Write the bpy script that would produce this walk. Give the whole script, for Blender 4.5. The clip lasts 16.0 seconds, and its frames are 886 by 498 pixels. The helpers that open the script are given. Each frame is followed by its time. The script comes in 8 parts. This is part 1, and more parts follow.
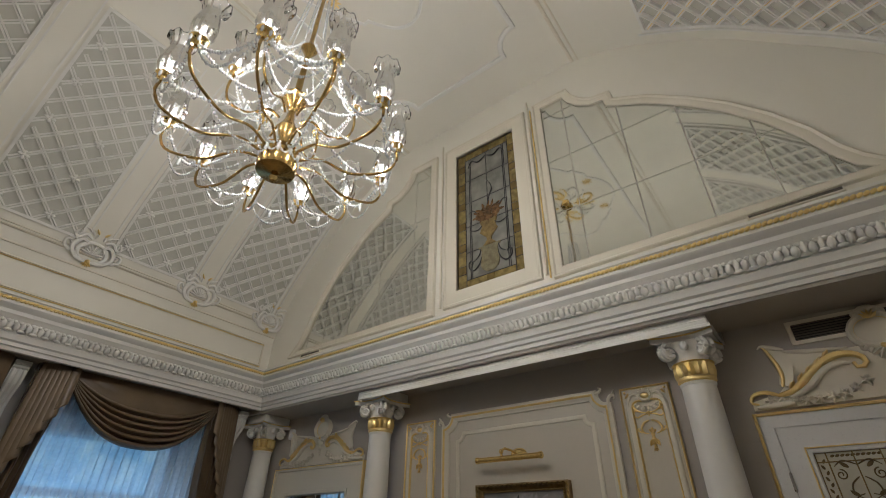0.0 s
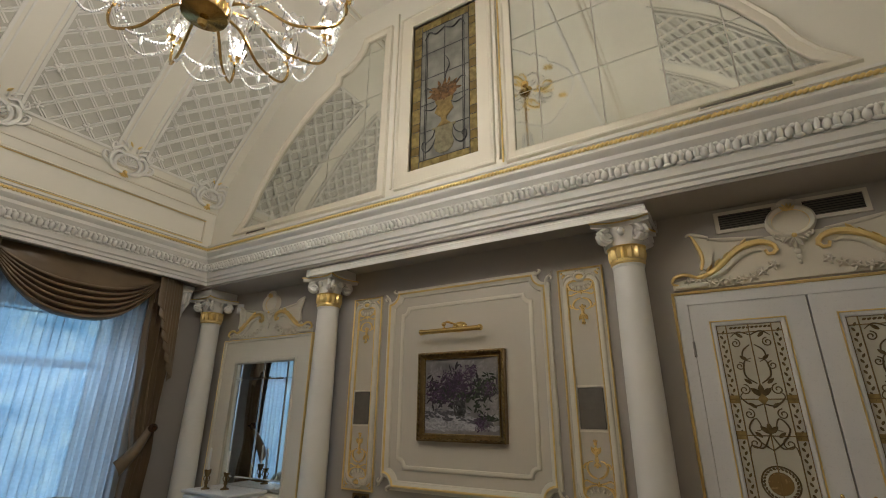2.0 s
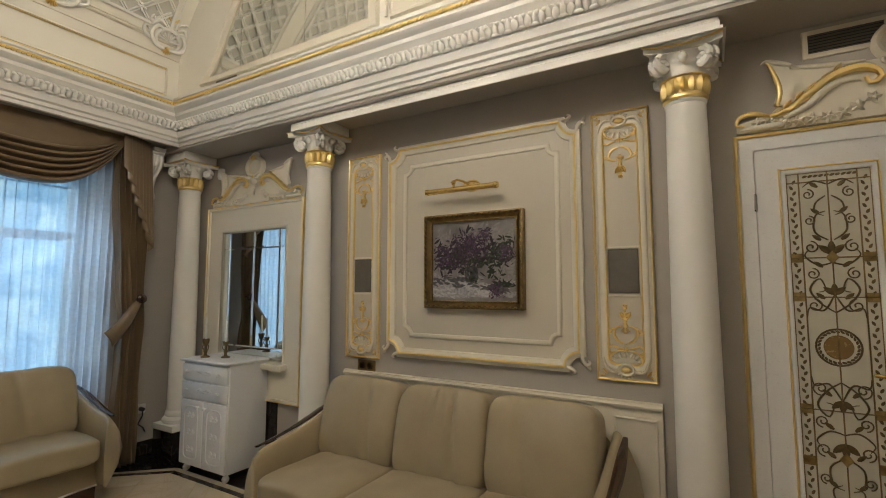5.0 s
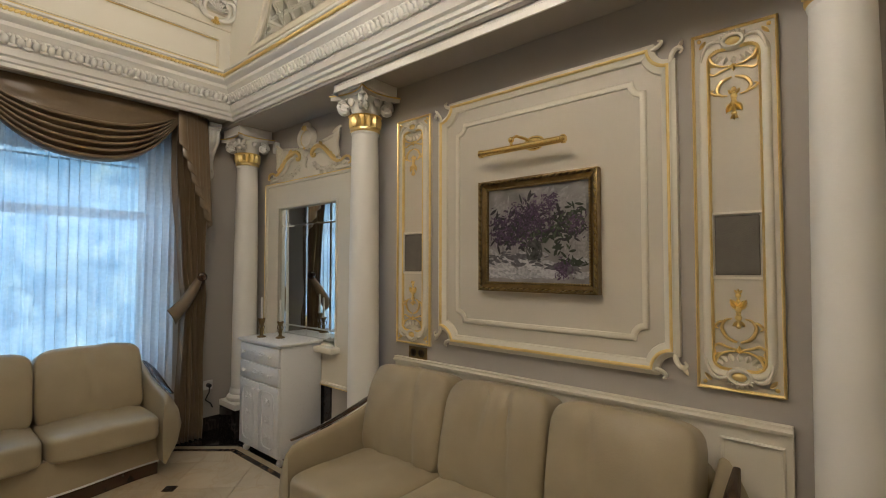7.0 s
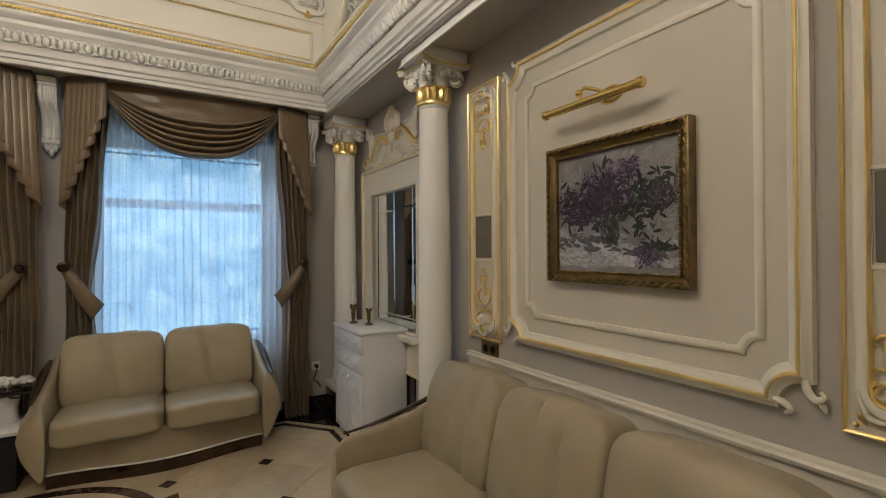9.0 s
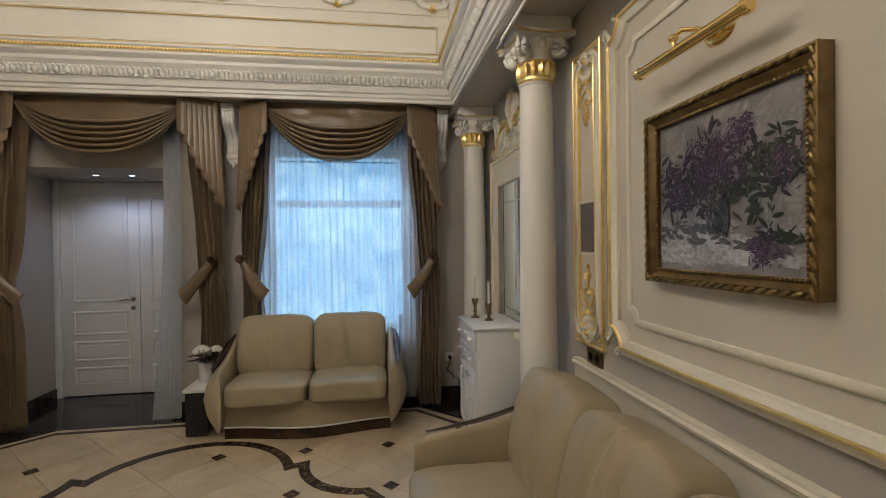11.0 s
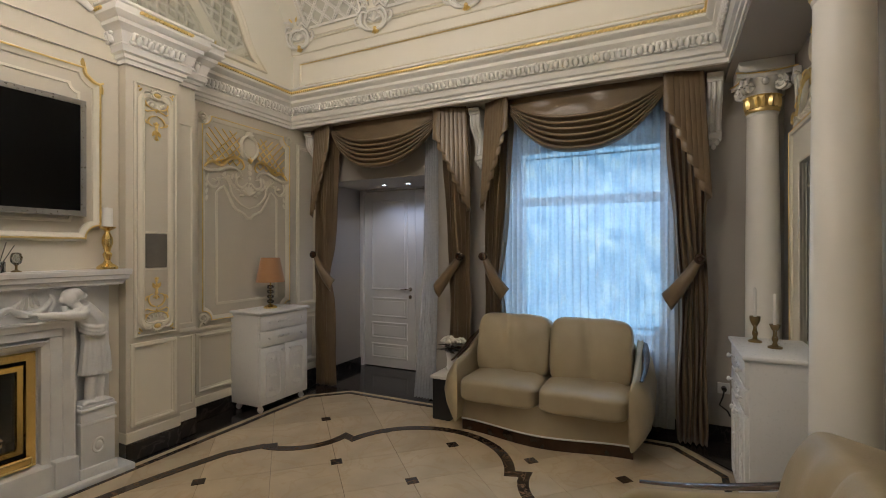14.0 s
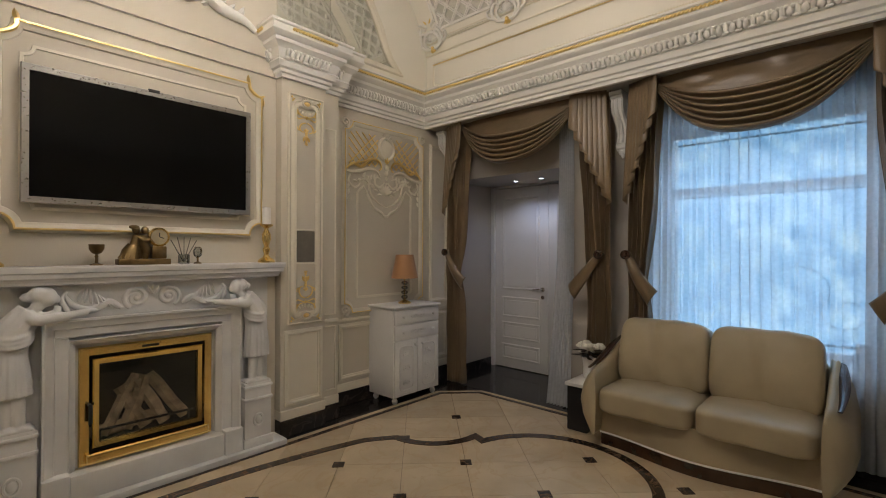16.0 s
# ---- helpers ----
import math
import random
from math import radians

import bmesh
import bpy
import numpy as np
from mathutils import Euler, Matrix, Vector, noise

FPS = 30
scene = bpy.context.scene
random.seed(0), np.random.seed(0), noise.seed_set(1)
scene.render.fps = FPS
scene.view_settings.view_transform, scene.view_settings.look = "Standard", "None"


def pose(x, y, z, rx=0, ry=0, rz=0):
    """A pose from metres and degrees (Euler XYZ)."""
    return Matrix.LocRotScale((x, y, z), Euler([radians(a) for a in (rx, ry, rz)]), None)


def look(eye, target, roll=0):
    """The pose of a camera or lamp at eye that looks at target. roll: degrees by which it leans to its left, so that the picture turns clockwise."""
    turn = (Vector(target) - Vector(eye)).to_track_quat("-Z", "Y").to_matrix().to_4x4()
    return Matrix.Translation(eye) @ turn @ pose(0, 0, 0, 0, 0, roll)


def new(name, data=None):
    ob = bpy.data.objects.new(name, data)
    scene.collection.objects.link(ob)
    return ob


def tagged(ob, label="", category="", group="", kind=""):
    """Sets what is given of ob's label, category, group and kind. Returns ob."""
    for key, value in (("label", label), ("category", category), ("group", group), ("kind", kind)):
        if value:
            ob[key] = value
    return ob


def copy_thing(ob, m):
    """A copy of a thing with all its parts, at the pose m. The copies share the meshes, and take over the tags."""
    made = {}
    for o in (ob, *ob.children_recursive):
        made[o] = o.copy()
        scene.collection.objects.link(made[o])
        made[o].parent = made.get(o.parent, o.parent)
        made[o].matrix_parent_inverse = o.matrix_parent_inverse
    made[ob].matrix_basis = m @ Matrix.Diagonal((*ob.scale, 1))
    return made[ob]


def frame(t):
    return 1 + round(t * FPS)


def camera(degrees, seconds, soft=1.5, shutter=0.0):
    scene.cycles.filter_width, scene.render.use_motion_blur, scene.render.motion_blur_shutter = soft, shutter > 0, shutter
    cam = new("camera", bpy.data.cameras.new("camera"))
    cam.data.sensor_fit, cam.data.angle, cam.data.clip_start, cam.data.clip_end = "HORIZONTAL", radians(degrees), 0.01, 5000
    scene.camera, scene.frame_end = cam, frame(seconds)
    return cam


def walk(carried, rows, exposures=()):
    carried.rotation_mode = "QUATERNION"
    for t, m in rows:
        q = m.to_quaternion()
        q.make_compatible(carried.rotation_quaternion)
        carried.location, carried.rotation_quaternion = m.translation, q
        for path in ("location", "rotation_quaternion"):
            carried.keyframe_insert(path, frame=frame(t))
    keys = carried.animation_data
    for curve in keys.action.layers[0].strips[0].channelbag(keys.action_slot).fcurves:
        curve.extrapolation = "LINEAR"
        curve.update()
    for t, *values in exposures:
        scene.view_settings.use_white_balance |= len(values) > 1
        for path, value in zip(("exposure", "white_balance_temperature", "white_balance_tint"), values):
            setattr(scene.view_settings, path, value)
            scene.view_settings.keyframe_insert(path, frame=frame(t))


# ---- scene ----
cam = camera(87.6, 16.0, soft=1.0)
PATH = [
    (0, (4.892, 0.305, 1.559), (3.864, 1.634, 2.645), 1.0),
    (0.5, (4.89, 0.314, 1.544), (3.88, 1.718, 2.548), 0.8),
    (1, (4.889, 0.324, 1.525), (3.891, 1.802, 2.43), 0.7),
    (1.5, (4.879, 0.332, 1.509), (3.897, 1.883, 2.302), 0.6),
    (2, (4.863, 0.357, 1.502), (3.897, 1.974, 2.173), 0.5),
    (2.5, (4.825, 0.401, 1.476), (3.879, 2.073, 2.033), 0.5),
    (3, (4.773, 0.443, 1.461), (3.846, 2.157, 1.909), 0.4),
    (3.5, (4.714, 0.489, 1.452), (3.796, 2.231, 1.803), 0.3),
    (4, (4.638, 0.535, 1.439), (3.711, 2.286, 1.711), 0.2),
    (6.5, (4.456, 1.084, 1.462), (3.249, 2.676, 1.548), -0.1),
    (7, (4.436, 1.191, 1.456), (3.138, 2.711, 1.529), 0.1),
    (7.5, (4.48, 1.324, 1.455), (3.078, 2.749, 1.517), -0.1),
    (8, (4.494, 1.453, 1.45), (2.986, 2.767, 1.49), -0.3),
    (8.5, (4.497, 1.604, 1.453), (2.887, 2.79, 1.478), -0.3),
    (11, (4.509, 2.287, 1.465), (2.53, 2.581, 1.447), -0.8),
    (11.5, (4.484, 2.405, 1.457), (2.486, 2.5, 1.439), -0.6),
    (12, (4.443, 2.507, 1.441), (2.446, 2.396, 1.426), -0.5),
    (12.5, (4.356, 2.569, 1.428), (2.381, 2.252, 1.418), -0.3),
    (13, (4.269, 2.615, 1.437), (2.334, 2.107, 1.431), -0.3),
    (13.5, (4.224, 2.622, 1.435), (2.35, 1.925, 1.431), -0.2),
    (14, (4.161, 2.625, 1.429), (2.366, 1.743, 1.432), -0.1),
    (14.5, (4.113, 2.632, 1.429), (2.406, 1.59, 1.437), 0.0),
    (15, (4.08, 2.615, 1.415), (2.455, 1.449, 1.426), 0.1),
    (15.5, (4.067, 2.576, 1.404), (2.517, 1.311, 1.412), 0.1),
    (16, (4.045, 2.541, 1.399), (2.565, 1.196, 1.405), 0.2),
]
EXPOSURE = [(0.0, -0.92, 5900, 11), (1.5, -0.74, 6120, 11), (2.6, -0.42, 6480, 9), (3.5, -0.20, 6600, 8), (6.5, -0.04, 6640, 12), (8.5, -0.09, 6560, 12), (11.0, -0.02, 6440, 13), (13.0, -0.05, 6440, 13), (16.0, -0.19, 6560, 15)]
walk(cam, [(t, look(eye, target, roll)) for t, eye, target, roll in PATH], EXPOSURE)

# ---------- world and light ----------
world = bpy.data.worlds.new("sky_world")
scene.world = world
world.use_nodes = True
_sky = world.node_tree.nodes.new("ShaderNodeTexSky")
_sky.sky_type = "NISHITA"
_sky.sun_disc = False
_sky.sun_elevation, _sky.sun_rotation = radians(35), radians(250)
world.node_tree.links.new(_sky.outputs["Color"], world.node_tree.nodes["Background"].inputs["Color"])
world.node_tree.nodes["Background"].inputs["Strength"].default_value = 0.12


def lamp(name, kind, m, energy, color, **kw):
    data = bpy.data.lights.new(name, kind)
    data.energy, data.color = energy, color
    for k, v in kw.items():
        if k == "size":
            data.shadow_soft_size = v
        elif k == "area":
            data.shape, data.size, data.size_y = "RECTANGLE", v[0], v[1]
        elif k == "spot":
            data.spot_size, data.spot_blend = radians(v), 0.6
    ob = new(name, data)
    ob.matrix_world = m
    return ob


CHX, CHY = 3.335, 1.075            # chandelier's axis
WARM, DAY = (1.0, 0.915, 0.805), (0.46, 0.70, 1.0)
for k in range(6):
    a = radians(60 * k + 15)
    lamp("candle_light", "POINT", pose(CHX + 0.525 * math.cos(a), CHY + 0.525 * math.sin(a), 3.30), 17, WARM, size=0.03)
lamp("daylight_window", "AREA", look((-1.3, 1.95, 3.25), (1.6, 1.95, 0.4)), 100, DAY, area=(1.6, 0.9))
for yy in (-0.28, 0.03):
    lamp("downlight_beam", "SPOT", pose(-0.25, yy, 2.15), 4.5, (0.6, 0.72, 1.0), spot=130, size=0.02)

# ---------- materials ----------


def mat(name, color, rough=0.5, metal=0.0, var=0.08, scale=6.0, bump=0.1, bscale=60.0, coat=0.0, sheen=0.0, spec=0.5, color2=None, rvar=0.1):
    """Principled surface with variation at two scales in colour, gloss and relief."""
    m = bpy.data.materials.new(name)
    m.use_nodes = True
    nt = m.node_tree
    b = nt.nodes["Principled BSDF"]
    tc = nt.nodes.new("ShaderNodeTexCoord")
    big = nt.nodes.new("ShaderNodeTexNoise")
    big.inputs["Scale"].default_value, big.inputs["Detail"].default_value = scale, 5
    fine = nt.nodes.new("ShaderNodeTexNoise")
    fine.inputs["Scale"].default_value, fine.inputs["Detail"].default_value = bscale, 4
    for n in (big, fine):
        nt.links.new(tc.outputs["Object"], n.inputs["Vector"])
    ramp = nt.nodes.new("ShaderNodeValToRGB")
    dark = color2 or tuple(c * (1 - 2 * var) for c in color)
    ramp.color_ramp.elements[0].position, ramp.color_ramp.elements[1].position = 0.3, 0.7
    ramp.color_ramp.elements[0].color, ramp.color_ramp.elements[1].color = (*dark, 1), (*color, 1)
    nt.links.new(big.outputs["Fac"], ramp.inputs["Fac"])
    nt.links.new(ramp.outputs["Color"], b.inputs["Base Color"])
    mr = nt.nodes.new("ShaderNodeMapRange")
    mr.inputs["To Min"].default_value, mr.inputs["To Max"].default_value = max(0.02, rough - rvar), min(1, rough + rvar)
    nt.links.new(fine.outputs["Fac"], mr.inputs["Value"])
    nt.links.new(mr.outputs["Result"], b.inputs["Roughness"])
    if bump:
        bp = nt.nodes.new("ShaderNodeBump")
        bp.inputs["Strength"].default_value, bp.inputs["Distance"].default_value = bump, 0.004
        nt.links.new(fine.outputs["Fac"], bp.inputs["Height"])
        nt.links.new(bp.outputs["Normal"], b.inputs["Normal"])
    b.inputs["Metallic"].default_value = metal
    b.inputs["Coat Weight"].default_value = coat
    b.inputs["Sheen Weight"].default_value = sheen
    b.inputs["Specular IOR Level"].default_value = spec
    return m


def glow(name, color, strength):
    m = bpy.data.materials.new(name)
    m.use_nodes = True
    b = m.node_tree.nodes["Principled BSDF"]
    b.inputs["Emission Color"].default_value = (*color, 1)
    b.inputs["Emission Strength"].default_value = strength
    b.inputs["Base Color"].default_value = (*color, 1)
    return m


def see_through(name, color, clear, gloss=0.1, rough=0.03):
    """Thin clear sheet: mostly straight through, some gloss by angle."""
    m = bpy.data.materials.new(name)
    m.use_nodes = True
    nt = m.node_tree
    nt.nodes.remove(nt.nodes["Principled BSDF"])
    out = nt.nodes["Material Output"]
    tr, gl, mx = (nt.nodes.new(n) for n in ("ShaderNodeBsdfTransparent", "ShaderNodeBsdfGlossy", "ShaderNodeMixShader"))
    tr.inputs["Color"].default_value = (*clear, 1)
    gl.inputs["Color"].default_value = (*color, 1)
    gl.inputs["Roughness"].default_value = rough
    fr = nt.nodes.new("ShaderNodeFresnel")
    fr.inputs["IOR"].default_value = 1.0 + gloss * 4
    nt.links.new(fr.outputs[0], mx.inputs["Fac"])
    nt.links.new(tr.outputs[0], mx.inputs[1])
    nt.links.new(gl.outputs[0], mx.inputs[2])
    nt.links.new(mx.outputs[0], out.inputs["Surface"])
    return m


def sheer(name):
    m = bpy.data.materials.new(name)
    m.use_nodes = True
    nt = m.node_tree
    nt.nodes.remove(nt.nodes["Principled BSDF"])
    out = nt.nodes["Material Output"]
    tr, tl, df, m1, m2 = (nt.nodes.new(n) for n in ("ShaderNodeBsdfTransparent", "ShaderNodeBsdfTranslucent", "ShaderNodeBsdfDiffuse", "ShaderNodeMixShader", "ShaderNodeMixShader"))
    tl.inputs["Color"].default_value = (0.8, 0.84, 0.88, 1)
    df.inputs["Color"].default_value = (0.8, 0.82, 0.86, 1)
    tc, ns, mr, wv = (nt.nodes.new(n) for n in ("ShaderNodeTexCoord", "ShaderNodeTexNoise", "ShaderNodeMapRange", "ShaderNodeMapping"))
    wv.inputs["Scale"].default_value = (40, 40, 1.5)
    ns.inputs["Scale"].default_value = 1.0
    nt.links.new(tc.outputs["Object"], wv.inputs["Vector"])
    nt.links.new(wv.outputs["Vector"], ns.inputs["Vector"])
    mr.inputs["To Min"].default_value, mr.inputs["To Max"].default_value = 0.27, 0.44
    nt.links.new(ns.outputs["Fac"], mr.inputs["Value"])
    m1.inputs["Fac"].default_value = 0.45
    nt.links.new(tl.outputs[0], m1.inputs[1])
    nt.links.new(df.outputs[0], m1.inputs[2])
    nt.links.new(mr.outputs["Result"], m2.inputs["Fac"])
    nt.links.new(m1.outputs[0], m2.inputs[1])
    nt.links.new(tr.outputs[0], m2.inputs[2])
    nt.links.new(m2.outputs[0], out.inputs["Surface"])
    return m


def marble(name, base, vein, scale, rough, amount=0.5, each=0.0):
    m = mat(name, base, rough, var=0.1, scale=scale, bump=0.02, bscale=30, rvar=0.05)
    nt = m.node_tree
    b = nt.nodes["Principled BSDF"]
    tc = nt.nodes["Texture Coordinate"]
    ramp = nt.nodes["Color Ramp"]
    n = nt.nodes.new("ShaderNodeTexNoise")
    n.inputs["Scale"].default_value, n.inputs["Detail"].default_value, n.inputs["Distortion"].default_value = scale * 0.8, 8, 1.6
    geo = nt.nodes.new("ShaderNodeNewGeometry")
    nt.links.new(geo.outputs["Position"], n.inputs["Vector"])
    r2 = nt.nodes.new("ShaderNodeValToRGB")
    e = r2.color_ramp.elements
    e[0].position, e[1].position = 0.47, 0.50
    e[0].color, e[1].color = (0, 0, 0, 1), (amount, amount, amount, 1)
    k = r2.color_ramp.elements.new(0.53)
    k.color = (0, 0, 0, 1)
    nt.links.new(n.outputs["Fac"], r2.inputs["Fac"])
    mx = nt.nodes.new("ShaderNodeMix")
    mx.data_type = "RGBA"
    nt.links.new(r2.outputs["Color"], mx.inputs["Factor"])
    nt.links.new(ramp.outputs["Color"], mx.inputs["A"])
    mx.inputs["B"].default_value = (*vein, 1)
    src = mx.outputs["Result"]
    if each:
        oi = nt.nodes.new("ShaderNodeObjectInfo")
        hs = nt.nodes.new("ShaderNodeHueSaturation")
        mr = nt.nodes.new("ShaderNodeMapRange")
        mr.inputs["To Min"].default_value, mr.inputs["To Max"].default_value = 1 - each, 1 + each
        nt.links.new(oi.outputs["Random"], mr.inputs["Value"])
        nt.links.new(mr.outputs["Result"], hs.inputs["Value"])
        nt.links.new(src, hs.inputs["Color"])
        src = hs.outputs["Color"]
    nt.links.new(src, b.inputs["Base Color"])
    return m


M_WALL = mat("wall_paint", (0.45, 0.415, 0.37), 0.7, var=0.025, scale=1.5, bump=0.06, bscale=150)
# M_WALL made paler and yellower: chandelier light put into the fireplace wall's colour
M_LIT_CREAM_WALL = mat("lit_cream_wall_paint", (0.66, 0.61, 0.51), 0.65, var=0.025, scale=1.5, bump=0.06, bscale=150)
M_CREAM = mat("cream_paint", (0.78, 0.73, 0.61), 0.42, var=0.025, scale=2, bump=0.04, bscale=120)
M_PANEL = mat("panel_paint", (0.62, 0.57, 0.475), 0.55, var=0.025, scale=2, bump=0.05, bscale=130)
M_WHITE = mat("white_plaster", (0.86, 0.845, 0.80), 0.45, var=0.03, scale=4, bump=0.06, bscale=90)
M_LACQ = mat("white_lacquer", (0.80, 0.80, 0.80), 0.3, var=0.02, scale=4, bump=0.03, bscale=80)
M_CEIL = mat("ceiling_paint", (0.84, 0.81, 0.72), 0.5, var=0.02, scale=1.5, bump=0.03, bscale=120)
M_GOLD = mat("gold_leaf", (0.93, 0.74, 0.35), 0.35, 0.9, var=0.06, scale=18, bump=0.012, bscale=60, color2=(0.86, 0.66, 0.27))
M_BRASS = mat("polished_brass", (0.95, 0.70, 0.28), 0.14, 1.0, var=0.05, scale=10, bump=0.03, bscale=60, rvar=0.06)
M_BRONZE = mat("dark_bronze", (0.30, 0.21, 0.10), 0.35, 1.0, var=0.2, scale=18, bump=0.2, bscale=90)
M_CURTAIN = mat("taupe_satin", (0.215, 0.152, 0.087), 0.30, var=0.12, scale=4, bump=0.12, bscale=260, sheen=0.15)
M_SHEER = sheer("sheer_voile")
M_LEATHER = mat("cream_leather", (0.42, 0.35, 0.232), 0.40, var=0.06, scale=5, bump=0.22, bscale=150, spec=0.4)
M_WALNUT = mat("dark_walnut", (0.060, 0.026, 0.014), 0.18, var=0.25, scale=8, bump=0.05, bscale=40, coat=0.5)
M_TILE = marble("cream_marble", (0.64, 0.52, 0.355), (0.50, 0.36, 0.21), 3.0, 0.16, 0.35, each=0.07)
M_GROUT = mat("grout", (0.34, 0.27, 0.19), 0.7, var=0.1, scale=20)
M_DARK = marble("brown_marble", (0.050, 0.030, 0.018), (0.30, 0.20, 0.12), 9.0, 0.14, 0.6)
M_BLACK = marble("black_marble", (0.022, 0.018, 0.016), (0.20, 0.17, 0.15), 4.0, 0.12, 0.18)
M_STONE = marble("white_marble", (0.80, 0.80, 0.79), (0.66, 0.66, 0.67), 3.0, 0.32, 0.25)
M_TVB = mat("screen_black", (0.004, 0.004, 0.004), 0.12, var=0.0, bump=0, rvar=0.02, spec=0.12)
M_SILVER = mat("silver_bezel", (0.42, 0.41, 0.39), 0.3, 0.9, var=0.05, bump=0.05)
M_GREY = mat("grille_cloth", (0.155, 0.14, 0.115), 0.8, var=0.08, scale=20, bump=0.4, bscale=400)
M_SOOT = mat("fire_soot", (0.012, 0.010, 0.009), 0.8, var=0.2, bump=0.2)
M_LOG = mat("fire_log", (0.50, 0.36, 0.22), 0.8, var=0.3, scale=14, bump=0.5, bscale=50)
M_MIRROR = mat("mirror_glass", (0.82, 0.85, 0.84), 0.02, 1.0, var=0.0, bump=0, rvar=0.01)
M_MIRROR2 = mat("facet_mirror", (0.80, 0.81, 0.76), 0.045, 1.0, var=0.03, scale=3, bump=0.02, bscale=8, rvar=0.02)
M_GLASS = see_through("clear_glass", (1, 1, 1), (0.96, 0.97, 0.96), 0.12)
M_CRYSTAL = see_through("cut_crystal", (1, 1, 1), (0.80, 0.81, 0.80), 0.30, 0.05)
M_BULB = glow("candle_bulb", (1.0, 0.94, 0.86), 45)
M_SPOT = glow("downlight_lens", (0.55, 0.7, 1.0), 16)
M_CHROME = mat("chrome", (0.75, 0.75, 0.76), 0.12, 1.0, var=0.03, bump=0)
M_COPPER = mat("copper_shade", (0.44, 0.225, 0.10), 0.45, 0.15, var=0.06, scale=8, bump=0.15, bscale=200, sheen=0.4)
M_WAX = mat("white_wax", (0.80, 0.79, 0.75), 0.45, var=0.02)
M_PLASTIC = mat("white_plastic", (0.74, 0.74, 0.73), 0.4, var=0.02, bump=0)
M_BLKP = mat("black_plastic", (0.015, 0.015, 0.016), 0.35, var=0.05, bump=0)
M_PETAL = mat("white_petal", (0.78, 0.76, 0.70), 0.6, var=0.06, scale=30, bump=0.15)
M_LEAF = mat("dark_leaf", (0.055, 0.050, 0.035), 0.5, var=0.2, scale=30, bump=0.2)
M_WINFR = mat("window_frame_paint", (0.70, 0.71, 0.72), 0.4, var=0.02)

# ---------- mesh tools ----------


def B():
    return bmesh.new()


def finish(bm, name, material, smooth=None):
    bmesh.ops.remove_doubles(bm, verts=bm.verts, dist=1e-5)
    bmesh.ops.recalc_face_normals(bm, faces=bm.faces)
    me = bpy.data.meshes.new(name)
    bm.to_mesh(me)
    bm.free()
    me.materials.append(material)
    if smooth is not None:
        me.shade_smooth()
        me.set_sharp_from_angle(angle=radians(smooth))
    return me


def part(name, bm, material, parent=None, label="", smooth=35, m=None):
    ob = new(name, finish(bm, name, material, smooth))
    if parent is not None:
        ob.parent = parent
    if m is not None:
        ob.matrix_local = m
    if label:
        ob["label"] = label
    return ob


def thing(name, m, label, category, group="", kind=""):
    ob = new(name)
    ob.empty_display_size = 0.1
    ob.matrix_world = m
    return tagged(ob, label, category, group, kind)


def box(bm, x0, x1, y0, y1, z0, z1, bevel=0.0, seg=2):
    r = bmesh.ops.create_cube(bm, size=1.0, matrix=Matrix.LocRotScale(((x0 + x1) / 2, (y0 + y1) / 2, (z0 + z1) / 2), None, (abs(x1 - x0), abs(y1 - y0), abs(z1 - z0))))
    if bevel:
        es = {e for v in r["verts"] for e in v.link_edges}
        bmesh.ops.bevel(bm, geom=list(es), offset=bevel, segments=seg, affect="EDGES", profile=0.5)
    return bm


def bx(*a, **k):
    return box(B(), *a, **k)


def lathe(bm, prof, seg=20, m=None, a0=0.0, a1=360.0):
    """Turn (radius, z) points about z."""
    full = abs(a1 - a0) >= 359.9
    n = seg if full else seg + 1
    rings = []
    for r, z in prof:
        ring = []
        for i in range(n):
            a = radians(a0 + (a1 - a0) * i / seg)
            p = Vector((r * math.cos(a), r * math.sin(a), z))
            ring.append(bm.verts.new(m @ p if m else p))
        rings.append(ring)
    for p, q in zip(rings, rings[1:]):
        for i in range(seg):
            j = (i + 1) % n
            bm.faces.new((p[i], p[j], q[j], q[i]))
    if full:
        for ring, (r, z) in ((rings[0], prof[0]), (rings[-1], prof[-1])):
            if r > 1e-4:
                bm.faces.new(ring)
    return bm


def tube(bm, pts, r, seg=6, squash=1.0, up=Vector((0, 0, 1))):
    """Round bar along pts; r a number or a function of 0..1. squash flattens it along up."""
    pts = [Vector(p) for p in pts]
    n = len(pts)
    rings = []
    for i, p in enumerate(pts):
        d = (pts[min(i + 1, n - 1)] - pts[max(i - 1, 0)])
        d = d.normalized() if d.length > 1e-9 else Vector((1, 0, 0))
        u = up if abs(d.dot(up)) < 0.95 else Vector((1, 0, 0))
        a = d.cross(u).normalized()
        b = a.cross(d).normalized()
        rr = r(i / (n - 1)) if callable(r) else r
        rings.append([bm.verts.new(p + a * (rr * math.cos(2 * math.pi * k / seg)) + b * (rr * squash * math.sin(2 * math.pi * k / seg))) for k in range(seg)])
    for p, q in zip(rings, rings[1:]):
        for k in range(seg):
            bm.faces.new((p[k], p[(k + 1) % seg], q[(k + 1) % seg], q[k]))
    bm.faces.new(rings[0])
    bm.faces.new(rings[-1])
    return bm


def ball(bm, c, r, sx=1.0, sy=1.0, sz=1.0, seg=8, rings=6):
    bmesh.ops.create_uvsphere(bm, u_segments=seg, v_segments=rings, radius=r, matrix=Matrix.LocRotScale(c, None, (sx, sy, sz)))
    return bm


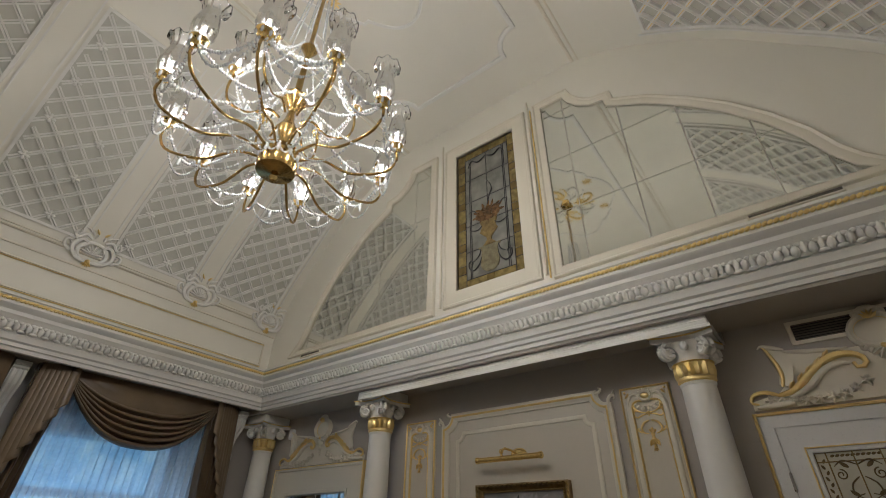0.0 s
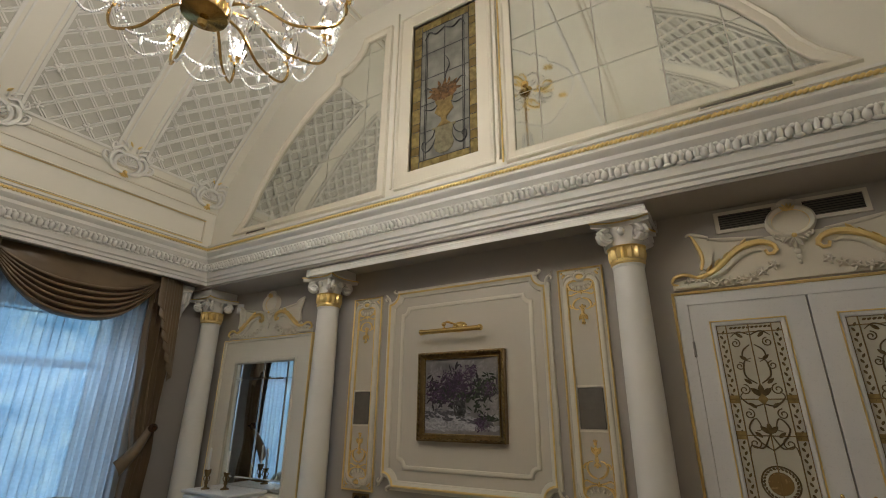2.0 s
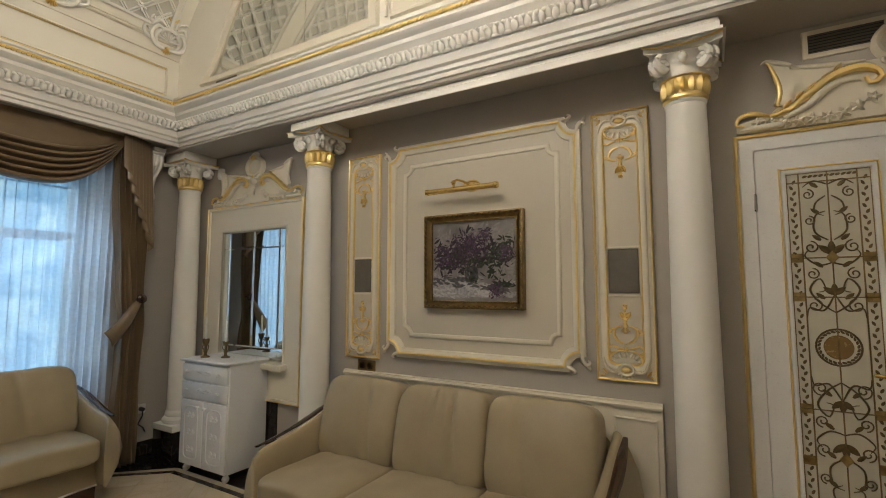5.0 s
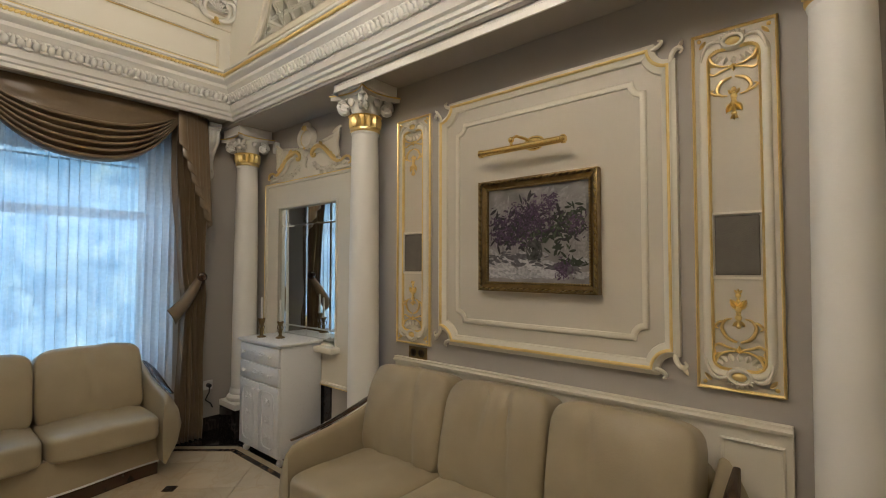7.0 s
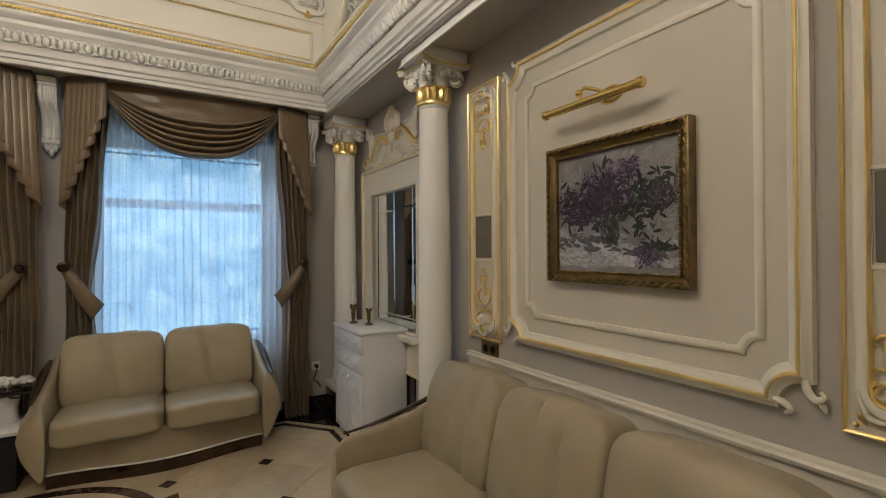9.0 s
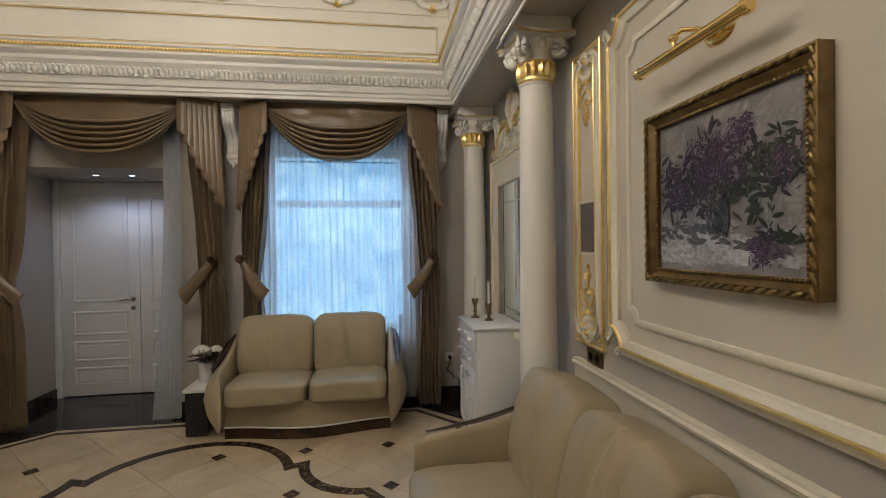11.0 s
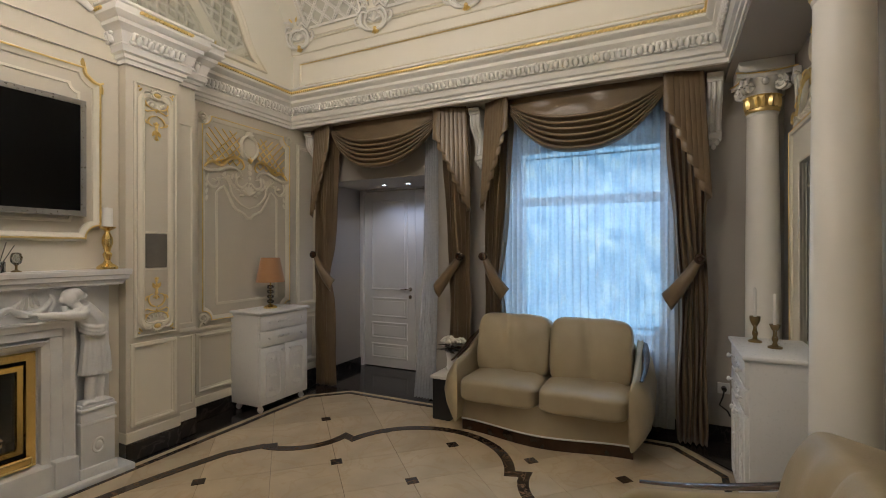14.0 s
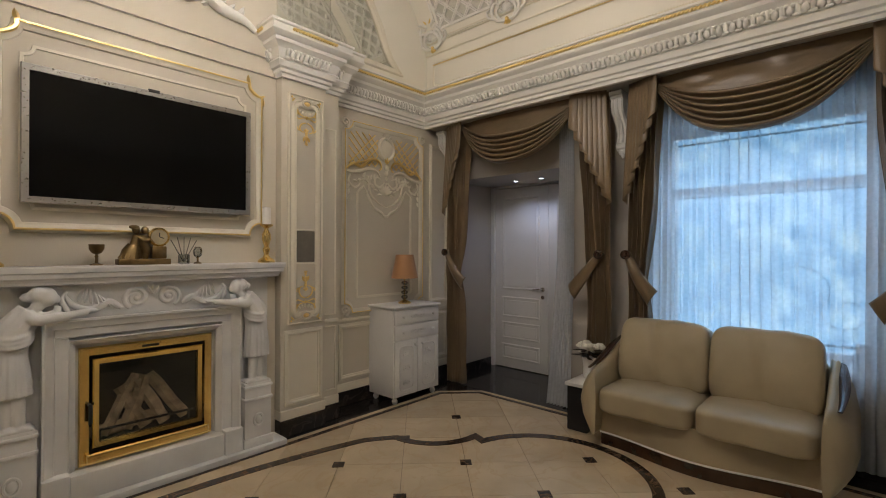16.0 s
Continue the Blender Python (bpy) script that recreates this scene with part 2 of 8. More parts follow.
def sweep(bm, path, prof, closed=True, flip=1.0):
    """Carry a profile of (outward, height) along a flat path with mitred corners."""
    P = [Vector(p).to_2d() for p in path]
    n = len(P)
    rings = []
    for i in range(n):
        a = P[i] - P[i - 1] if (closed or i > 0) else P[1] - P[0]
        b = P[(i + 1) % n] - P[i] if (closed or i < n - 1) else P[-1] - P[-2]
        a, b = a.normalized(), b.normalized()
        na, nb = Vector((a.y, -a.x)), Vector((b.y, -b.x))
        mit = na + nb
        mit = mit / max(0.35, mit.length_squared / 2) if mit.length > 1e-6 else na
        rings.append([bm.verts.new((P[i].x + flip * mit.x * d, P[i].y + flip * mit.y * d, h)) for d, h in prof])
    k = len(prof)
    for i in range(n if closed else n - 1):
        p, q = rings[i], rings[(i + 1) % n]
        for j in range(k - 1):
            bm.faces.new((p[j], p[j + 1], q[j + 1], q[j]))
    if not closed:
        for r in (rings[0], rings[-1]):
            if k > 2:
                bm.faces.new(r)
    return bm


def rect(x0, x1, y0, y1):
    return [(x0, y0), (x1, y0), (x1, y1), (x0, y1)]


def notched(x0, x1, y0, y1, r, n=6):
    """Rectangle whose corners are scooped inwards by quarter circles."""
    out = []
    for cx, cy, a0 in ((x0, y0, 90), (x1, y0, 180), (x1, y1, 270), (x0, y1, 360)):
        for i in range(n + 1):
            a = radians(a0 - 90 * i / n)
            out.append((cx + r * math.cos(a), cy + r * math.sin(a)))
    return out


def rounded(x0, x1, y0, y1, r, n=5):
    out = []
    for cx, cy, a0 in ((x0 + r, y0 + r, 180), (x1 - r, y0 + r, 270), (x1 - r, y1 - r, 0), (x0 + r, y1 - r, 90)):
        for i in range(n + 1):
            a = radians(a0 + 90 * i / n)
            out.append((cx + r * math.cos(a), cy + r * math.sin(a)))
    return out


def plate(bm, path, z0, z1):
    """Flat slab of outline path between heights."""
    lo = [bm.verts.new((x, y, z0)) for x, y in path]
    hi = [bm.verts.new((x, y, z1)) for x, y in path]
    bm.faces.new(lo)
    bm.faces.new(hi)
    n = len(path)
    for i in range(n):
        bm.faces.new((lo[i], lo[(i + 1) % n], hi[(i + 1) % n], hi[i]))
    return bm


def spiral(cx, cy, r0, r1, a0, a1, n=18, z=0.0):
    return [(cx + (r0 + (r1 - r0) * i / n) * math.cos(radians(a0 + (a1 - a0) * i / n)), cy + (r0 + (r1 - r0) * i / n) * math.sin(radians(a0 + (a1 - a0) * i / n)), z) for i in range(n + 1)]


def leaf(bm, x, y, ang, length, width, h=0.012, z=0.0, bend=0.0):
    """Raised pointed leaf lying on a flat ground."""
    n = 5
    L, R, M = [], [], []
    for i in range(n + 1):
        t = i / n
        a = radians(ang + bend * t)
        px, py = x + length * t * math.cos(a), y + length * t * math.sin(a)
        w = width * 0.5 * math.sin(math.pi * min(1, t * 0.9 + 0.1)) ** 0.8 if t < 1 else 0.0004
        L.append(bm.verts.new((px - w * math.sin(a), py + w * math.cos(a), z)))
        R.append(bm.verts.new((px + w * math.sin(a), py - w * math.cos(a), z)))
        M.append(bm.verts.new((px, py, z + h * (0.4 + 0.6 * math.sin(math.pi * (0.15 + 0.8 * t))))))
    for i in range(n):
        bm.faces.new((L[i], M[i], M[i + 1], L[i + 1]))
        bm.faces.new((M[i], R[i], R[i + 1], M[i + 1]))
    return bm


def mirror_x(bm):
    """Add the mirror image of all that is in bm."""
    g = bmesh.ops.duplicate(bm, geom=bm.verts[:] + bm.edges[:] + bm.faces[:])
    vs = [v for v in g["geom"] if isinstance(v, bmesh.types.BMVert)]
    for v in vs:
        v.co.x = -v.co.x
    return bm


def superbox(bm, c, size, e=0.35, seg=28, bulge=None):
    """Soft cushion: a rounded box with an even grid on each side, e small is boxy. bulge: function of the unit point to an offset."""
    p, n = 2.0 / e, max(8, seg // 2)
    for ax in range(3):
        for sg in (-1, 1):
            V = []
            for j in range(n + 1):
                row = []
                for i in range(n + 1):
                    q = [0.0, 0.0, 0.0]
                    q[ax], q[(ax + 1) % 3], q[(ax + 2) % 3] = sg, -1 + 2 * i / n, -1 + 2 * j / n
                    k = sum(abs(v) ** p for v in q) ** (-1 / p)
                    u = Vector(q) * k
                    pt = Vector((u.x * size[0] / 2, u.y * size[1] / 2, u.z * size[2] / 2))
                    if bulge:
                        pt += bulge(u)
                    row.append(bm.verts.new(pt + Vector(c)))
                V.append(row)
            for j in range(n):
                for i in range(n):
                    bm.faces.new((V[j][i], V[j][i + 1], V[j + 1][i + 1], V[j + 1][i]))
    return bm


def sheet(bm, fn, nu, nv):
    """Grid surface fn(u, v) with u and v in 0..1."""
    V = [[bm.verts.new(fn(i / nu, j / nv)) for i in range(nu + 1)] for j in range(nv + 1)]
    for j in range(nv):
        for i in range(nu):
            bm.faces.new((V[j][i], V[j][i + 1], V[j + 1][i + 1], V[j + 1][i]))
    return bm


def thicken(ob, t):
    s = ob.modifiers.new("thickness", "SOLIDIFY")
    s.thickness, s.offset = t, 0
    return ob


SOFA_WALL = lambda x, z, off=0.0: pose(x, 3.35 - off, z, 90, 0, 0)
TV_WALL = lambda x, z, off=0.0: pose(x, -0.92 + off, z, 90, 0, 180)
WIN_WALL = lambda y, z, off=0.0: pose(0.17 + off, y, z, 90, 0, 90)

# ---------- setting ----------
XR, YS, YT, XW, ZS = 6.05, 3.35, -0.92, 0.17, 2.66      # side wall, sofa wall, fireplace wall, window wall, soffit
CX, CY = 3.30, 1.08                                     # middle of the vault
LY, TY = 2.945, -0.865                                   # lunette walls
VAULT = [(0.56, 3.05), (0.56, 3.40), (0.66, 3.68), (0.84, 3.95), (1.08, 4.23), (1.40, 4.58), (1.85, 4.92), (2.15, 5.07), (2.40, 5.15)]


def spline(P, n):
    """Smooth line through P, n points evenly spaced."""
    Q = [Vector(p) for p in P]
    out = []
    for i in range(len(Q) - 1):
        a, b, c, d = Q[max(i - 1, 0)], Q[i], Q[i + 1], Q[min(i + 2, len(Q) - 1)]
        for k in range(12):
            t = k / 12
            out.append(0.5 * ((2 * b) + (c - a) * t + (2 * a - 5 * b + 4 * c - d) * t * t + (3 * b - a - 3 * c + d) * t ** 3))
    out.append(Q[-1])
    L = [0.0]
    for p, q in zip(out, out[1:]):
        L.append(L[-1] + (q - p).length)
    res, j = [], 0
    for i in range(n):
        s = L[-1] * i / (n - 1)
        while j < len(out) - 2 and L[j + 1] < s:
            j += 1
        f = (s - L[j]) / max(1e-9, L[j + 1] - L[j])
        res.append(out[j].lerp(out[j + 1], min(1, max(0, f))))
    return res


COVE = spline(VAULT[1:], 60)


def struct(name, bm, material, label, category, smooth=None, parent=None):
    return tagged(part(name, bm, material, parent, smooth=smooth), label, category, kind="structure")


# floor slab under the stone
struct("floor", bx(-0.75, XR + 0.2, YT - 0.2, YS + 0.3, -0.15, -0.012), M_GROUT, "grouted bed under polished marble floor", "floor")

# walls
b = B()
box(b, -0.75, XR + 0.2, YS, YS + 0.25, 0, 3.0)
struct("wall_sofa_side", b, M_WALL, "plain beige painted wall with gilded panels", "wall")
# this wall's colour carries the chandelier's light
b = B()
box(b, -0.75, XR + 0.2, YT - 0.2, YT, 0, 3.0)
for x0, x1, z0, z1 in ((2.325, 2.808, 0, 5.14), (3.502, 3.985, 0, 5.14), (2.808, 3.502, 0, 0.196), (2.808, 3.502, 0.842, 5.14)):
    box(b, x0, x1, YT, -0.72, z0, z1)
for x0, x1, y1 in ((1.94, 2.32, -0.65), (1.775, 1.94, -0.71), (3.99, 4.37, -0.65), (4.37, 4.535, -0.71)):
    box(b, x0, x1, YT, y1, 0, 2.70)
struct("wall_fireplace_side", b, M_LIT_CREAM_WALL, "cream wall behind the fireplace, paled by chandelier light in its paint", "wall")
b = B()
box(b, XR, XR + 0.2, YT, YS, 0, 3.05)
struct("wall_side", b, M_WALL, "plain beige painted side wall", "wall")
NY0, NY1, NZ = -0.84, 0.52, 2.165      # door niche
WY0, WY1, WZ0, WZ1 = 1.28, 2.62, 0.62, 2.40   # window opening
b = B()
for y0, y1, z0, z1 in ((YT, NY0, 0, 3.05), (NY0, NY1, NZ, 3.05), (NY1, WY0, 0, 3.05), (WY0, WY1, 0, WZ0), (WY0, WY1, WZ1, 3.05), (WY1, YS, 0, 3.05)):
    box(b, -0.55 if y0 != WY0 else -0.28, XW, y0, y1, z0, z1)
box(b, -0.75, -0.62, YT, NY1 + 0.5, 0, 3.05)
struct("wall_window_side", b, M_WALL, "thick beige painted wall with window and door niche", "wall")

# beams under the cornice
b = B()
box(b, XW, XR, 2.99, YS, ZS, 3.02)
box(b, XW, 0.55, YT, 2.99, ZS + 0.04, 3.02)
box(b, XR - 0.02, XR, YT, 2.99, ZS + 0.04, 3.02)
struct("beam", b, M_WALL, "beige painted soffit beam round the room", "beam")
b = B()
sweep(b, [(1.93, YS), (1.93, 2.99), (4.64, 2.99), (4.64, YS)], [(0.0, 2.58), (0.01, 2.58), (0.012, 2.60), (0.022, 2.605), (0.022, 2.63), (0.034, 2.64), (0.034, 2.655), (0.048, 2.662), (0.048, 2.70), (0.0, 2.70)], closed=False, flip=-1)
struct("trim_architrave", b, M_WHITE, "stepped white architrave carried by the columns", "moulding")

# lunette walls and vault
b = B()
top = [(COVE[i].x, COVE[i].y) for i in range(60)]
out = [(0.56, 3.0)] + top + [(2 * CX - x, z) for x, z in reversed(top)] + [(2 * CX - 0.56, 3.0)]
WIN0, WIN1, WINB, WINT = 3.0, 3.61, 3.255, 4.695


def lunette_wall(bm, y, thick, hole):
    """Arched wall at y; a rectangular opening goes through it when hole is set."""
    xs = sorted({p[0] for p in out} | ({hole[0], hole[1]} if hole else set()))
    def zt(x):
        x = x if x <= CX else 2 * CX - x
        if x >= top[-1][0]:
            return top[-1][1]
        for (xa, za), (xb, zb) in zip(top, top[1:]):
            if xa <= x <= xb:
                return za + (zb - za) * (x - xa) / max(1e-9, xb - xa)
        return top[0][1]
    for xa, xb in zip(xs, xs[1:]):
        if xb - xa < 1e-6:
            continue
        spans = [((3.0, zt(xa)), (3.0, zt(xb)))]
        if hole and xa >= hole[0] - 1e-6 and xb <= hole[1] + 1e-6:
            spans = [((hole[3], zt(xa)), (hole[3], zt(xb)))]
            if hole[2] > 3.0:
                spans.append(((3.0, hole[2]), (3.0, hole[2])))
        for (a0, a1), (b0, b1) in spans:
            vs = [bm.verts.new(p) for p in ((xa, y, a0), (xb, y, b0), (xb, y, b1), (xa, y, a1), (xa, y + thick, a0), (xb, y + thick, b0), (xb, y + thick, b1), (xa, y + thick, a1))]
            for f in ((0, 1, 2, 3), (7, 6, 5, 4), (0, 4, 5, 1), (3, 2, 6, 7), (0, 3, 7, 4), (1, 5, 6, 2)):
                bm.faces.new([vs[i] for i in f])


b.free()
b = B()
lunette_wall(b, LY, 0.2, (WIN0, WIN1, WINB, WINT))
struct("wall_lunette_near", b, M_CEIL, "arched cream upper wall above the sofa side", "wall")
b = B()
lunette_wall(b, TY - 0.22, 0.22, None)
struct("wall_lunette_far", b, M_CEIL, "arched cream upper wall above the fireplace", "wall")

b = B()
full = [Vector(p) for p in VAULT[:1]] + [p for p in COVE]
full = full + [Vector((2 * CX - p.x, p.y)) for p in reversed(full)]
nrm = []
for i, p in enumerate(full):
    d = (full[min(i + 1, len(full) - 1)] - full[max(i - 1, 0)]).normalized()
    nrm.append(Vector((-d.y, d.x)))
ring0 = [[b.verts.new((p.x, y, p.y)) for p in full] for y in (TY - 0.2, LY + 0.2)]
ring1 = [[b.verts.new((p.x + n.x * 0.12, y, p.y + n.y * 0.12)) for p, n in zip(full, nrm)] for y in (TY - 0.2, LY + 0.2)]
for r in (ring0, ring1):
    for i in range(len(full) - 1):
        b.faces.new((r[0][i], r[0][i + 1], r[1][i + 1], r[1][i]))
for k in (0, 1):
    for i in range(len(full) - 1):
        b.faces.new((ring0[k][i], ring0[k][i + 1], ring1[k][i + 1], ring1[k][i]))
for i in (0, -1):
    b.faces.new((ring0[0][i], ring0[1][i], ring1[1][i], ring1[0][i]))
struct("ceiling", b, M_CEIL, "cream vaulted ceiling with coved sides", "ceiling", smooth=30)
b = B()
box(b, -0.75, XR + 0.3, YT - 0.3, YS + 0.3, 5.4, 5.5)
for a in ((-0.75, -0.65, YT - 0.3, YS + 0.3), (XR + 0.2, XR + 0.3, YT - 0.3, YS + 0.3), (-0.75, XR + 0.3, YT - 0.35, YT - 0.25), (-0.75, XR + 0.3, YS + 0.62, YS + 0.7)):
    box(b, *a, 3.0, 5.4)
box(b, -0.75, XR + 0.3, LY + 0.2, YS + 0.7, 3.02, 3.1)
struct("roof", b, M_WALL, "plain slab above the vault", "roof")

# cornice
FC, BR = 3.155, -0.72                                   # middle of the chimney breast and its face
C0, C1, C2 = YT + 0.012, -0.70, -0.64                   # bottom edge on the wall, on the step, on the pilaster
right = [(2.32, BR - 0.1), (2.32, C2), (1.94, C2), (1.94, C1), (1.775, C1), (1.775, C0)]
loop = right + [(0.55, C0), (0.55, 2.99), (XR - 0.02, 2.99), (XR - 0.02, C0)] + [(2 * FC - x, y) for x, y in reversed(right)]
loop.reverse()
PLAIN = (len(loop) - 1,)
CORN = [(-0.02, 2.68), (0.012, 2.68), (0.014, 2.705), (0.03, 2.712), (0.032, 2.735), (0.05, 2.745), (0.054, 2.77), (0.062, 2.785), (0.055, 2.80), (0.075, 2.865), (0.10, 2.89), (0.112, 2.90), (0.114, 2.925), (0.14, 2.94), (0.152, 2.955), (0.152, 2.965), (0.146, 2.97), (0.146, 3.005), (0.16, 3.012), (0.16, 3.028), (-0.02, 3.03)]
b = B()
sweep(b, loop, CORN, closed=False, flip=-1)
sweep(b, [(2 * FC - 2.32, BR), (2.32, BR)], [(-0.02, 2.68), (0.03, 2.68), (0.032, 2.705), (0.05, 2.712), (0.052, 2.735), (0.075, 2.75), (0.078, 2.775), (0.09, 2.79), (0.09, 2.80), (-0.02, 2.81)], closed=False, flip=-1)
cornice = struct("trim_cornice", b, M_WHITE, "white plaster cornice running round the whole room", "cornice", smooth=25)


class Heap:
    """Many small alike pieces gathered into one mesh."""

    def __init__(self):
        self.v, self.f = [], []

    def add(self, tmpl, m):
        k = len(self.v)
        self.v += [tuple(m @ p) for p in tmpl[0]]
        self.f += [tuple(i + k for i in f) for f in tmpl[1]]

    def put(self, name, material, parent, label="", smooth=60, kind=""):
        me = bpy.data.meshes.new(name)
        me.from_pydata(self.v, [], self.f)
        me.materials.append(material)
        me.shade_smooth()
        me.set_sharp_from_angle(angle=radians(smooth))
        o = new(name, me)
        o.parent = parent
        if label:
            o["label"] = label
        return tagged(o, kind=kind)


def template(bm):
    bm.verts.index_update()
    t = ([v.co.copy() for v in bm.verts], [[v.index for v in f.verts] for f in bm.faces])
    bm.free()
    return t


SPH = template(ball(B(), (0, 0, 0), 1, seg=8, rings=5))
BEAD = template(ball(B(), (0, 0, 0), 1, seg=6, rings=4))
CUBE = template(bx(-0.5, 0.5, -0.5, 0.5, -0.5, 0.5))
eggs, rope = Heap(), Heap()
for i in range(len(loop)):
    p, q = Vector(loop[i]), Vector(loop[(i + 1) % len(loop)])
    L = (q - p).length
    if L < 0.04 or (i in PLAIN):
        continue
    d = (q - p).normalized()
    nin = Vector((-d.y, d.x))
    R3 = Matrix(((d.x, nin.x, 0, 0), (d.y, nin.y, 0, 0), (0, 0, 1, 0), (0, 0, 0, 1)))
    k = max(1, round(L / 0.074))
    for j in range(k):
        c = p + d * (L * (j + 0.5) / k) + nin * 0.074
        M = Matrix.Translation((c.x, c.y, 2.832)) @ R3
        eggs.add(SPH, M @ Matrix.LocRotScale((0, 0.002, -0.004), Euler((radians(-22), 0, 0)), (0.021, 0.018, 0.032)))
        eggs.add(SPH, M @ Matrix.LocRotScale((0.018, 0.010, 0.026), None, (0.017, 0.015, 0.013)))
        eggs.add(SPH, M @ Matrix.LocRotScale((-0.018, 0.010, 0.026), None, (0.017, 0.015, 0.013)))
        eggs.add(SPH, M @ Matrix.LocRotScale((0.037, 0.004, 0.002), Euler((radians(-22), 0, 0)), (0.016, 0.014, 0.038)))
        eggs.add(SPH, M @ Matrix.LocRotScale((0.037, 0.0, -0.030), None, (0.026, 0.012, 0.012)))
    k = max(1, round(L / 0.026))
    for j in range(k):
        c = p + d * (L * (j + 0.5) / k) + nin * 0.154
        M = Matrix.Translation((c.x, c.y, 2.988)) @ R3
        rope.add(BEAD, M @ Matrix.LocRotScale((0, 0, 0), Euler((0, radians(35), 0)), (0.019, 0.012, 0.012)))
eggs.put("egg_and_dart", M_WHITE, cornice, "carved white egg-and-dart course", kind="stuff")
rope.put("gilt_rope", M_GOLD, cornice, "gilded twisted rope moulding", kind="stuff")

# window and brackets' backdrop
b = bx(-4.2, -4.15, -6, 9, -2, 6)
M_OUT = glow("outdoor_view", (0.5, 0.62, 0.7), 1.0)
_nt = M_OUT.node_tree
_b = _nt.nodes["Principled BSDF"]
_tc, _n1, _r1 = (_nt.nodes.new(n) for n in ("ShaderNodeTexCoord", "ShaderNodeTexNoise", "ShaderNodeValToRGB"))
_n1.inputs["Scale"].default_value, _n1.inputs["Detail"].default_value = 4.2, 9
_nt.links.new(_tc.outputs["Object"], _n1.inputs["Vector"])
_nt.links.new(_n1.outputs["Fac"], _r1.inputs["Fac"])
_e = _r1.color_ramp.elements
_e[0].position, _e[0].color = 0.34, (0.14, 0.38, 0.68, 1)
_e[1].position, _e[1].color = 0.68, (0.52, 0.83, 1.0, 1)
_k = _r1.color_ramp.elements.new(0.5)
_k.color = (0.25, 0.56, 0.90, 1)
_nt.links.new(_r1.outputs["Color"], _b.inputs["Emission Color"])
_b.inputs["Emission Strength"].default_value = 2.0
_b.inputs["Base Color"].default_value = (0, 0, 0, 1)
tagged(part("backdrop", b, M_OUT), "blurred bright garden outside the window", "backdrop", kind="structure")
window = thing("window_1", pose(-0.2, 0, 0), "white framed window behind sheer curtains", "window", kind="structure")
b = B()
for y0, y1, z0, z1 in ((WY0, WY0 + 0.06, WZ0, WZ1), (WY1 - 0.06, WY1, WZ0, WZ1), (WY0 + 0.06, WY1 - 0.06, WZ0, WZ0 + 0.07), (WY0 + 0.06, WY1 - 0.06, WZ1 - 0.06, WZ1), (WY0 + 0.06, WY1 - 0.06, 1.86, 1.92)):
    box(b, -0.04, 0.03, y0, y1, z0, z1, 0.004, 1)
part("window_frame", b, M_WINFR, window)
for y0, y1, z0, z1 in ((WY0 + 0.06, WY1 - 0.06, WZ0 + 0.07, 1.86), (WY0 + 0.06, WY1 - 0.06, 1.92, WZ1 - 0.06)):
    o = part("pane", bx(-0.01, -0.004, y0, y1, z0, z1), M_GLASS, window)
    o.visible_shadow = False
b = bx(0.02, 0.40, WY0 + 0.002, WY1 - 0.002, WZ0 - 0.02, WZ0 + 0.022, 0.006)
part("window_sill", b, M_WINFR, window, "white painted sill")
# grille outside
gr = thing("window_grille", pose(-0.75, 1.95, 0.3), "dark iron scroll grille outside the window", "grille")
b = B()
for y in (-0.75, 0.75):
    tube(b, [(0, y, 0.2), (0, y, 2.2)], 0.009, 5)
for z in (0.35, 1.6, 2.1):
    tube(b, [(0, -0.75, z), (0, 0.75, z)], 0.009, 5)
part("bars", b, M_BLKP, gr)
b = B()
for s in (-1, 1):
    tube(b, [(0, s * p[0], p[1]) for p in spiral(0.22, 0.75, 0.28, 0.04, 200, -260, 30)], 0.0035, 5)
    tube(b, [(0, s * p[0], p[1]) for p in spiral(0.5, 0.62, 0.16, 0.03, 180, 620, 24)], 0.0035, 5)
part("scrolls", b, M_BLKP, gr)

# ---------- floor stone ----------
XB0, XB1, YB0, YB1, CH = 0.45, 5.95, -0.50, 2.91, 0.26
OCT = [(XB0 + CH, YB0), (XB1 - CH, YB0), (XB1, YB0 + CH), (XB1, YB1 - CH), (XB1 - CH, YB1), (XB0 + CH * 1.3, YB1), (XB0, YB1 - CH * 1.1), (XB0, YB0 + CH)]


def clip(poly, region):
    """Part of a polygon inside a convex region that runs anticlockwise."""
    out = [Vector(p) for p in poly]
    for i in range(len(region)):
        a, d = Vector(region[i]), Vector(region[(i + 1) % len(region)]) - Vector(region[i])
        src, out = out, []
        for j in range(len(src)):
            p, q = src[j - 1], src[j]
            sp, sq = d.cross(p - a), d.cross(q - a)
            if sp * sq < 0:
                out.append(p.lerp(q, sp / (sp - sq)))
            if sq >= 0:
                out.append(q)
        if len(out) < 3:
            return []
    return out


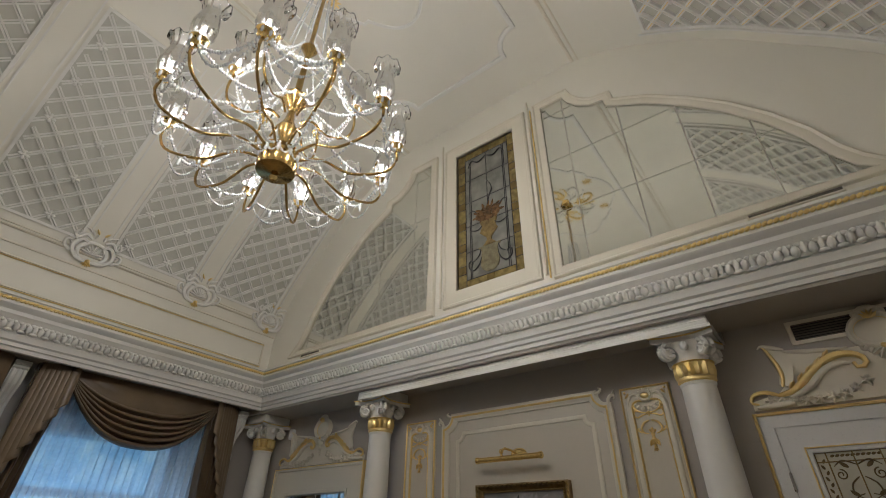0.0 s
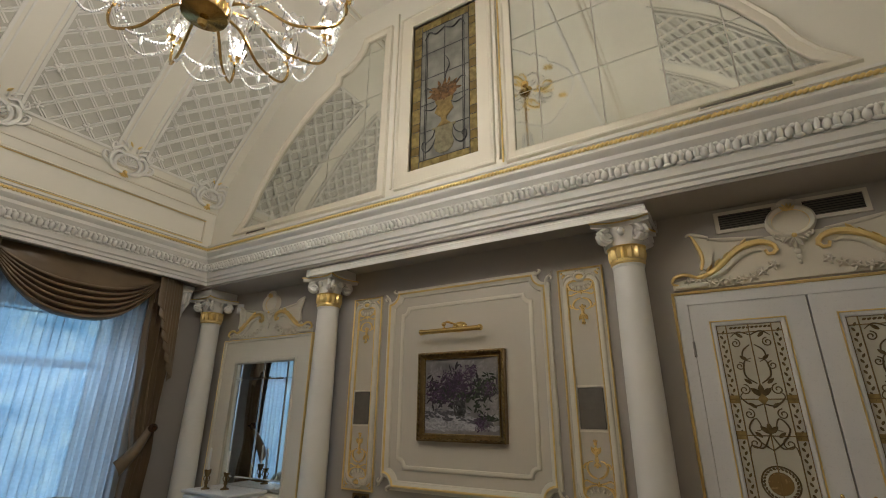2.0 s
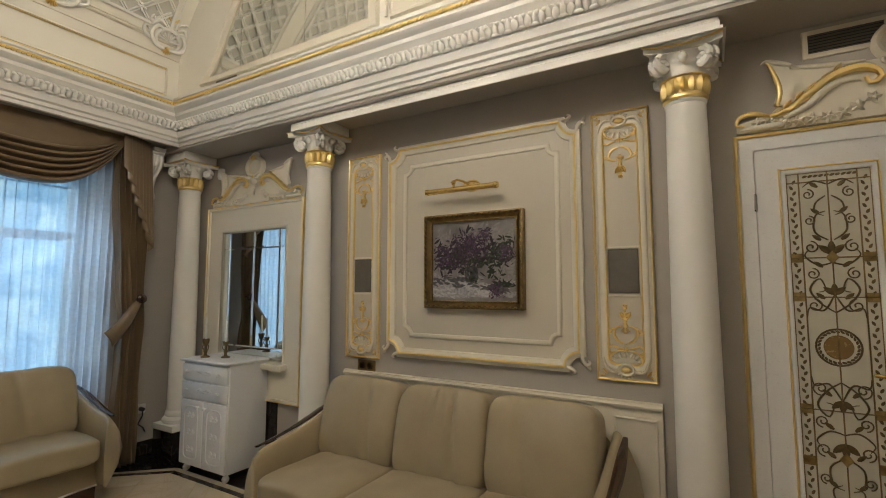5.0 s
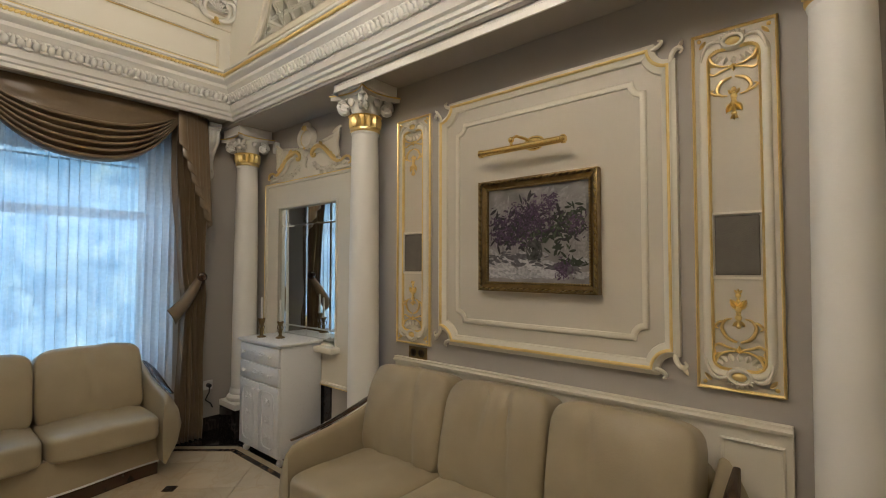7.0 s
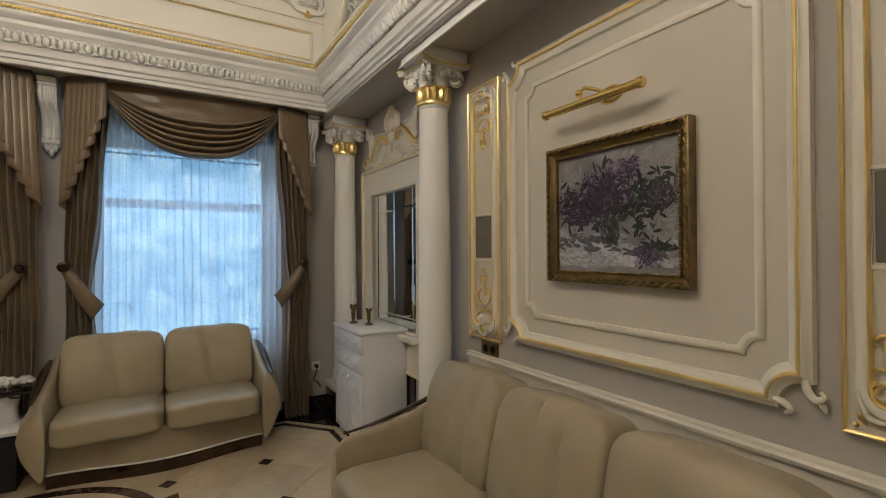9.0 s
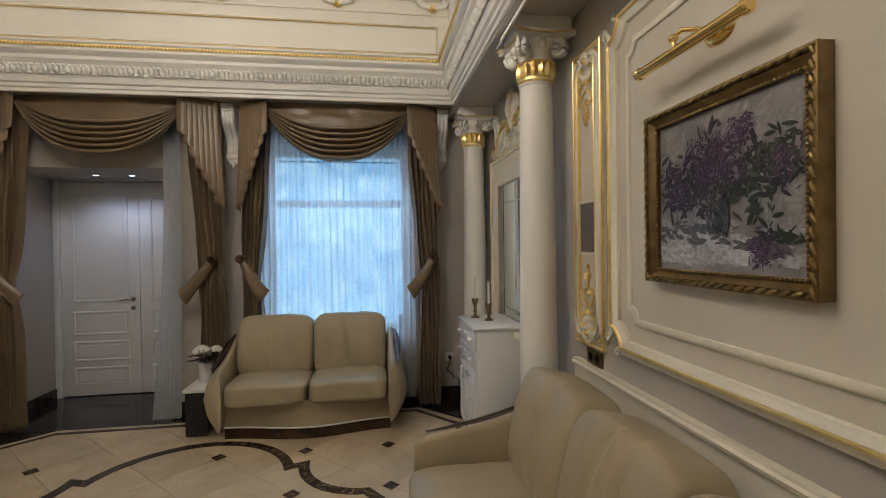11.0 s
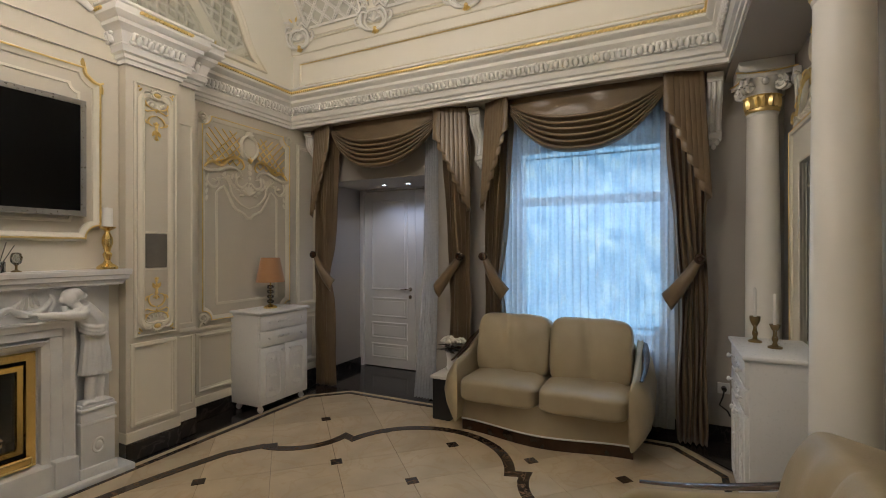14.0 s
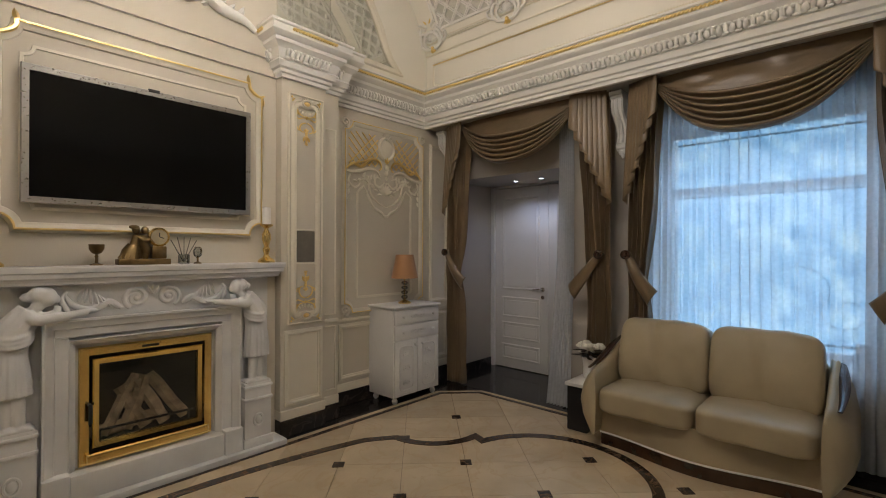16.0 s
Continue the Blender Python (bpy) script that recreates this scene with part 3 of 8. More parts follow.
fl = tagged(new("floor_marble"), "polished cream marble floor with dark inlaid bands", "floor", kind="structure")
G, H = 0.588, 0.294
g = 0.0022
for i in range(-2, 22):
    for j in range(-4, 14):
        if (i + j) % 2 == 0:
            continue
        cx, cy = 1.682 + (i - 6) * H, 0.603 + (j - 4) * H
        r = H - g
        poly = clip([(cx - r, cy), (cx, cy - r), (cx + r, cy), (cx, cy + r)], OCT)
        if len(poly) >= 3:
            part("tile", plate(B(), [p - Vector((cx, cy)) for p in poly], -0.012, 0.0), M_TILE, fl, smooth=None, m=Matrix.Translation((cx, cy, 0)))
for i in range(-2, 8):
    for j in range(-2, 5):
        cx, cy = 1.682 + i * G, 0.603 + j * G
        if XB0 + 0.25 < cx < XB1 - 0.2 and -0.2 < cy < 2.6:
            part("inset", plate(B(), [(-0.052, 0), (0, -0.052), (0.052, 0), (0, 0.052)], -0.008, 0.0035), M_DARK, fl, smooth=None, m=Matrix.Translation((cx, cy, 0)))
b = B()
sweep(b, OCT, [(-0.0, -0.012), (-0.0, 0.0036), (0.040, 0.0036), (0.040, -0.012)], flip=1)
part("dark_line", b, M_DARK, fl, smooth=None)
b = B()
sweep(b, OCT, [(0.042, -0.012), (0.042, 0.0), (0.095, 0.0), (0.095, -0.012)], flip=1)
part("pale_line", b, M_TILE, fl, smooth=None)
quarter = [(1.495 + 0.636 * math.cos(radians(a)), 1.09 + 0.636 * math.sin(radians(a))) for a in range(180, 256, 5)]
quarter += [(1.335, 0.455), (1.30, 0.38)][1:]
quarter += [(1.30 + 0.42 * math.cos(radians(a)), -0.04 + 0.42 * math.sin(radians(a))) for a in range(84, -1, -7)]
quarter += [(1.91, -0.17)] + [(x, -0.17 - 0.19 * (1 - ((3.3 - x) / 1.39) ** 2)) for x in np.linspace(2.0, 3.3, 14)]
quarter = [(float(x), float(y)) for x, y in quarter]
q2 = quarter + [(6.6 - x, y) for x, y in reversed(quarter[:-1])]
band = q2 + [(x, 2.18 - y) for x, y in reversed(q2)][1:-1]
b = B()
sweep(b, band, [(-0.035, -0.01), (-0.035, 0.0032), (0.035, 0.0032), (0.035, -0.01)], flip=1)
part("dark_band", b, M_DARK, fl, smooth=None)
b = B()
box(b, -0.60, XB0 - 0.097, YT, YS, -0.012, -0.001)
box(b, XB0 - 0.097, XR, YT, YB0 - 0.097, -0.012, -0.001)
box(b, XB0 - 0.097, XR, YB1 + 0.097, YS, -0.012, -0.001)
box(b, XB1 + 0.097, XR, YB0 - 0.097, YB1 + 0.097, -0.012, -0.001)
for px, py, s in ((XB0 - 0.097, YB0 - 0.097, 1), (XB0 - 0.097, YB1 + 0.097, -1)):
    plate(b, [(px, py), (px + CH * 1.25, py), (px, py + s * CH * 1.15)], -0.012, -0.002)
part("black_border", b, M_BLACK, fl, smooth=None)

# skirting
b = B()
box(b, XW, XW + 0.015, NY1, YS, 0, 0.12, 0.003, 1)
box(b, XW, XW + 0.015, YT, NY0, 0, 0.12, 0.003, 1)
box(b, -0.55, XW, NY0, NY0 + 0.012, 0, 0.10, 0.003, 1)
box(b, -0.55, XW, NY1 - 0.012, NY1, 0, 0.10, 0.003, 1)
struct("baseboard_dark", b, M_BLACK, "low black marble skirting by the window wall", "baseboard")
b = B()
for x0, x1, y1 in ((0.18, 1.77, YT), (1.765, 1.945, -0.71), (1.935, 2.325, -0.65), (3.985, 4.375, -0.65), (4.365, 4.54, -0.71), (4.54, 6.04, YT)):
    box(b, x0, x1, YT - 0.02, y1 + 0.014, 0.0, 0.125, 0.004, 1)
struct("baseboard_black", b, M_BLACK, "black marble skirting below the fireplace wall", "baseboard")
b = B()
for x0, x1, y1 in ((0.18, 1.77, YT), (1.767, 1.943, -0.71), (1.937, 2.323, -0.65), (3.987, 4.373, -0.65)):
    box(b, x0, x1, YT - 0.02, y1 + 0.012, 0.126, 0.20, 0.006, 1)
struct("baseboard_cream", b, M_CREAM, "cream painted skirting on the fireplace wall", "baseboard")

# ---------- columns ----------


def capital_part(col, z0):
    b = B()
    lathe(b, [(0.088, z0), (0.100, z0 + 0.008), (0.100, z0 + 0.022), (0.088, z0 + 0.03), (0.092, z0 + 0.05), (0.098, z0 + 0.10), (0.112, z0 + 0.105), (0.10, z0 + 0.11)], 24)
    for k in range(16):
        a = 2 * math.pi * k / 16
        g = B()
        leaf(g, 0, 0, 90, 0.085, 0.04, 0.02)
        M = Matrix.Rotation(a, 4, "Z") @ Matrix.Translation((0.09, 0, z0 + 0.028)) @ Matrix(((0, 0, 1, 0), (1, 0, 0, 0), (0, 1, 0, 0), (0, 0, 0, 1)))
        g.transform(M)
        me = bpy.data.meshes.new("tmp")
        g.to_mesh(me)
        b.from_mesh(me)
        bpy.data.meshes.remove(me)
        g.free()
    part("gilt_leaves", b, M_GOLD, col, "gilded acanthus collar")
    b = B()
    lathe(b, [(0.088, z0 + 0.09), (0.092, z0 + 0.15), (0.105, z0 + 0.19), (0.125, z0 + 0.215)], 24)
    for k in range(4):
        a = radians(45 + 90 * k)
        for s in (-1, 1):
            pts = []
            for i in range(22):
                t = i / 21
                r = 0.048 * (1 - 0.8 * t)
                an = radians(100 - 430 * t)
                pts.append((0.135 + r * math.cos(an), s * 0.018, z0 + 0.165 + r * math.sin(an)))
            M = Matrix.Rotation(a, 3, "Z")
            tube(b, [M @ Vector(p) for p in pts], lambda t: 0.017 - 0.006 * t, 6)
        bm2 = Matrix.Rotation(a, 4, "Z")
        lathe(b, [(0.0, -0.022), (0.03, -0.022), (0.03, 0.022), (0.0, 0.022)], 10, bm2 @ Matrix.Translation((0.135, 0, z0 + 0.165)) @ Matrix.Rotation(radians(90), 4, "X"))
        a2 = radians(90 * k)
        ball(b, (0.118 * math.cos(a2), 0.118 * math.sin(a2), z0 + 0.185), 0.022, 1, 1, 1.2)
    part("volutes", b, M_WHITE, col, "white scrolled volutes", smooth=50)
    b = B()
    pts = []
    for k in range(4):
        for t in np.linspace(-1, 1, 9)[:-1]:
            a = radians(90 * k)
            x, y = 0.118 + 0.045 * t * t, 0.163 * t
            pts.append((x * math.cos(a) - y * math.sin(a), x * math.sin(a) + y * math.cos(a)))
    plate(b, pts, z0 + 0.215, z0 + 0.245)
    part("abacus", b, M_WHITE, col, smooth=None)
    b = B()
    sweep(b, pts, [(-0.002, z0 + 0.240), (0.006, z0 + 0.240), (0.006, z0 + 0.250), (-0.002, z0 + 0.250)], flip=1)
    part("gilt_edge", b, M_GOLD, col, "gilded abacus edge")


column = thing("column", pose(2.045, 3.185, 0), "white plaster column with gilded capital and round base", "column", "room columns")
b = B()
prof = [(0.112, 0.34), (0.118, 0.36), (0.112, 0.385), (0.104, 0.395), (0.104, 0.41)]
prof += [(0.104 - 0.016 * (i / 14) ** 1.6, 0.42 + 1.90 * i / 14) for i in range(15)]
lathe(b, prof + [(0.092, 2.325), (0.094, 2.335), (0.086, 2.34)], 32)
part("shaft", b, M_WHITE, column)
b = B()
lathe(b, [(0.125, 0.285), (0.138, 0.30), (0.138, 0.32), (0.125, 0.338), (0.112, 0.345)], 32)
box(b, -0.15, 0.15, -0.15, 0.15, 0.235, 0.285, 0.006)
part("base", b, M_WHITE, column)
part("pedestal", bx(-0.145, 0.145, -0.145, 0.145, 0.0, 0.235, 0.004), M_BLACK, column, "black marble pedestal")
capital_part(column, 2.34)
part("impost", bx(-0.15, 0.15, -0.15, 0.15, 2.588, 2.66, 0.004), M_WHITE, column)
copy_thing(column, pose(4.465, 3.185, 0))
copy_thing(column, pose(0.42, 3.185, 0))

# ---------- sofas ----------


def sofa(name, m, n, cw, depth, label):
    W = n * cw
    s = thing(name, m, label, "sofa")
    rng = random.Random(n)
    f = -depth
    # curved walnut plinth and leather base
    xs = np.linspace(-W / 2 - 0.02, W / 2 + 0.02, 21)
    front = [(float(x), f + (0.10 if n == 3 else 0.115) - 0.05 * math.cos(2 * math.pi * x / (W + 0.04)) * (1 if n == 2 else 0.6)) for x in xs]
    outl = front + [(W / 2 + 0.02, -0.06), (-W / 2 - 0.02, -0.06)]
    part("plinth", plate(B(), [(x, y + 0.012) for x, y in outl], 0.0, 0.085), M_WALNUT, s, "dark polished wooden plinth", smooth=30)
    b = B()
    for z0, z1, off in ((0.085, 0.30, 0.0),):
        plate(b, [(x, y + off) for x, y in outl], z0, z1)
    part("base", b, M_LEATHER, s, smooth=30)
    b = B()
    tube(b, [(x, y - 0.003, 0.093) for x, y in front], 0.006, 6)
    part("piping", b, M_LACQ, s, "pale piping")
    for k in range(n):
        cx = -W / 2 + cw * (k + 0.5)
        seed = rng.random() * 20

        def seat_bulge(u, seed=seed):
            w = noise.noise(Vector((u.x * 2.2 + seed, u.y * 2.2, u.z)))
            return Vector((0, 0, 0.018 * (1 - u.x * u.x) * (1 if u.z > 0 else 0) + 0.008 * w))
        b = superbox(B(), (cx, f + 0.36, 0.355), (cw - 0.002, 0.72, 0.165), 0.30, seg=44, bulge=seat_bulge)
        part("seat_cushion", b, M_LEATHER, s, smooth=80)

        def back_bulge(u, seed=seed, k=k):
            w = noise.noise(Vector((u.x * 3 + seed, u.z * 1.6, 3.0)))
            crease = -0.020 * math.exp(-((u.x * 3 + 0.4 * u.z + math.sin(seed)) / 0.25) ** 2) * (1 if u.y < 0 else 0)
            wr = 0.012 * math.sin(9 * u.x + 5 * u.z + seed) * max(0, -u.z) ** 2
            if n == 3 and k == 1 and u.y < 0:
                for px, lean in ((-0.22, 0.10), (0.10, -0.05), (0.34, -0.12)):
                    wr += 0.020 * math.exp(-((u.x - px - lean * u.z) / 0.045) ** 2) * max(0.0, min(1, 0.5 + u.z))
            return Vector((0, -0.025 * (1 - u.z * u.z) * (1 if u.y < 0 else 0.3) - 0.011 * w - crease + wr, 0.010 * (1 - u.x * u.x) * (1 if u.z > 0 else 0) + 0.006 * w))
        b = superbox(B(), (0, 0, 0), (cw - 0.002, 0.24, 0.50), 0.30, seg=56, bulge=back_bulge)
        b.transform(Matrix.Translation((cx, f + 0.655 + (depth - 0.9) * 0.75, 0.625)) @ Matrix.Rotation(radians(-14), 4, "X"))
        part("back_cushion", b, M_LEATHER, s, smooth=80)
    b = superbox(B(), (0, -0.10, 0.42), (W + 0.06, 0.16, 0.66), 0.3)
    part("back", b, M_LEATHER, s, smooth=80)
    for sgn in (-1, 1):
        x0 = sgn * (W / 2 + 0.002)
        b = B()
        ny, nz = 16, 20

        def zt(t):
            return 0.555 + 0.05 * t + 0.13 * t ** 2.2

        rings = []
        for i in range(ny + 1):
            t = i / ny
            y = f + 0.03 + t * (depth - 0.10)
            top = zt(t) - 0.035 * (1 - min(1, t * 8)) ** 2
            soft = 0.55 + 0.45 * min(1, t * 6) ** 0.5
            ring = []
            for k in range(nz):
                a = 2 * math.pi * k / nz
                cs, sn = math.cos(a), math.sin(a)
                v = 0.5 + 0.5 * math.copysign(abs(sn) ** 0.7, sn)
                z = 0.10 + (top - 0.10) * v
                wid = (0.055 + 0.10 * math.sin(math.pi * min(1, v * 0.92 + 0.04)) ** 1.1) * soft
                xx = wid * (0.5 + 0.5 * math.copysign(abs(cs) ** 0.6, cs)) if cs > 0 else 0.5 * wid * (1 - abs(cs) ** 0.6)
                ring.append(b.verts.new((x0 + sgn * xx, y + 0.02 * (1 - soft), z)))
            rings.append(ring)
        for p, q in zip(rings, rings[1:]):
            for k in range(nz):
                b.faces.new((p[k], p[(k + 1) % nz], q[(k + 1) % nz], q[k]))
        b.faces.new(rings[0])
        b.faces.new(rings[-1])
        part("armrest", b, M_LEATHER, s, smooth=80)
        b = B()
        pts = []
        for i in range(15):
            t = i / 14
            pts.append((x0 + sgn * (0.075 + 0.012 * math.sin(math.pi * t)), f + 0.10 + t * (depth - 0.17), zt(t) + 0.002 + (-0.03 * max(0, t - 0.75) / 0.25)))
        tube(b, pts, lambda t: 0.012 + 0.028 * math.sin(math.pi * min(1, 0.15 + t * 0.85)) * t, 8, squash=0.35)
        part("arm_trim", b, M_WALNUT, s, "dark polished wooden strip along the arm", smooth=60)
    return s


sofa("sofa", pose(3.205, 3.30, 0), 3, 0.568, 0.88, "cream leather three-seat sofa standing against the panelled wall")
sofa("loveseat", pose(0.185, 1.765, 0, 0, 0, 90), 2, 0.612, 0.77, "cream leather two-seat sofa in front of the window")

# ---------- cabinets ----------


def cabinet(m, w, label):
    c = thing("cabinet", m, label, "cabinet", "pair of white cabinets")
    d, h0, h1 = 0.36, 0.065, 0.865
    part("body", bx(-w / 2, w / 2, -d + 0.018, 0, h0, h1, 0.004), M_LACQ, c)
    b = bx(-w / 2 - 0.018, w / 2 + 0.018, -d - 0.015, 0.005, h1, h1 + 0.022, 0.008, 3)
    part("top", b, M_LACQ, c)

    def knob(x, z, parent):
        k = part("knob", lathe(B(), [(0.008, 0), (0.006, 0.010), (0.014, 0.018), (0.015, 0.024), (0.009, 0.031), (0.0, 0.032)], 14, pose(x, -d - 0.002, z, 90)), M_LACQ, parent)
        return k

    def carving(bm, cx, cz, sw, sh):
        for s in (-1, 1):
            tube(bm, [(cx + s * p[0] * sw, -d - 0.002, cz + p[1] * sh) for p in spiral(0.45, 0, 0.4, 0.1, 180, 560, 20)], 0.006, 5)
            tube(bm, [(cx + s * (0.05 + 0.8 * t) * sw, -d - 0.002, cz + sh * 0.5 * math.sin(3 * t)) for t in np.linspace(0, 1, 12)], lambda t: 0.007 * (1 - 0.7 * t), 5)
        ball(bm, (cx, -d - 0.001, cz), 0.016, 1, 0.4, 1)
    z = h1 - 0.008
    for k in range(2):
        hgt = 0.135
        dr = part("drawer", bx(-w / 2 + 0.006, w / 2 - 0.006, -d, -d + 0.02, z - hgt, z - 0.006, 0.005), M_LACQ, c)
        for s in (-1, 1):
            knob(s * w * 0.33, z - hgt / 2, dr)
        b = B()
        carving(b, 0, z - hgt / 2, 0.12, 0.035)
        part("carving", b, M_LACQ, dr, "low carved scrolls", smooth=60)
        z -= hgt + 0.006
    for s in (-1, 1):
        x0, x1 = (s * 0.003, s * (w / 2 - 0.006))
        b = bx(min(x0, x1), max(x0, x1), -d, -d + 0.02, h0 + 0.006, z - 0.004, 0.005)
        dr = part("door", b, M_LACQ, c)
        knob(s * 0.045, z - 0.05, dr)
        b = B()
        mid = (x0 + x1) / 2
        zc = (h0 + z) / 2
        sweep(b, [(x - 0, y) for x, y in rounded(mid - 0.085, mid + 0.085, zc - 0.20, zc + 0.20, 0.05)], [(-0.006, 0), (-0.004, 0.006), (0.004, 0.006), (0.006, 0)], flip=1)
        b.transform(Matrix.Translation((0, -d, 0)) @ Matrix.Rotation(radians(90), 4, "X"))
        for dz in (-0.13, 0.0, 0.13):
            carving(b, mid, zc + dz, 0.055, 0.05)
        part("carving", b, M_LACQ, dr, "low carved scrolls", smooth=60)
    for x in (-w / 2 + 0.045, w / 2 - 0.045):
        for y in (-d + 0.045, -0.05):
            part("foot", lathe(B(), [(0.012, 0.0), (0.024, 0.012), (0.028, 0.03), (0.02, 0.045), (0.014, 0.052), (0.022, 0.066)], 14, pose(x, y, 0)), M_LACQ, c)
    return c


cabinet(pose(0.985, -0.915, 0, 0, 0, 180), 0.585, "white lacquered cabinet with carved drawers and doors holding a lamp")
cabinet(pose(1.085, 3.325, 0), 0.585, "white lacquered cabinet with carved doors below the mirror")

# table lamp
L = thing("table_lamp", pose(0.985, -0.74, 0.887) @ Matrix.Scale(1.22, 4), "table lamp with copper satin shade and stacked glass stem", "lamp")
part("foot", lathe(B(), [(0.0, 0.0), (0.05, 0.0), (0.05, 0.01), (0.03, 0.02), (0.012, 0.03)], 20), M_BRASS, L)
b = B()
for k in range(4):
    ball(b, (0, 0, 0.05 + 0.037 * k), 0.027, 1, 1, 0.62, 14, 8)
part("stem", b, M_CRYSTAL, L, "stacked clear glass balls", smooth=60)
part("rod", lathe(B(), [(0.005, 0.03), (0.005, 0.23), (0.012, 0.235), (0.012, 0.25), (0.0, 0.25)], 10), M_BRASS, L)
o = part("shade", lathe(B(), [(0.108, 0.20), (0.070, 0.385), (0.068, 0.385), (0.106, 0.20), (0.108, 0.20)], 32), M_COPPER, L, "pleated copper coloured shade")

# candlesticks on the cabinet
for cx, cy, hh in ((0.93, 3.07, 0.15), (1.09, 3.14, 0.13)):
    c = thing("candlestick", pose(cx, cy, 0.887), "twisted bronze candlestick with a thin white candle", "candlestick", "cabinet candlesticks")
    b = lathe(B(), [(0.0, 0.0), (0.035, 0.0), (0.034, 0.008), (0.014, 0.016), (0.010, 0.03), (0.016, 0.05), (0.010, 0.07), (0.009, 0.09), (0.018, 0.105), (0.026, 0.125), (0.028, hh), (0.012, hh - 0.004), (0.0, hh - 0.006)], 18)
    for s in (-1, 1):
        tube(b, [(s * p[0], 0, p[1]) for p in spiral(0.02, 0.085, 0.025, 0.008, -100, 220, 16)], 0.004, 5)
    part("stem", b, M_BRONZE, c)
    part("candle", lathe(B(), [(0.009, hh - 0.006), (0.0085, hh + 0.16), (0.003, hh + 0.168), (0.0, hh + 0.17)], 12), M_WAX, c, "thin white candle")

# side table with flowers
T = thing("side_table", pose(0.50, 0.90, 0), "small dark side table with a white top", "table")
part("cabinet_body", bx(-0.17, 0.19, -0.082, 0.082, 0.0, 0.345, 0.006), M_BLKP, T)
part("top", bx(-0.19, 0.21, -0.095, 0.095, 0.345, 0.372, 0.006), M_STONE, T, "white marble top")
F = thing("flower_vase", pose(0.47, 0.90, 0.372), "white vase holding white artificial roses", "vase")
part("vase", lathe(B(), [(0.0, 0), (0.045, 0.0), (0.050, 0.02), (0.046, 0.09), (0.058, 0.165), (0.054, 0.165), (0.042, 0.09), (0.0, 0.06)], 20), M_LACQ, F)
rng = random.Random(5)
for k in range(7):
    a, r = rng.uniform(0, 6.28), rng.uniform(0.03, 0.085)
    px, py, pz = r * math.cos(a), r * math.sin(a), 0.21 + rng.uniform(-0.02, 0.06)
    b = B()
    for ring, (nn, rr, up) in enumerate(((3, 0.014, 0.022), (5, 0.024, 0.012), (6, 0.034, 0.0))):
        for i in range(nn):
            an = 2 * math.pi * i / nn + ring
            ball(b, (px + rr * math.cos(an), py + rr * math.sin(an), pz + up), 0.019, 1, 1, 0.75, 7, 5)
    part("rose", b, M_PETAL, F, smooth=60)
b = B()
for k in range(16):
    a, r = rng.uniform(0, 6.28), rng.uniform(0.05, 0.13)
    leaf(b, 0.4 * r * math.cos(a), 0.4 * r * math.sin(a), math.degrees(a), 0.10, 0.035, 0.01, 0.19 + rng.uniform(-0.02, 0.06), 20)
part("leaves", b, M_LEAF, F, "dark leaves")

# ---------- curtains ----------


def panel(th, u_out, u_top, u_tie, u_bot, z_tie, folds, material=None, amp=0.034, zt=2.70, name="panel", w0=0.16, thick=0.004):
    def fn(s, t):
        z = zt - t * (zt - 0.012)
        if z > z_tie:
            k = ((zt - z) / (zt - z_tie)) ** 1.5
            u1 = u_top + (u_tie - u_top) * k
        else:
            k = min(1, (z_tie - z) / 0.75) ** 0.8
            u1 = u_tie + (u_bot - u_tie) * k
        near = math.exp(-((z - z_tie) / 0.16) ** 2)
        ph = 2 * math.pi * folds * s + 0.35 * math.sin(2.2 * z) + 0.9 * math.sin(5 * s + 0.6 * z)
        fold = math.copysign(abs(math.sin(ph)) ** 0.6, math.sin(ph))
        u = u_out + (u1 - u_out) * (s + 0.02 * math.sin(2 * ph)) + 0.006 * math.sin(7 * z + 9 * s)
        w = w0 + amp * (1 - 0.4 * near) * (fold + 0.25 * math.sin(2.3 * ph + z)) + 0.03 * near
        return (u, z, w)
    return thicken(part(name, sheet(B(), fn, folds * 16, 44), material or M_CURTAIN, th, smooth=80), thick)


def jabot(th, u_in, u_out, z_in, z_out, zt=2.71):
    """Diagonally cut cloth laid in accordion pleats, so that its lower edge zigzags."""
    n, back = 7, 1.1
    step = (u_out - u_in) / (n + 1.0)

    def fn(s, t):
        k = min(n - 1, math.floor(s * n))
        f = s * n - k
        if f < 0.6:
            a = f / 0.6
            adv, puff = a * (1 + back), 0.016 * math.sin(math.pi * a)
        else:
            a = (f - 0.6) / 0.4
            adv, puff = 1 + back - back * a, -0.008 * math.sin(math.pi * a)
        zb = z_in + (z_out - z_in) * s
        z = zt - t * (zt - zb)
        u = u_in + step * (k + adv) * (0.84 + 0.16 * t)
        w = 0.305 - 0.012 * (k + f) + puff * (0.4 + 0.6 * t) + 0.02 * t
        return (u, z, w)
    return thicken(part("cascade", sheet(B(), fn, 110, 18), M_CURTAIN, th, "pleated zigzag side cascade", smooth=70), 0.004)


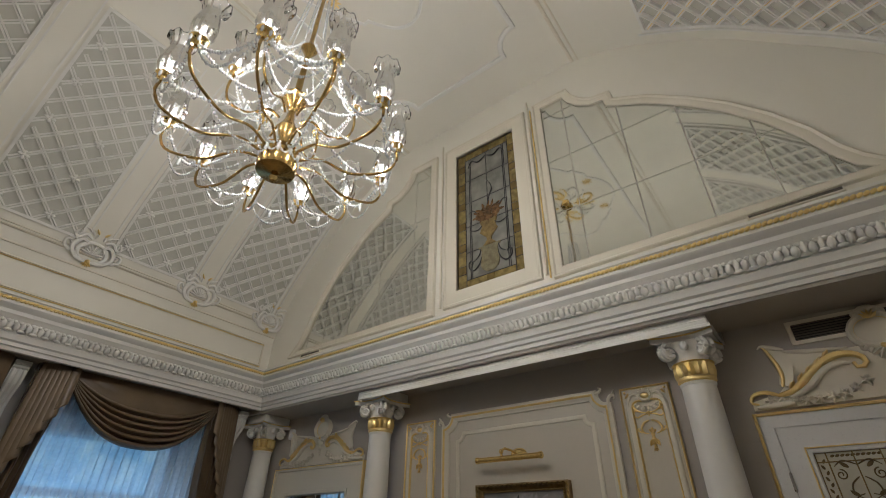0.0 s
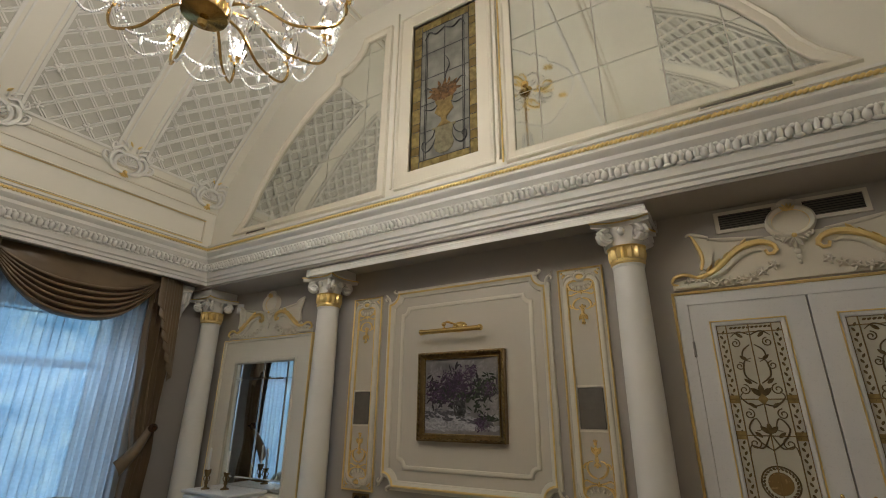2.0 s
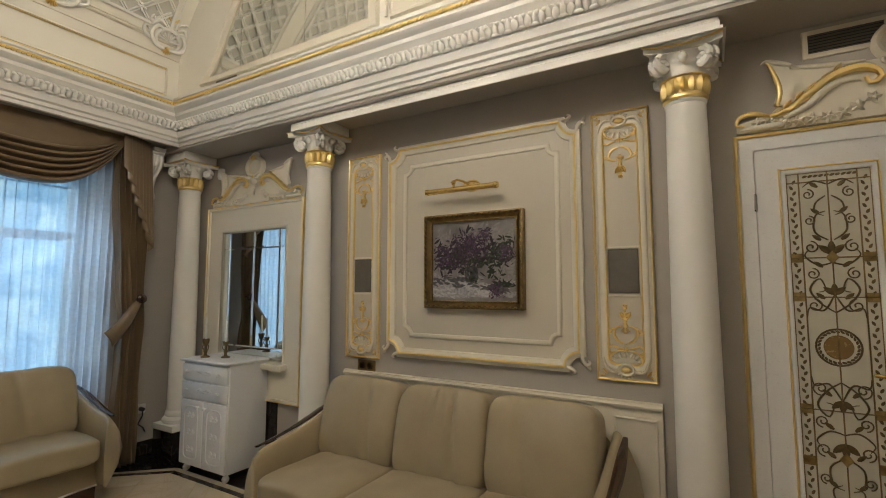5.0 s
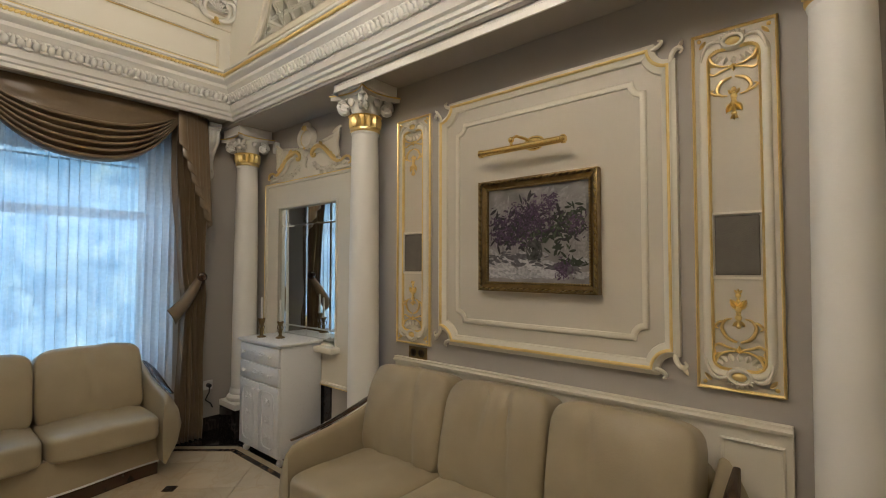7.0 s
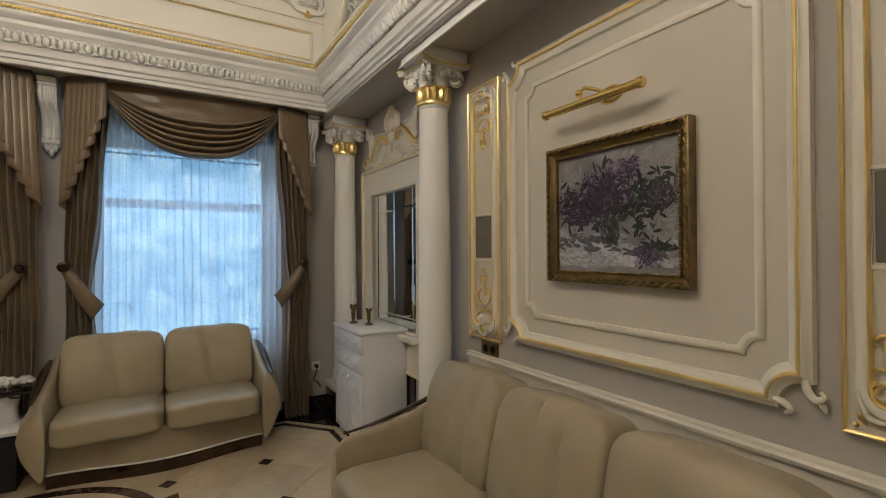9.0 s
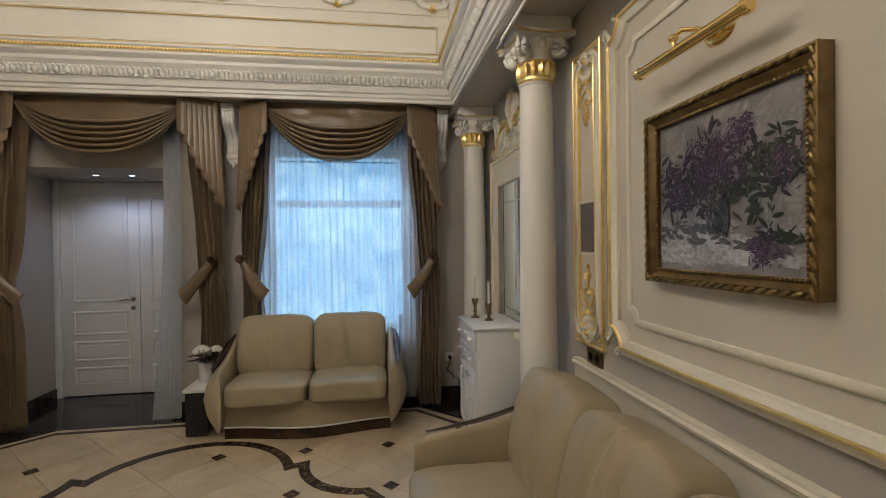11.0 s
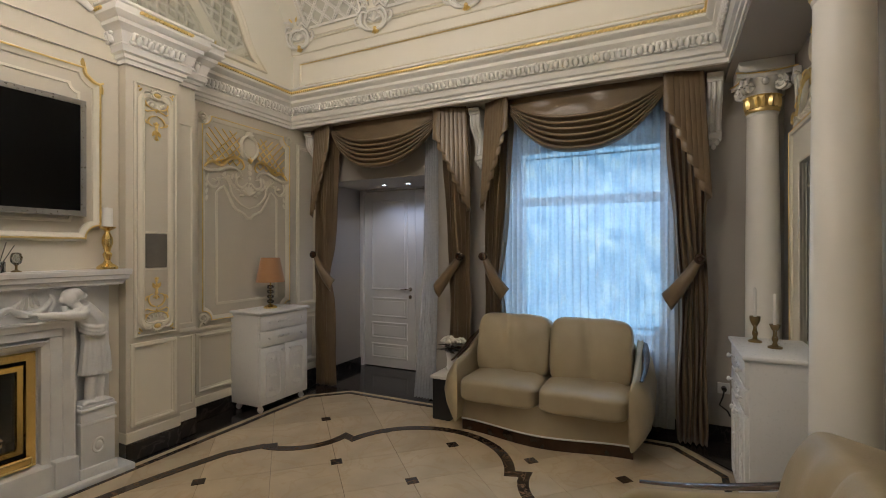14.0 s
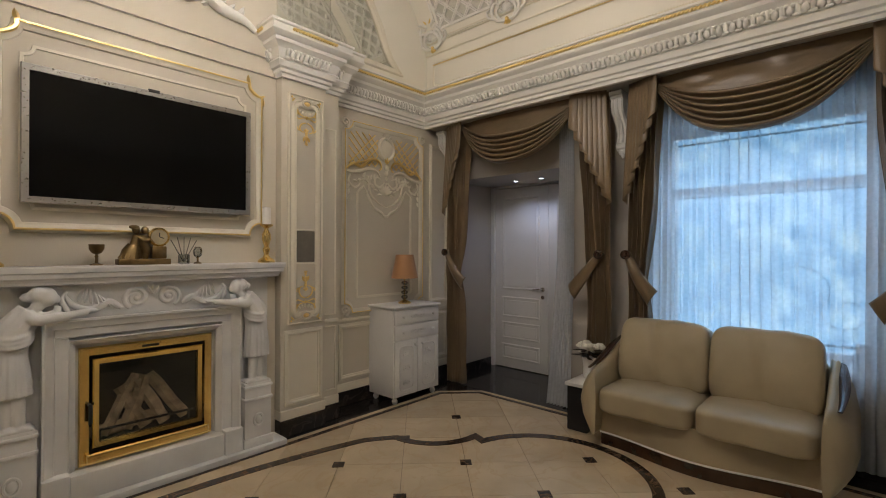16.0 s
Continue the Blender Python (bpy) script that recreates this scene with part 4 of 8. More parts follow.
def swag(th, u0, u1, z_low, zt=2.715):
    folds, smooth_top = 6, 0.40

    def fn(s, t):
        e = 2 * s - 1
        arch = 1 - abs(e) ** 2.5
        f = max(0.0, (t - smooth_top) / (1 - smooth_top))
        fr = (f * folds) % 1.0 if f < 1 else 1.0
        # each roll hangs a little over the next one
        lap = 0.020 * math.sin(2 * math.pi * fr) * (0.25 + 0.75 * arch) if f > 0 else 0.0
        c = 0.01 + 0.055 * t
        depth = 0.02 + (zt - z_low - 0.02) * t
        z = zt - c - (depth - c) * arch - lap
        roll = 0.058 * (math.sin(math.pi * fr) ** 0.7) * (0.35 + 0.65 * arch) if f > 0 else 0.010 * noise.noise(Vector((4 * e, 6 * t, 1.7)))
        w = 0.215 + 0.085 * arch * (0.45 + 0.55 * t) + roll
        return (u0 + (u1 - u0) * s, z, w)
    return thicken(part("swag", sheet(B(), fn, 56, 120), M_CURTAIN, th, "draped swag with deep curved folds", smooth=80), 0.004)


def tie(th, u_knob, z_knob, u_end, z_end):
    d = Vector((u_end - u_knob, z_end - z_knob)).normalized()
    nrm = Vector((-d.y, d.x))

    def fn(s, t):
        a = -1 + 2 * s
        half = 0.022 + 0.036 * t ** 0.7
        bow = -0.012 * math.sin(math.pi * t)
        tip = -0.03 * t ** 4 * a * (1 if d.x > 0 else -1)
        u = u_knob + (u_end - u_knob) * t + nrm.x * half * a + d.x * tip
        z = z_knob + (z_end - z_knob) * t + nrm.y * half * a + bow + d.y * tip
        return (u, z, 0.215 + 0.055 * math.sin(math.pi * min(1, 0.15 + t * 0.7)) - 0.028 * a * a)
    k = thicken(part("tieback", sheet(B(), fn, 10, 20), M_CURTAIN, th, "folded satin tieback", smooth=70), 0.010)
    part("rosette", lathe(B(), [(0.0, 0.056), (0.012, 0.056), (0.016, 0.050), (0.022, 0.054), (0.036, 0.044), (0.038, 0.026), (0.015, 0.012), (0.010, -0.10)], 18, Matrix.Translation((u_knob, z_knob, 0.22))), M_WALNUT, k, "dark turned knob")


for nm, lab, uo0, ui0, ui1, uo1, zl, ties in (("window_curtain", "taupe satin curtains with swag tied back over sheer voile", 1.17, 1.42, 2.585, 2.865, 2.19, ((1.17, 1.37, 1.36, 1.04), (2.815, 1.36, 2.60, 1.04))),
                                              ("door_curtain", "taupe satin curtains with swag tied back beside the door", -0.75, -0.46, 0.72, 1.03, 2.215, ((-0.73, 1.38, -0.50, 1.06), (0.95, 1.37, 0.70, 1.05)))):
    th = thing(nm, WIN_WALL(0, 0), lab, "curtain")
    panel(th, uo0, ui0, ui0 - 0.10, ui0 - 0.06, 1.18, 6)
    panel(th, uo1, ui1, ui1 + 0.10, ui1 + 0.08, 1.18, 6)
    jabot(th, ui0 + 0.0, uo0 - 0.025, 2.42, 1.76)
    jabot(th, ui1 - 0.0, uo1 + 0.025, 2.42, 1.76)
    swag(th, ui0 - 0.05, ui1 + 0.05, zl)
    for q in ties:
        tie(th, *q)
    part("pelmet", bx(uo0, uo1, 2.655, 2.70, 0.12, 0.18, 0.004), M_CURTAIN, th)
th = thing("sheer_curtain", WIN_WALL(0, 0), "white sheer voile curtain hanging before the window", "curtain")


def voile(s, t):
    z = 2.62 - t * 2.55
    ph = 2 * math.pi * (27 * s + 0.9 * math.sin(5.1 * s) + 0.10 * math.sin(1.5 * z + 8 * s))
    k = 0.55 + 0.45 * math.sin(13 * s + 1.0)
    return (1.22 + 1.42 * s + 0.016 * k * math.sin(ph), z, 0.085 + 0.022 * math.cos(ph) + 0.006 * math.sin(2.6 * ph))


part("voile", sheet(B(), voile, 340, 12), M_SHEER, th, smooth=80)
th = thing("door_sheer", WIN_WALL(0, 0), "gathered sheer voile curtain beside the door niche", "curtain")


def voile2(s, t):
    z = 2.62 - t * 2.61
    wd = 0.13 + 0.10 * t ** 2
    ph = 2 * math.pi * 7 * s + math.sin(3 * z)
    return (0.66 - wd + wd * s - 0.03 * t ** 3, z, 0.10 + 0.02 * math.sin(ph))


part("voile", sheet(B(), voile2, 84, 20), M_SHEER, th, smooth=80)

# corbels
c = thing("corbel", WIN_WALL(1.075, 2.68), "white plaster scroll corbel with carved leaf", "corbel", "corbels")
prof = [(0.0, 0.0), (0.34, 0.0), (0.34, -0.03), (0.31, -0.035), (0.31, -0.05), (0.285, -0.06), (0.29, -0.11), (0.265, -0.16), (0.20, -0.20), (0.13, -0.25), (0.085, -0.32), (0.095, -0.37), (0.12, -0.40), (0.115, -0.43), (0.08, -0.45), (0.0, -0.45)]
prof = [(0.66 * x, y) for x, y in prof]
b = B()
plate(b, prof, -0.05, 0.05)
b.transform(Matrix(((0, 0, 1, 0), (0, 1, 0, 0), (1, 0, 0, 0), (0, 0, 0, 1))))
part("body", b, M_WHITE, c, smooth=25)
b = B()
for u in (-0.034, 0.0, 0.034):
    tube(b, [(u, y, 0.66 * x + 0.004) for x, y in spline([(0.285, -0.06), (0.29, -0.11), (0.265, -0.16), (0.20, -0.20), (0.13, -0.25), (0.085, -0.32), (0.095, -0.37), (0.12, -0.40)], 18)], 0.012, 6)
for k, (u, v) in enumerate(((0, -0.455), (-0.022, -0.46), (0.022, -0.46), (0, -0.49))):
    ball(b, (u, v, 0.05), 0.022, 0.8, 1.3, 0.8)
part("carving", b, M_WHITE, c, "carved leaf and ribs", smooth=60)
for y in (2.915, -0.83):
    copy_thing(c, WIN_WALL(y, 2.68))

# ---------- inner door ----------
d = thing("door_1", pose(-0.62, -0.07, 0, 90, 0, 90), "closed white panelled double door in the niche", "door", kind="structure")
b = B()
sweep(b, [(0.62, 0), (0.62, 2.15), (-0.72, 2.15), (-0.72, 0)], [(0, 0), (0, 0.07), (0.012, 0.075), (0.06, 0.065), (0.09, 0.05), (0.09, 0)], closed=False, flip=1)
part("door_frame", b, M_LACQ, d)
for x0, x1, hand in ((-0.715, 0.0, 1), (0.005, 0.615, 0)):
    lf = part("leaf", bx(x0, x1, 0.008, 2.14, 0.0, 0.045, 0.003), M_LACQ, d)
    b = B()
    m0, m1 = x0 + 0.11, x1 - 0.11
    for z0, z1 in ((0.95, 2.02), (0.62, 0.84), (0.36, 0.54), (0.12, 0.28)):
        sweep(b, rect(m0, m1, z0, z1), [(-0.014, 0.045), (-0.008, 0.055), (0.004, 0.055), (0.010, 0.047), (0.012, 0.045)], flip=1)
        box(b, m0 + 0.03, m1 - 0.03, z0 + 0.03, z1 - 0.03, 0.045, 0.050, 0.003, 1)
    part("panel_moulding", b, M_LACQ, lf, smooth=20)
    if hand:
        h = part("handle", tube(B(), [(x1 - 0.06, 0.96, 0.05), (x1 - 0.06, 0.96, 0.09), (x1 - 0.10, 0.962, 0.095), (x1 - 0.17, 0.955, 0.09)], 0.008, 8), M_CHROME, lf, "chrome lever handle")
        part("rosette", lathe(B(), [(0.0, 0.056), (0.024, 0.056), (0.026, 0.045)], 16, Matrix.Translation((x1 - 0.06, 0.96, 0))), M_CHROME, lf)
        part("keyhole_plate", lathe(B(), [(0.0, 0.056), (0.022, 0.056), (0.024, 0.045)], 16, Matrix.Translation((x1 - 0.06, 0.87, 0))), M_CHROME, lf)
for y in (-0.28, 0.03):
    dl = thing("downlight", pose(-0.25, y, NZ), "small recessed downlight glowing cool white", "downlight", "niche downlights")
    part("ring", lathe(B(), [(0.022, 0.0), (0.034, 0.0), (0.034, -0.006), (0.022, -0.006), (0.022, 0.0)], 18), M_CHROME, dl)
    part("lens", lathe(B(), [(0.0, -0.003), (0.021, -0.003), (0.021, -0.001), (0.0, -0.001)], 14), M_SPOT, dl)

# ---------- wall panelling on the sofa side ----------
MOULD = [(-0.022, 0.0), (-0.020, 0.010), (-0.010, 0.012), (-0.004, 0.022), (0.006, 0.024), (0.014, 0.016), (0.022, 0.014), (0.024, 0.0)]
BEADP = [(-0.006, 0.0), (-0.005, 0.008), (0.0, 0.011), (0.005, 0.008), (0.006, 0.0)]


def curl(bm, x, y, s, size, z=0.012, r=0.006, turn=1):
    """C-scroll ending in a small eye, used in all the plaster ornament."""
    tube(bm, [(x + s * px * size, y + turn * py * size, z) for px, py, _ in spiral(0, 0, 1.0, 0.22, 250, -170, 22)], lambda t: r * (1.15 - 0.4 * t), 6)
    ball(bm, (x + s * 0.22 * size * math.cos(radians(-170)), y + turn * 0.22 * size * math.sin(radians(-170)), z), r * 1.5, seg=6, rings=4)


def swirl(bm, pts, r=0.006, z=0.012):
    tube(bm, [(p.x, p.y, z) for p in spline(pts, 22)], lambda t: 0.82 * r * (0.5 + 0.7 * math.sin(math.pi * min(1, t * 0.9 + 0.1))), 6)


def spray(bm, x, y, s, size, z=0.010, up=1):
    """Small rising acanthus spray."""
    for a, l in ((90, 1.0), (58, 0.75), (122, 0.75), (25, 0.6), (155, 0.6)):
        leaf(bm, x, y, up * a, size * l, size * 0.32, 0.016, z * 0.4, 25 if a < 90 else -25)
    ball(bm, (x, y, z), size * 0.16, seg=8, rings=5)


def candelabra(bm, y0, d, h):
    """Slender finial growing from y0 in direction d (1 up, -1 down), h high: lyre scrolls, cup, leaves and bud."""
    for s in (-1, 1):
        swirl(bm, [(s * 0.006, y0), (s * 0.04, y0 + d * h * 0.08), (s * 0.058, y0 + d * h * 0.26), (s * 0.046, y0 + d * h * 0.40), (s * 0.022, y0 + d * h * 0.44)], 0.0075, 0.018)
        swirl(bm, [(s * 0.046, y0 + d * h * 0.38), (s * 0.066, y0 + d * h * 0.36), (s * 0.080, y0 + d * h * 0.28), (s * 0.070, y0 + d * h * 0.24)], 0.006, 0.018)
        leaf(bm, s * 0.02, y0 + d * h * 0.30, d * (90 + s * 40), 0.028, 0.014, 0.012, 0.012)
        leaf(bm, s * 0.006, y0 + d * h * 0.62, d * (90 - s * 62), 0.045, 0.015, 0.014, 0.014, bend=d * s * 35)
    for f, r in ((0.30, 0.010), (0.46, 0.013), (0.54, 0.010), (0.62, 0.013), (0.78, 0.008), (0.88, 0.011)):
        ball(bm, (0, y0 + d * h * f, 0.016), r, 1, 1.1, 0.8, 8, 5)
    tube(bm, [(0, y0 + d * h * 0.26, 0.014), (0, y0 + d * h * 0.98, 0.014)], lambda t: 0.0065 - 0.003 * t, 6)
    for a in (-38, 0, 38):
        leaf(bm, 0, y0 + d * h * 0.66, d * 90 + a, 0.035, 0.015, 0.014, 0.014)
        leaf(bm, 0, y0 + d * h * 0.90, d * 90 + a, 0.022, 0.011, 0.012, 0.014)


def speaker_panel(m, w, h, z_grille, label, gilt=True):
    """Tall gilded panel with arabesques and a square cloth grille. Local: x across, y up, z out of the wall."""
    p = thing("wall_panel", m, label, "wall panel", "gilded speaker panels")
    part("field", bx(-w / 2, w / 2, 0, h, 0, 0.012, 0.002, 1), M_PANEL, p)
    b = B()
    sweep(b, rect(-w / 2 + 0.008, w / 2 - 0.008, 0.008, h - 0.008), [(-0.004, 0.012), (-0.003, 0.021), (0.002, 0.025), (0.007, 0.021), (0.008, 0.0)])
    part("outer_edge", b, M_GOLD if gilt else M_CREAM, p, "gilded outer edge" if gilt else "", smooth=40)
    b = B()
    sweep(b, rounded(-w / 2 + 0.05, w / 2 - 0.05, 0.075, h - 0.075, 0.05), [(-0.014, 0.012), (-0.012, 0.022), (-0.004, 0.027), (0.012, 0.027), (0.020, 0.022), (0.024, 0.012)])
    part("inner_moulding", b, M_CREAM, p, smooth=50)
    b = B()
    sweep(b, rounded(-w / 2 + 0.060, w / 2 - 0.060, 0.085, h - 0.085, 0.042), [(-0.007, 0.012), (-0.006, 0.025), (-0.001, 0.029), (0.003, 0.026), (0.004, 0.012)])
    part("inner_line", b, M_GOLD if gilt else M_CREAM, p, "thin gilded inner line" if gilt else "", smooth=50)
    for d, y in ((-1, h), (1, 0.0)):
        c, g = B(), B()
        yc = y + d * 0.062
        sweep(c, [(0.036 * math.cos(radians(a)), yc + 0.026 * math.sin(radians(a))) for a in range(0, 360, 20)], [(-0.008, 0.012), (-0.006, 0.034), (0.003, 0.038), (0.008, 0.030), (0.010, 0.012)])
        ball(g, (0, yc, 0.026), 0.022, 1.2, 0.8, 0.7, 10, 6)
        for a in range(20, 161, 20):
            leaf(c, 0.036 * math.cos(radians(a)), yc - d * 0.026 * math.sin(radians(a)), -d * a, 0.020, 0.012, 0.012, 0.024)
        # fluted shell arc under the boss
        for a in range(-66, 67, 22):
            leaf(c, 0.062 * math.sin(radians(a)), yc + d * (0.030 + 0.030 * math.cos(radians(a))), d * (90 - a), 0.030, 0.022, 0.012, 0.012)
        for s in (-1, 1):
            swirl(c, [(s * 0.036, yc), (s * 0.060, yc - d * 0.012), (s * 0.088, yc - d * 0.004), (s * 0.104, yc + d * 0.026), (s * 0.112, yc + d * 0.060)], 0.008, 0.030)
            swirl(g, [(s * 0.040, yc + d * 0.012), (s * 0.070, yc + d * 0.010), (s * 0.082, yc + d * 0.040), (s * 0.070, yc + d * 0.075), (s * 0.040, yc + d * 0.094), (s * 0.010, yc + d * 0.098)], 0.0065, 0.020)
            swirl(g, [(s * 0.010, yc + d * 0.104), (s * 0.040, yc + d * 0.112), (s * 0.068, yc + d * 0.122), (s * 0.086, yc + d * 0.108), (s * 0.080, yc + d * 0.092)], 0.0055, 0.018)
            for a in (40, 90, 140):
                leaf(g, s * 0.086, yc + d * 0.070, d * (90 + s * (a - 90)), 0.030, 0.013, 0.012, 0.012)
            leaf(g, s * (w / 2 - 0.052), y + d * 0.034, d * (90 - s * 40), 0.036, 0.016, 0.014, 0.014)
            ball(g, (s * (w / 2 - 0.030), y + d * 0.028, 0.016), 0.009, seg=6, rings=4)
        for a in (-50, 0, 50):
            leaf(g, 0, yc + d * 0.092, d * 90 + a, 0.028, 0.014, 0.014, 0.014)
        part("shell", c, M_CREAM, p, "cream shell and scrolls", smooth=60)
        part("gilt_accents", g, M_GOLD, p, "gilded scroll tips", smooth=60)
    g = B()
    candelabra(g, h - 0.205, -1, 0.17)
    part("gilt_pendant", g, M_GOLD, p, "gilded hanging arabesque", smooth=60)
    g = B()
    candelabra(g, 0.195, 1, 0.21)
    part("gilt_candelabra", g, M_GOLD, p, "gilded rising arabesque", smooth=60)
    zg = z_grille
    gr = part("speaker_grille", bx(-0.076, 0.076, zg - 0.118, zg + 0.118, 0.010, 0.019, 0.003, 1), M_GREY, p, "grey cloth speaker grille")
    b = B()
    sweep(b, rect(-0.082, 0.082, zg - 0.124, zg + 0.124), [(0.0, 0.0), (0.0, 0.021), (0.010, 0.021), (0.012, 0.0)])
    part("grille_rim", b, M_CREAM, gr)
    return p


speaker_panel(SOFA_WALL(2.352, 0.955), 0.30, 1.465, 0.585, "cream tall wall panel with gilded arabesques and speaker grille")
speaker_panel(SOFA_WALL(4.135, 0.962), 0.30, 1.460, 0.578, "cream tall wall panel with gilded arabesques and speaker grille")

# large framed panel behind the picture
p = thing("wall_panel_frame", SOFA_WALL(3.25, 1.01), "large cream moulded panel with gilded lines and scrolled corners", "wall panel")
w, h = 1.30, 1.405
part("field", plate(B(), notched(-w / 2, w / 2, 0, h, 0.085), 0.0, 0.006), M_PANEL, p, smooth=None)
b = B()
sweep(b, notched(-w / 2, w / 2, 0, h, 0.085), [(-0.040, 0.006), (-0.036, 0.020), (-0.022, 0.026), (-0.010, 0.040), (0.004, 0.042), (0.012, 0.030), (0.024, 0.026), (0.026, 0.0)], flip=1)
part("outer_moulding", b, M_CREAM, p, smooth=50)
b = B()
sweep(b, notched(-w / 2, w / 2, 0, h, 0.085), [(-0.015, 0.030), (-0.012, 0.040), (-0.007, 0.045), (-0.001, 0.046), (0.003, 0.038)], flip=1)
part("gilt_line", b, M_GOLD, p, "gilded ridge of the moulding", smooth=50)
b = B()
sweep(b, notched(-w / 2 + 0.115, w / 2 - 0.115, 0.125, h - 0.125, 0.055), [(-0.016, 0.006), (-0.014, 0.014), (0.0, 0.020), (0.012, 0.014), (0.014, 0.006)], flip=1)
part("inner_moulding", b, M_CREAM, p, smooth=50)
b = B()
for sx in (-1, 1):
    for sy, y in ((1, h), (-1, 0)):
        cx, cy = sx * (w / 2 + 0.005), y
        swirl(b, [(cx - sx * 0.095, cy - sy * 0.006), (cx - sx * 0.055, cy + sy * 0.004), (cx - sx * 0.035, cy + sy * 0.022), (cx - sx * 0.05, cy + sy * 0.034)], 0.011, 0.026)
        swirl(b, [(cx + sx * 0.0, cy - sy * 0.09), (cx + sx * 0.006, cy - sy * 0.045), (cx + sx * 0.028, cy - sy * 0.022), (cx + sx * 0.046, cy - sy * 0.034), (cx + sx * 0.036, cy - sy * 0.048)], 0.012, 0.026)
        leaf(b, cx + sx * 0.028, cy - sy * 0.025, 60 * sy if sx > 0 else 180 - 60 * sy, 0.04, 0.02, 0.018, 0.016)
part("corner_scrolls", b, M_CREAM, p, "carved corner scrolls", smooth=60)

# painting
P = thing("painting", SOFA_WALL(3.243, 1.320, 0.008), "oil painting of purple lilacs in a glass vase, gilt frame", "painting")
pw, ph = 0.688, 0.605
b = B()
sweep(b, rect(-pw / 2 + 0.05, pw / 2 - 0.05, 0.05, ph - 0.05), [(0.0, 0.0), (0.0, 0.026), (0.008, 0.026), (0.010, 0.022), (0.020, 0.028), (0.030, 0.040), (0.036, 0.036), (0.042, 0.048), (0.050, 0.046), (0.050, 0.0)])
fr = part("frame", b, M_BRONZE, P, "carved dark gilt frame", smooth=40)
hp = Heap()
hp2 = Heap()
for (x0, y0), (x1, y1) in (((-pw / 2, 0.0), (pw / 2, 0.0)), ((pw / 2, 0), (pw / 2, ph)), ((pw / 2, ph), (-pw / 2, ph)), ((-pw / 2, ph), (-pw / 2, 0))):
    L = math.hypot(x1 - x0, y1 - y0)
    dx, dy = (x1 - x0) / L, (y1 - y0) / L
    ang = math.atan2(dy, dx)
    n = round(L / 0.036)
    for i in range(n):
        t = (i + 0.5) / n
        cx, cy = x0 + (x1 - x0) * t - dy * 0.012, y0 + (y1 - y0) * t + dx * 0.012
        hp.add(BEAD, Matrix.Translation((cx, cy, 0.047)) @ Matrix.Rotation(ang + 0.35, 4, "Z") @ Matrix.Diagonal((0.019, 0.007, 0.008, 1)))
    n = round(L / 0.014)
    for i in range(n):
        t = (i + 0.5) / n
        cx, cy = x0 + (x1 - x0) * t - dy * 0.046, y0 + (y1 - y0) * t + dx * 0.046
        if abs(cx) < pw / 2 - 0.04 and 0.04 < cy < ph - 0.04:
            hp2.add(BEAD, Matrix.Translation((cx, cy, 0.026)) @ Matrix.Diagonal((0.006, 0.006, 0.005, 1)))
M_OLDGOLD = mat("old_gold", (0.40, 0.29, 0.125), 0.36, 1.0, var=0.2, scale=30, bump=0.2, bscale=90)
hp.put("leaf_garland", M_OLDGOLD, fr, "carved leaf garland on the frame", kind="stuff")
hp2.put("bead_course", M_OLDGOLD, fr, "small gilt beads", kind="stuff")
cw_, ch_ = pw - 0.10, ph - 0.10
M_CANV = mat("canvas_grey", (0.30, 0.285, 0.28), 0.5, var=0.25, scale=9, bump=0.5, bscale=70)
part("canvas", bx(-cw_ / 2, cw_ / 2, 0.05, ph - 0.05, 0.004, 0.012), M_CANV, P, "painted canvas with grey ground")
DAB = template(leaf(B(), -0.5, 0, 0, 1.0, 0.5, 0.12))


def dabs(name, n, color, spots, size, seed, ang=None, var=0.3):
    r = random.Random(seed)
    hpd = Heap()
    for _ in range(n):
        cx, cy, sx, sy = spots[r.randrange(len(spots))]
        x, y = r.gauss(cx, sx * 0.5), r.gauss(cy, sy * 0.5)
        k = size * r.uniform(0.6, 1.3)
        x = max(-cw_ / 2 + k * 0.5, min(cw_ / 2 - k * 0.5, x))
        y = max(0.05 + k * 0.5, min(ph - 0.05 - k * 0.5, y))
        a = r.uniform(0, 6.28) if ang is None else radians(ang + r.uniform(-25, 25))
        hpd.add(DAB, Matrix.Translation((x, y, 0.0122 + 0.0003 * r.random() + seed * 0.0007)) @ Matrix.Rotation(a, 4, "Z") @ Matrix.Diagonal((k, k * r.uniform(0.35, 0.8), 0.005, 1)))
    m = mat("paint_" + name, color, 0.4, var=var, scale=60, bump=0.4, bscale=120)
    return hpd.put(name, m, P, kind="stuff")


dabs("background_paint", 120, (0.33, 0.315, 0.31), [(-0.1, 0.44, 0.3, 0.10), (0.15, 0.44, 0.25, 0.10), (0.2, 0.25, 0.12, 0.1), (-0.22, 0.25, 0.1, 0.12)], 0.075, 1, ang=60, var=0.2)
dabs("tablecloth_paint", 150, (0.44, 0.43, 0.45), [(-0.10, 0.13, 0.25, 0.07), (0.12, 0.11, 0.22, 0.06), (-0.18, 0.09, 0.14, 0.05)], 0.075, 2, ang=-8, var=0.25)
dabs("cloth_light_paint", 60, (0.52, 0.51, 0.53), [(-0.18, 0.10, 0.12, 0.06), (-0.06, 0.15, 0.14, 0.03), (0.10, 0.12, 0.12, 0.03)], 0.045, 3, ang=-12, var=0.15)
dabs("shadow_paint", 70, (0.13, 0.125, 0.14), [(-0.14, 0.175, 0.2, 0.03), (0.05, 0.145, 0.25, 0.03), (0.19, 0.12, 0.08, 0.03)], 0.05, 4, ang=-5)
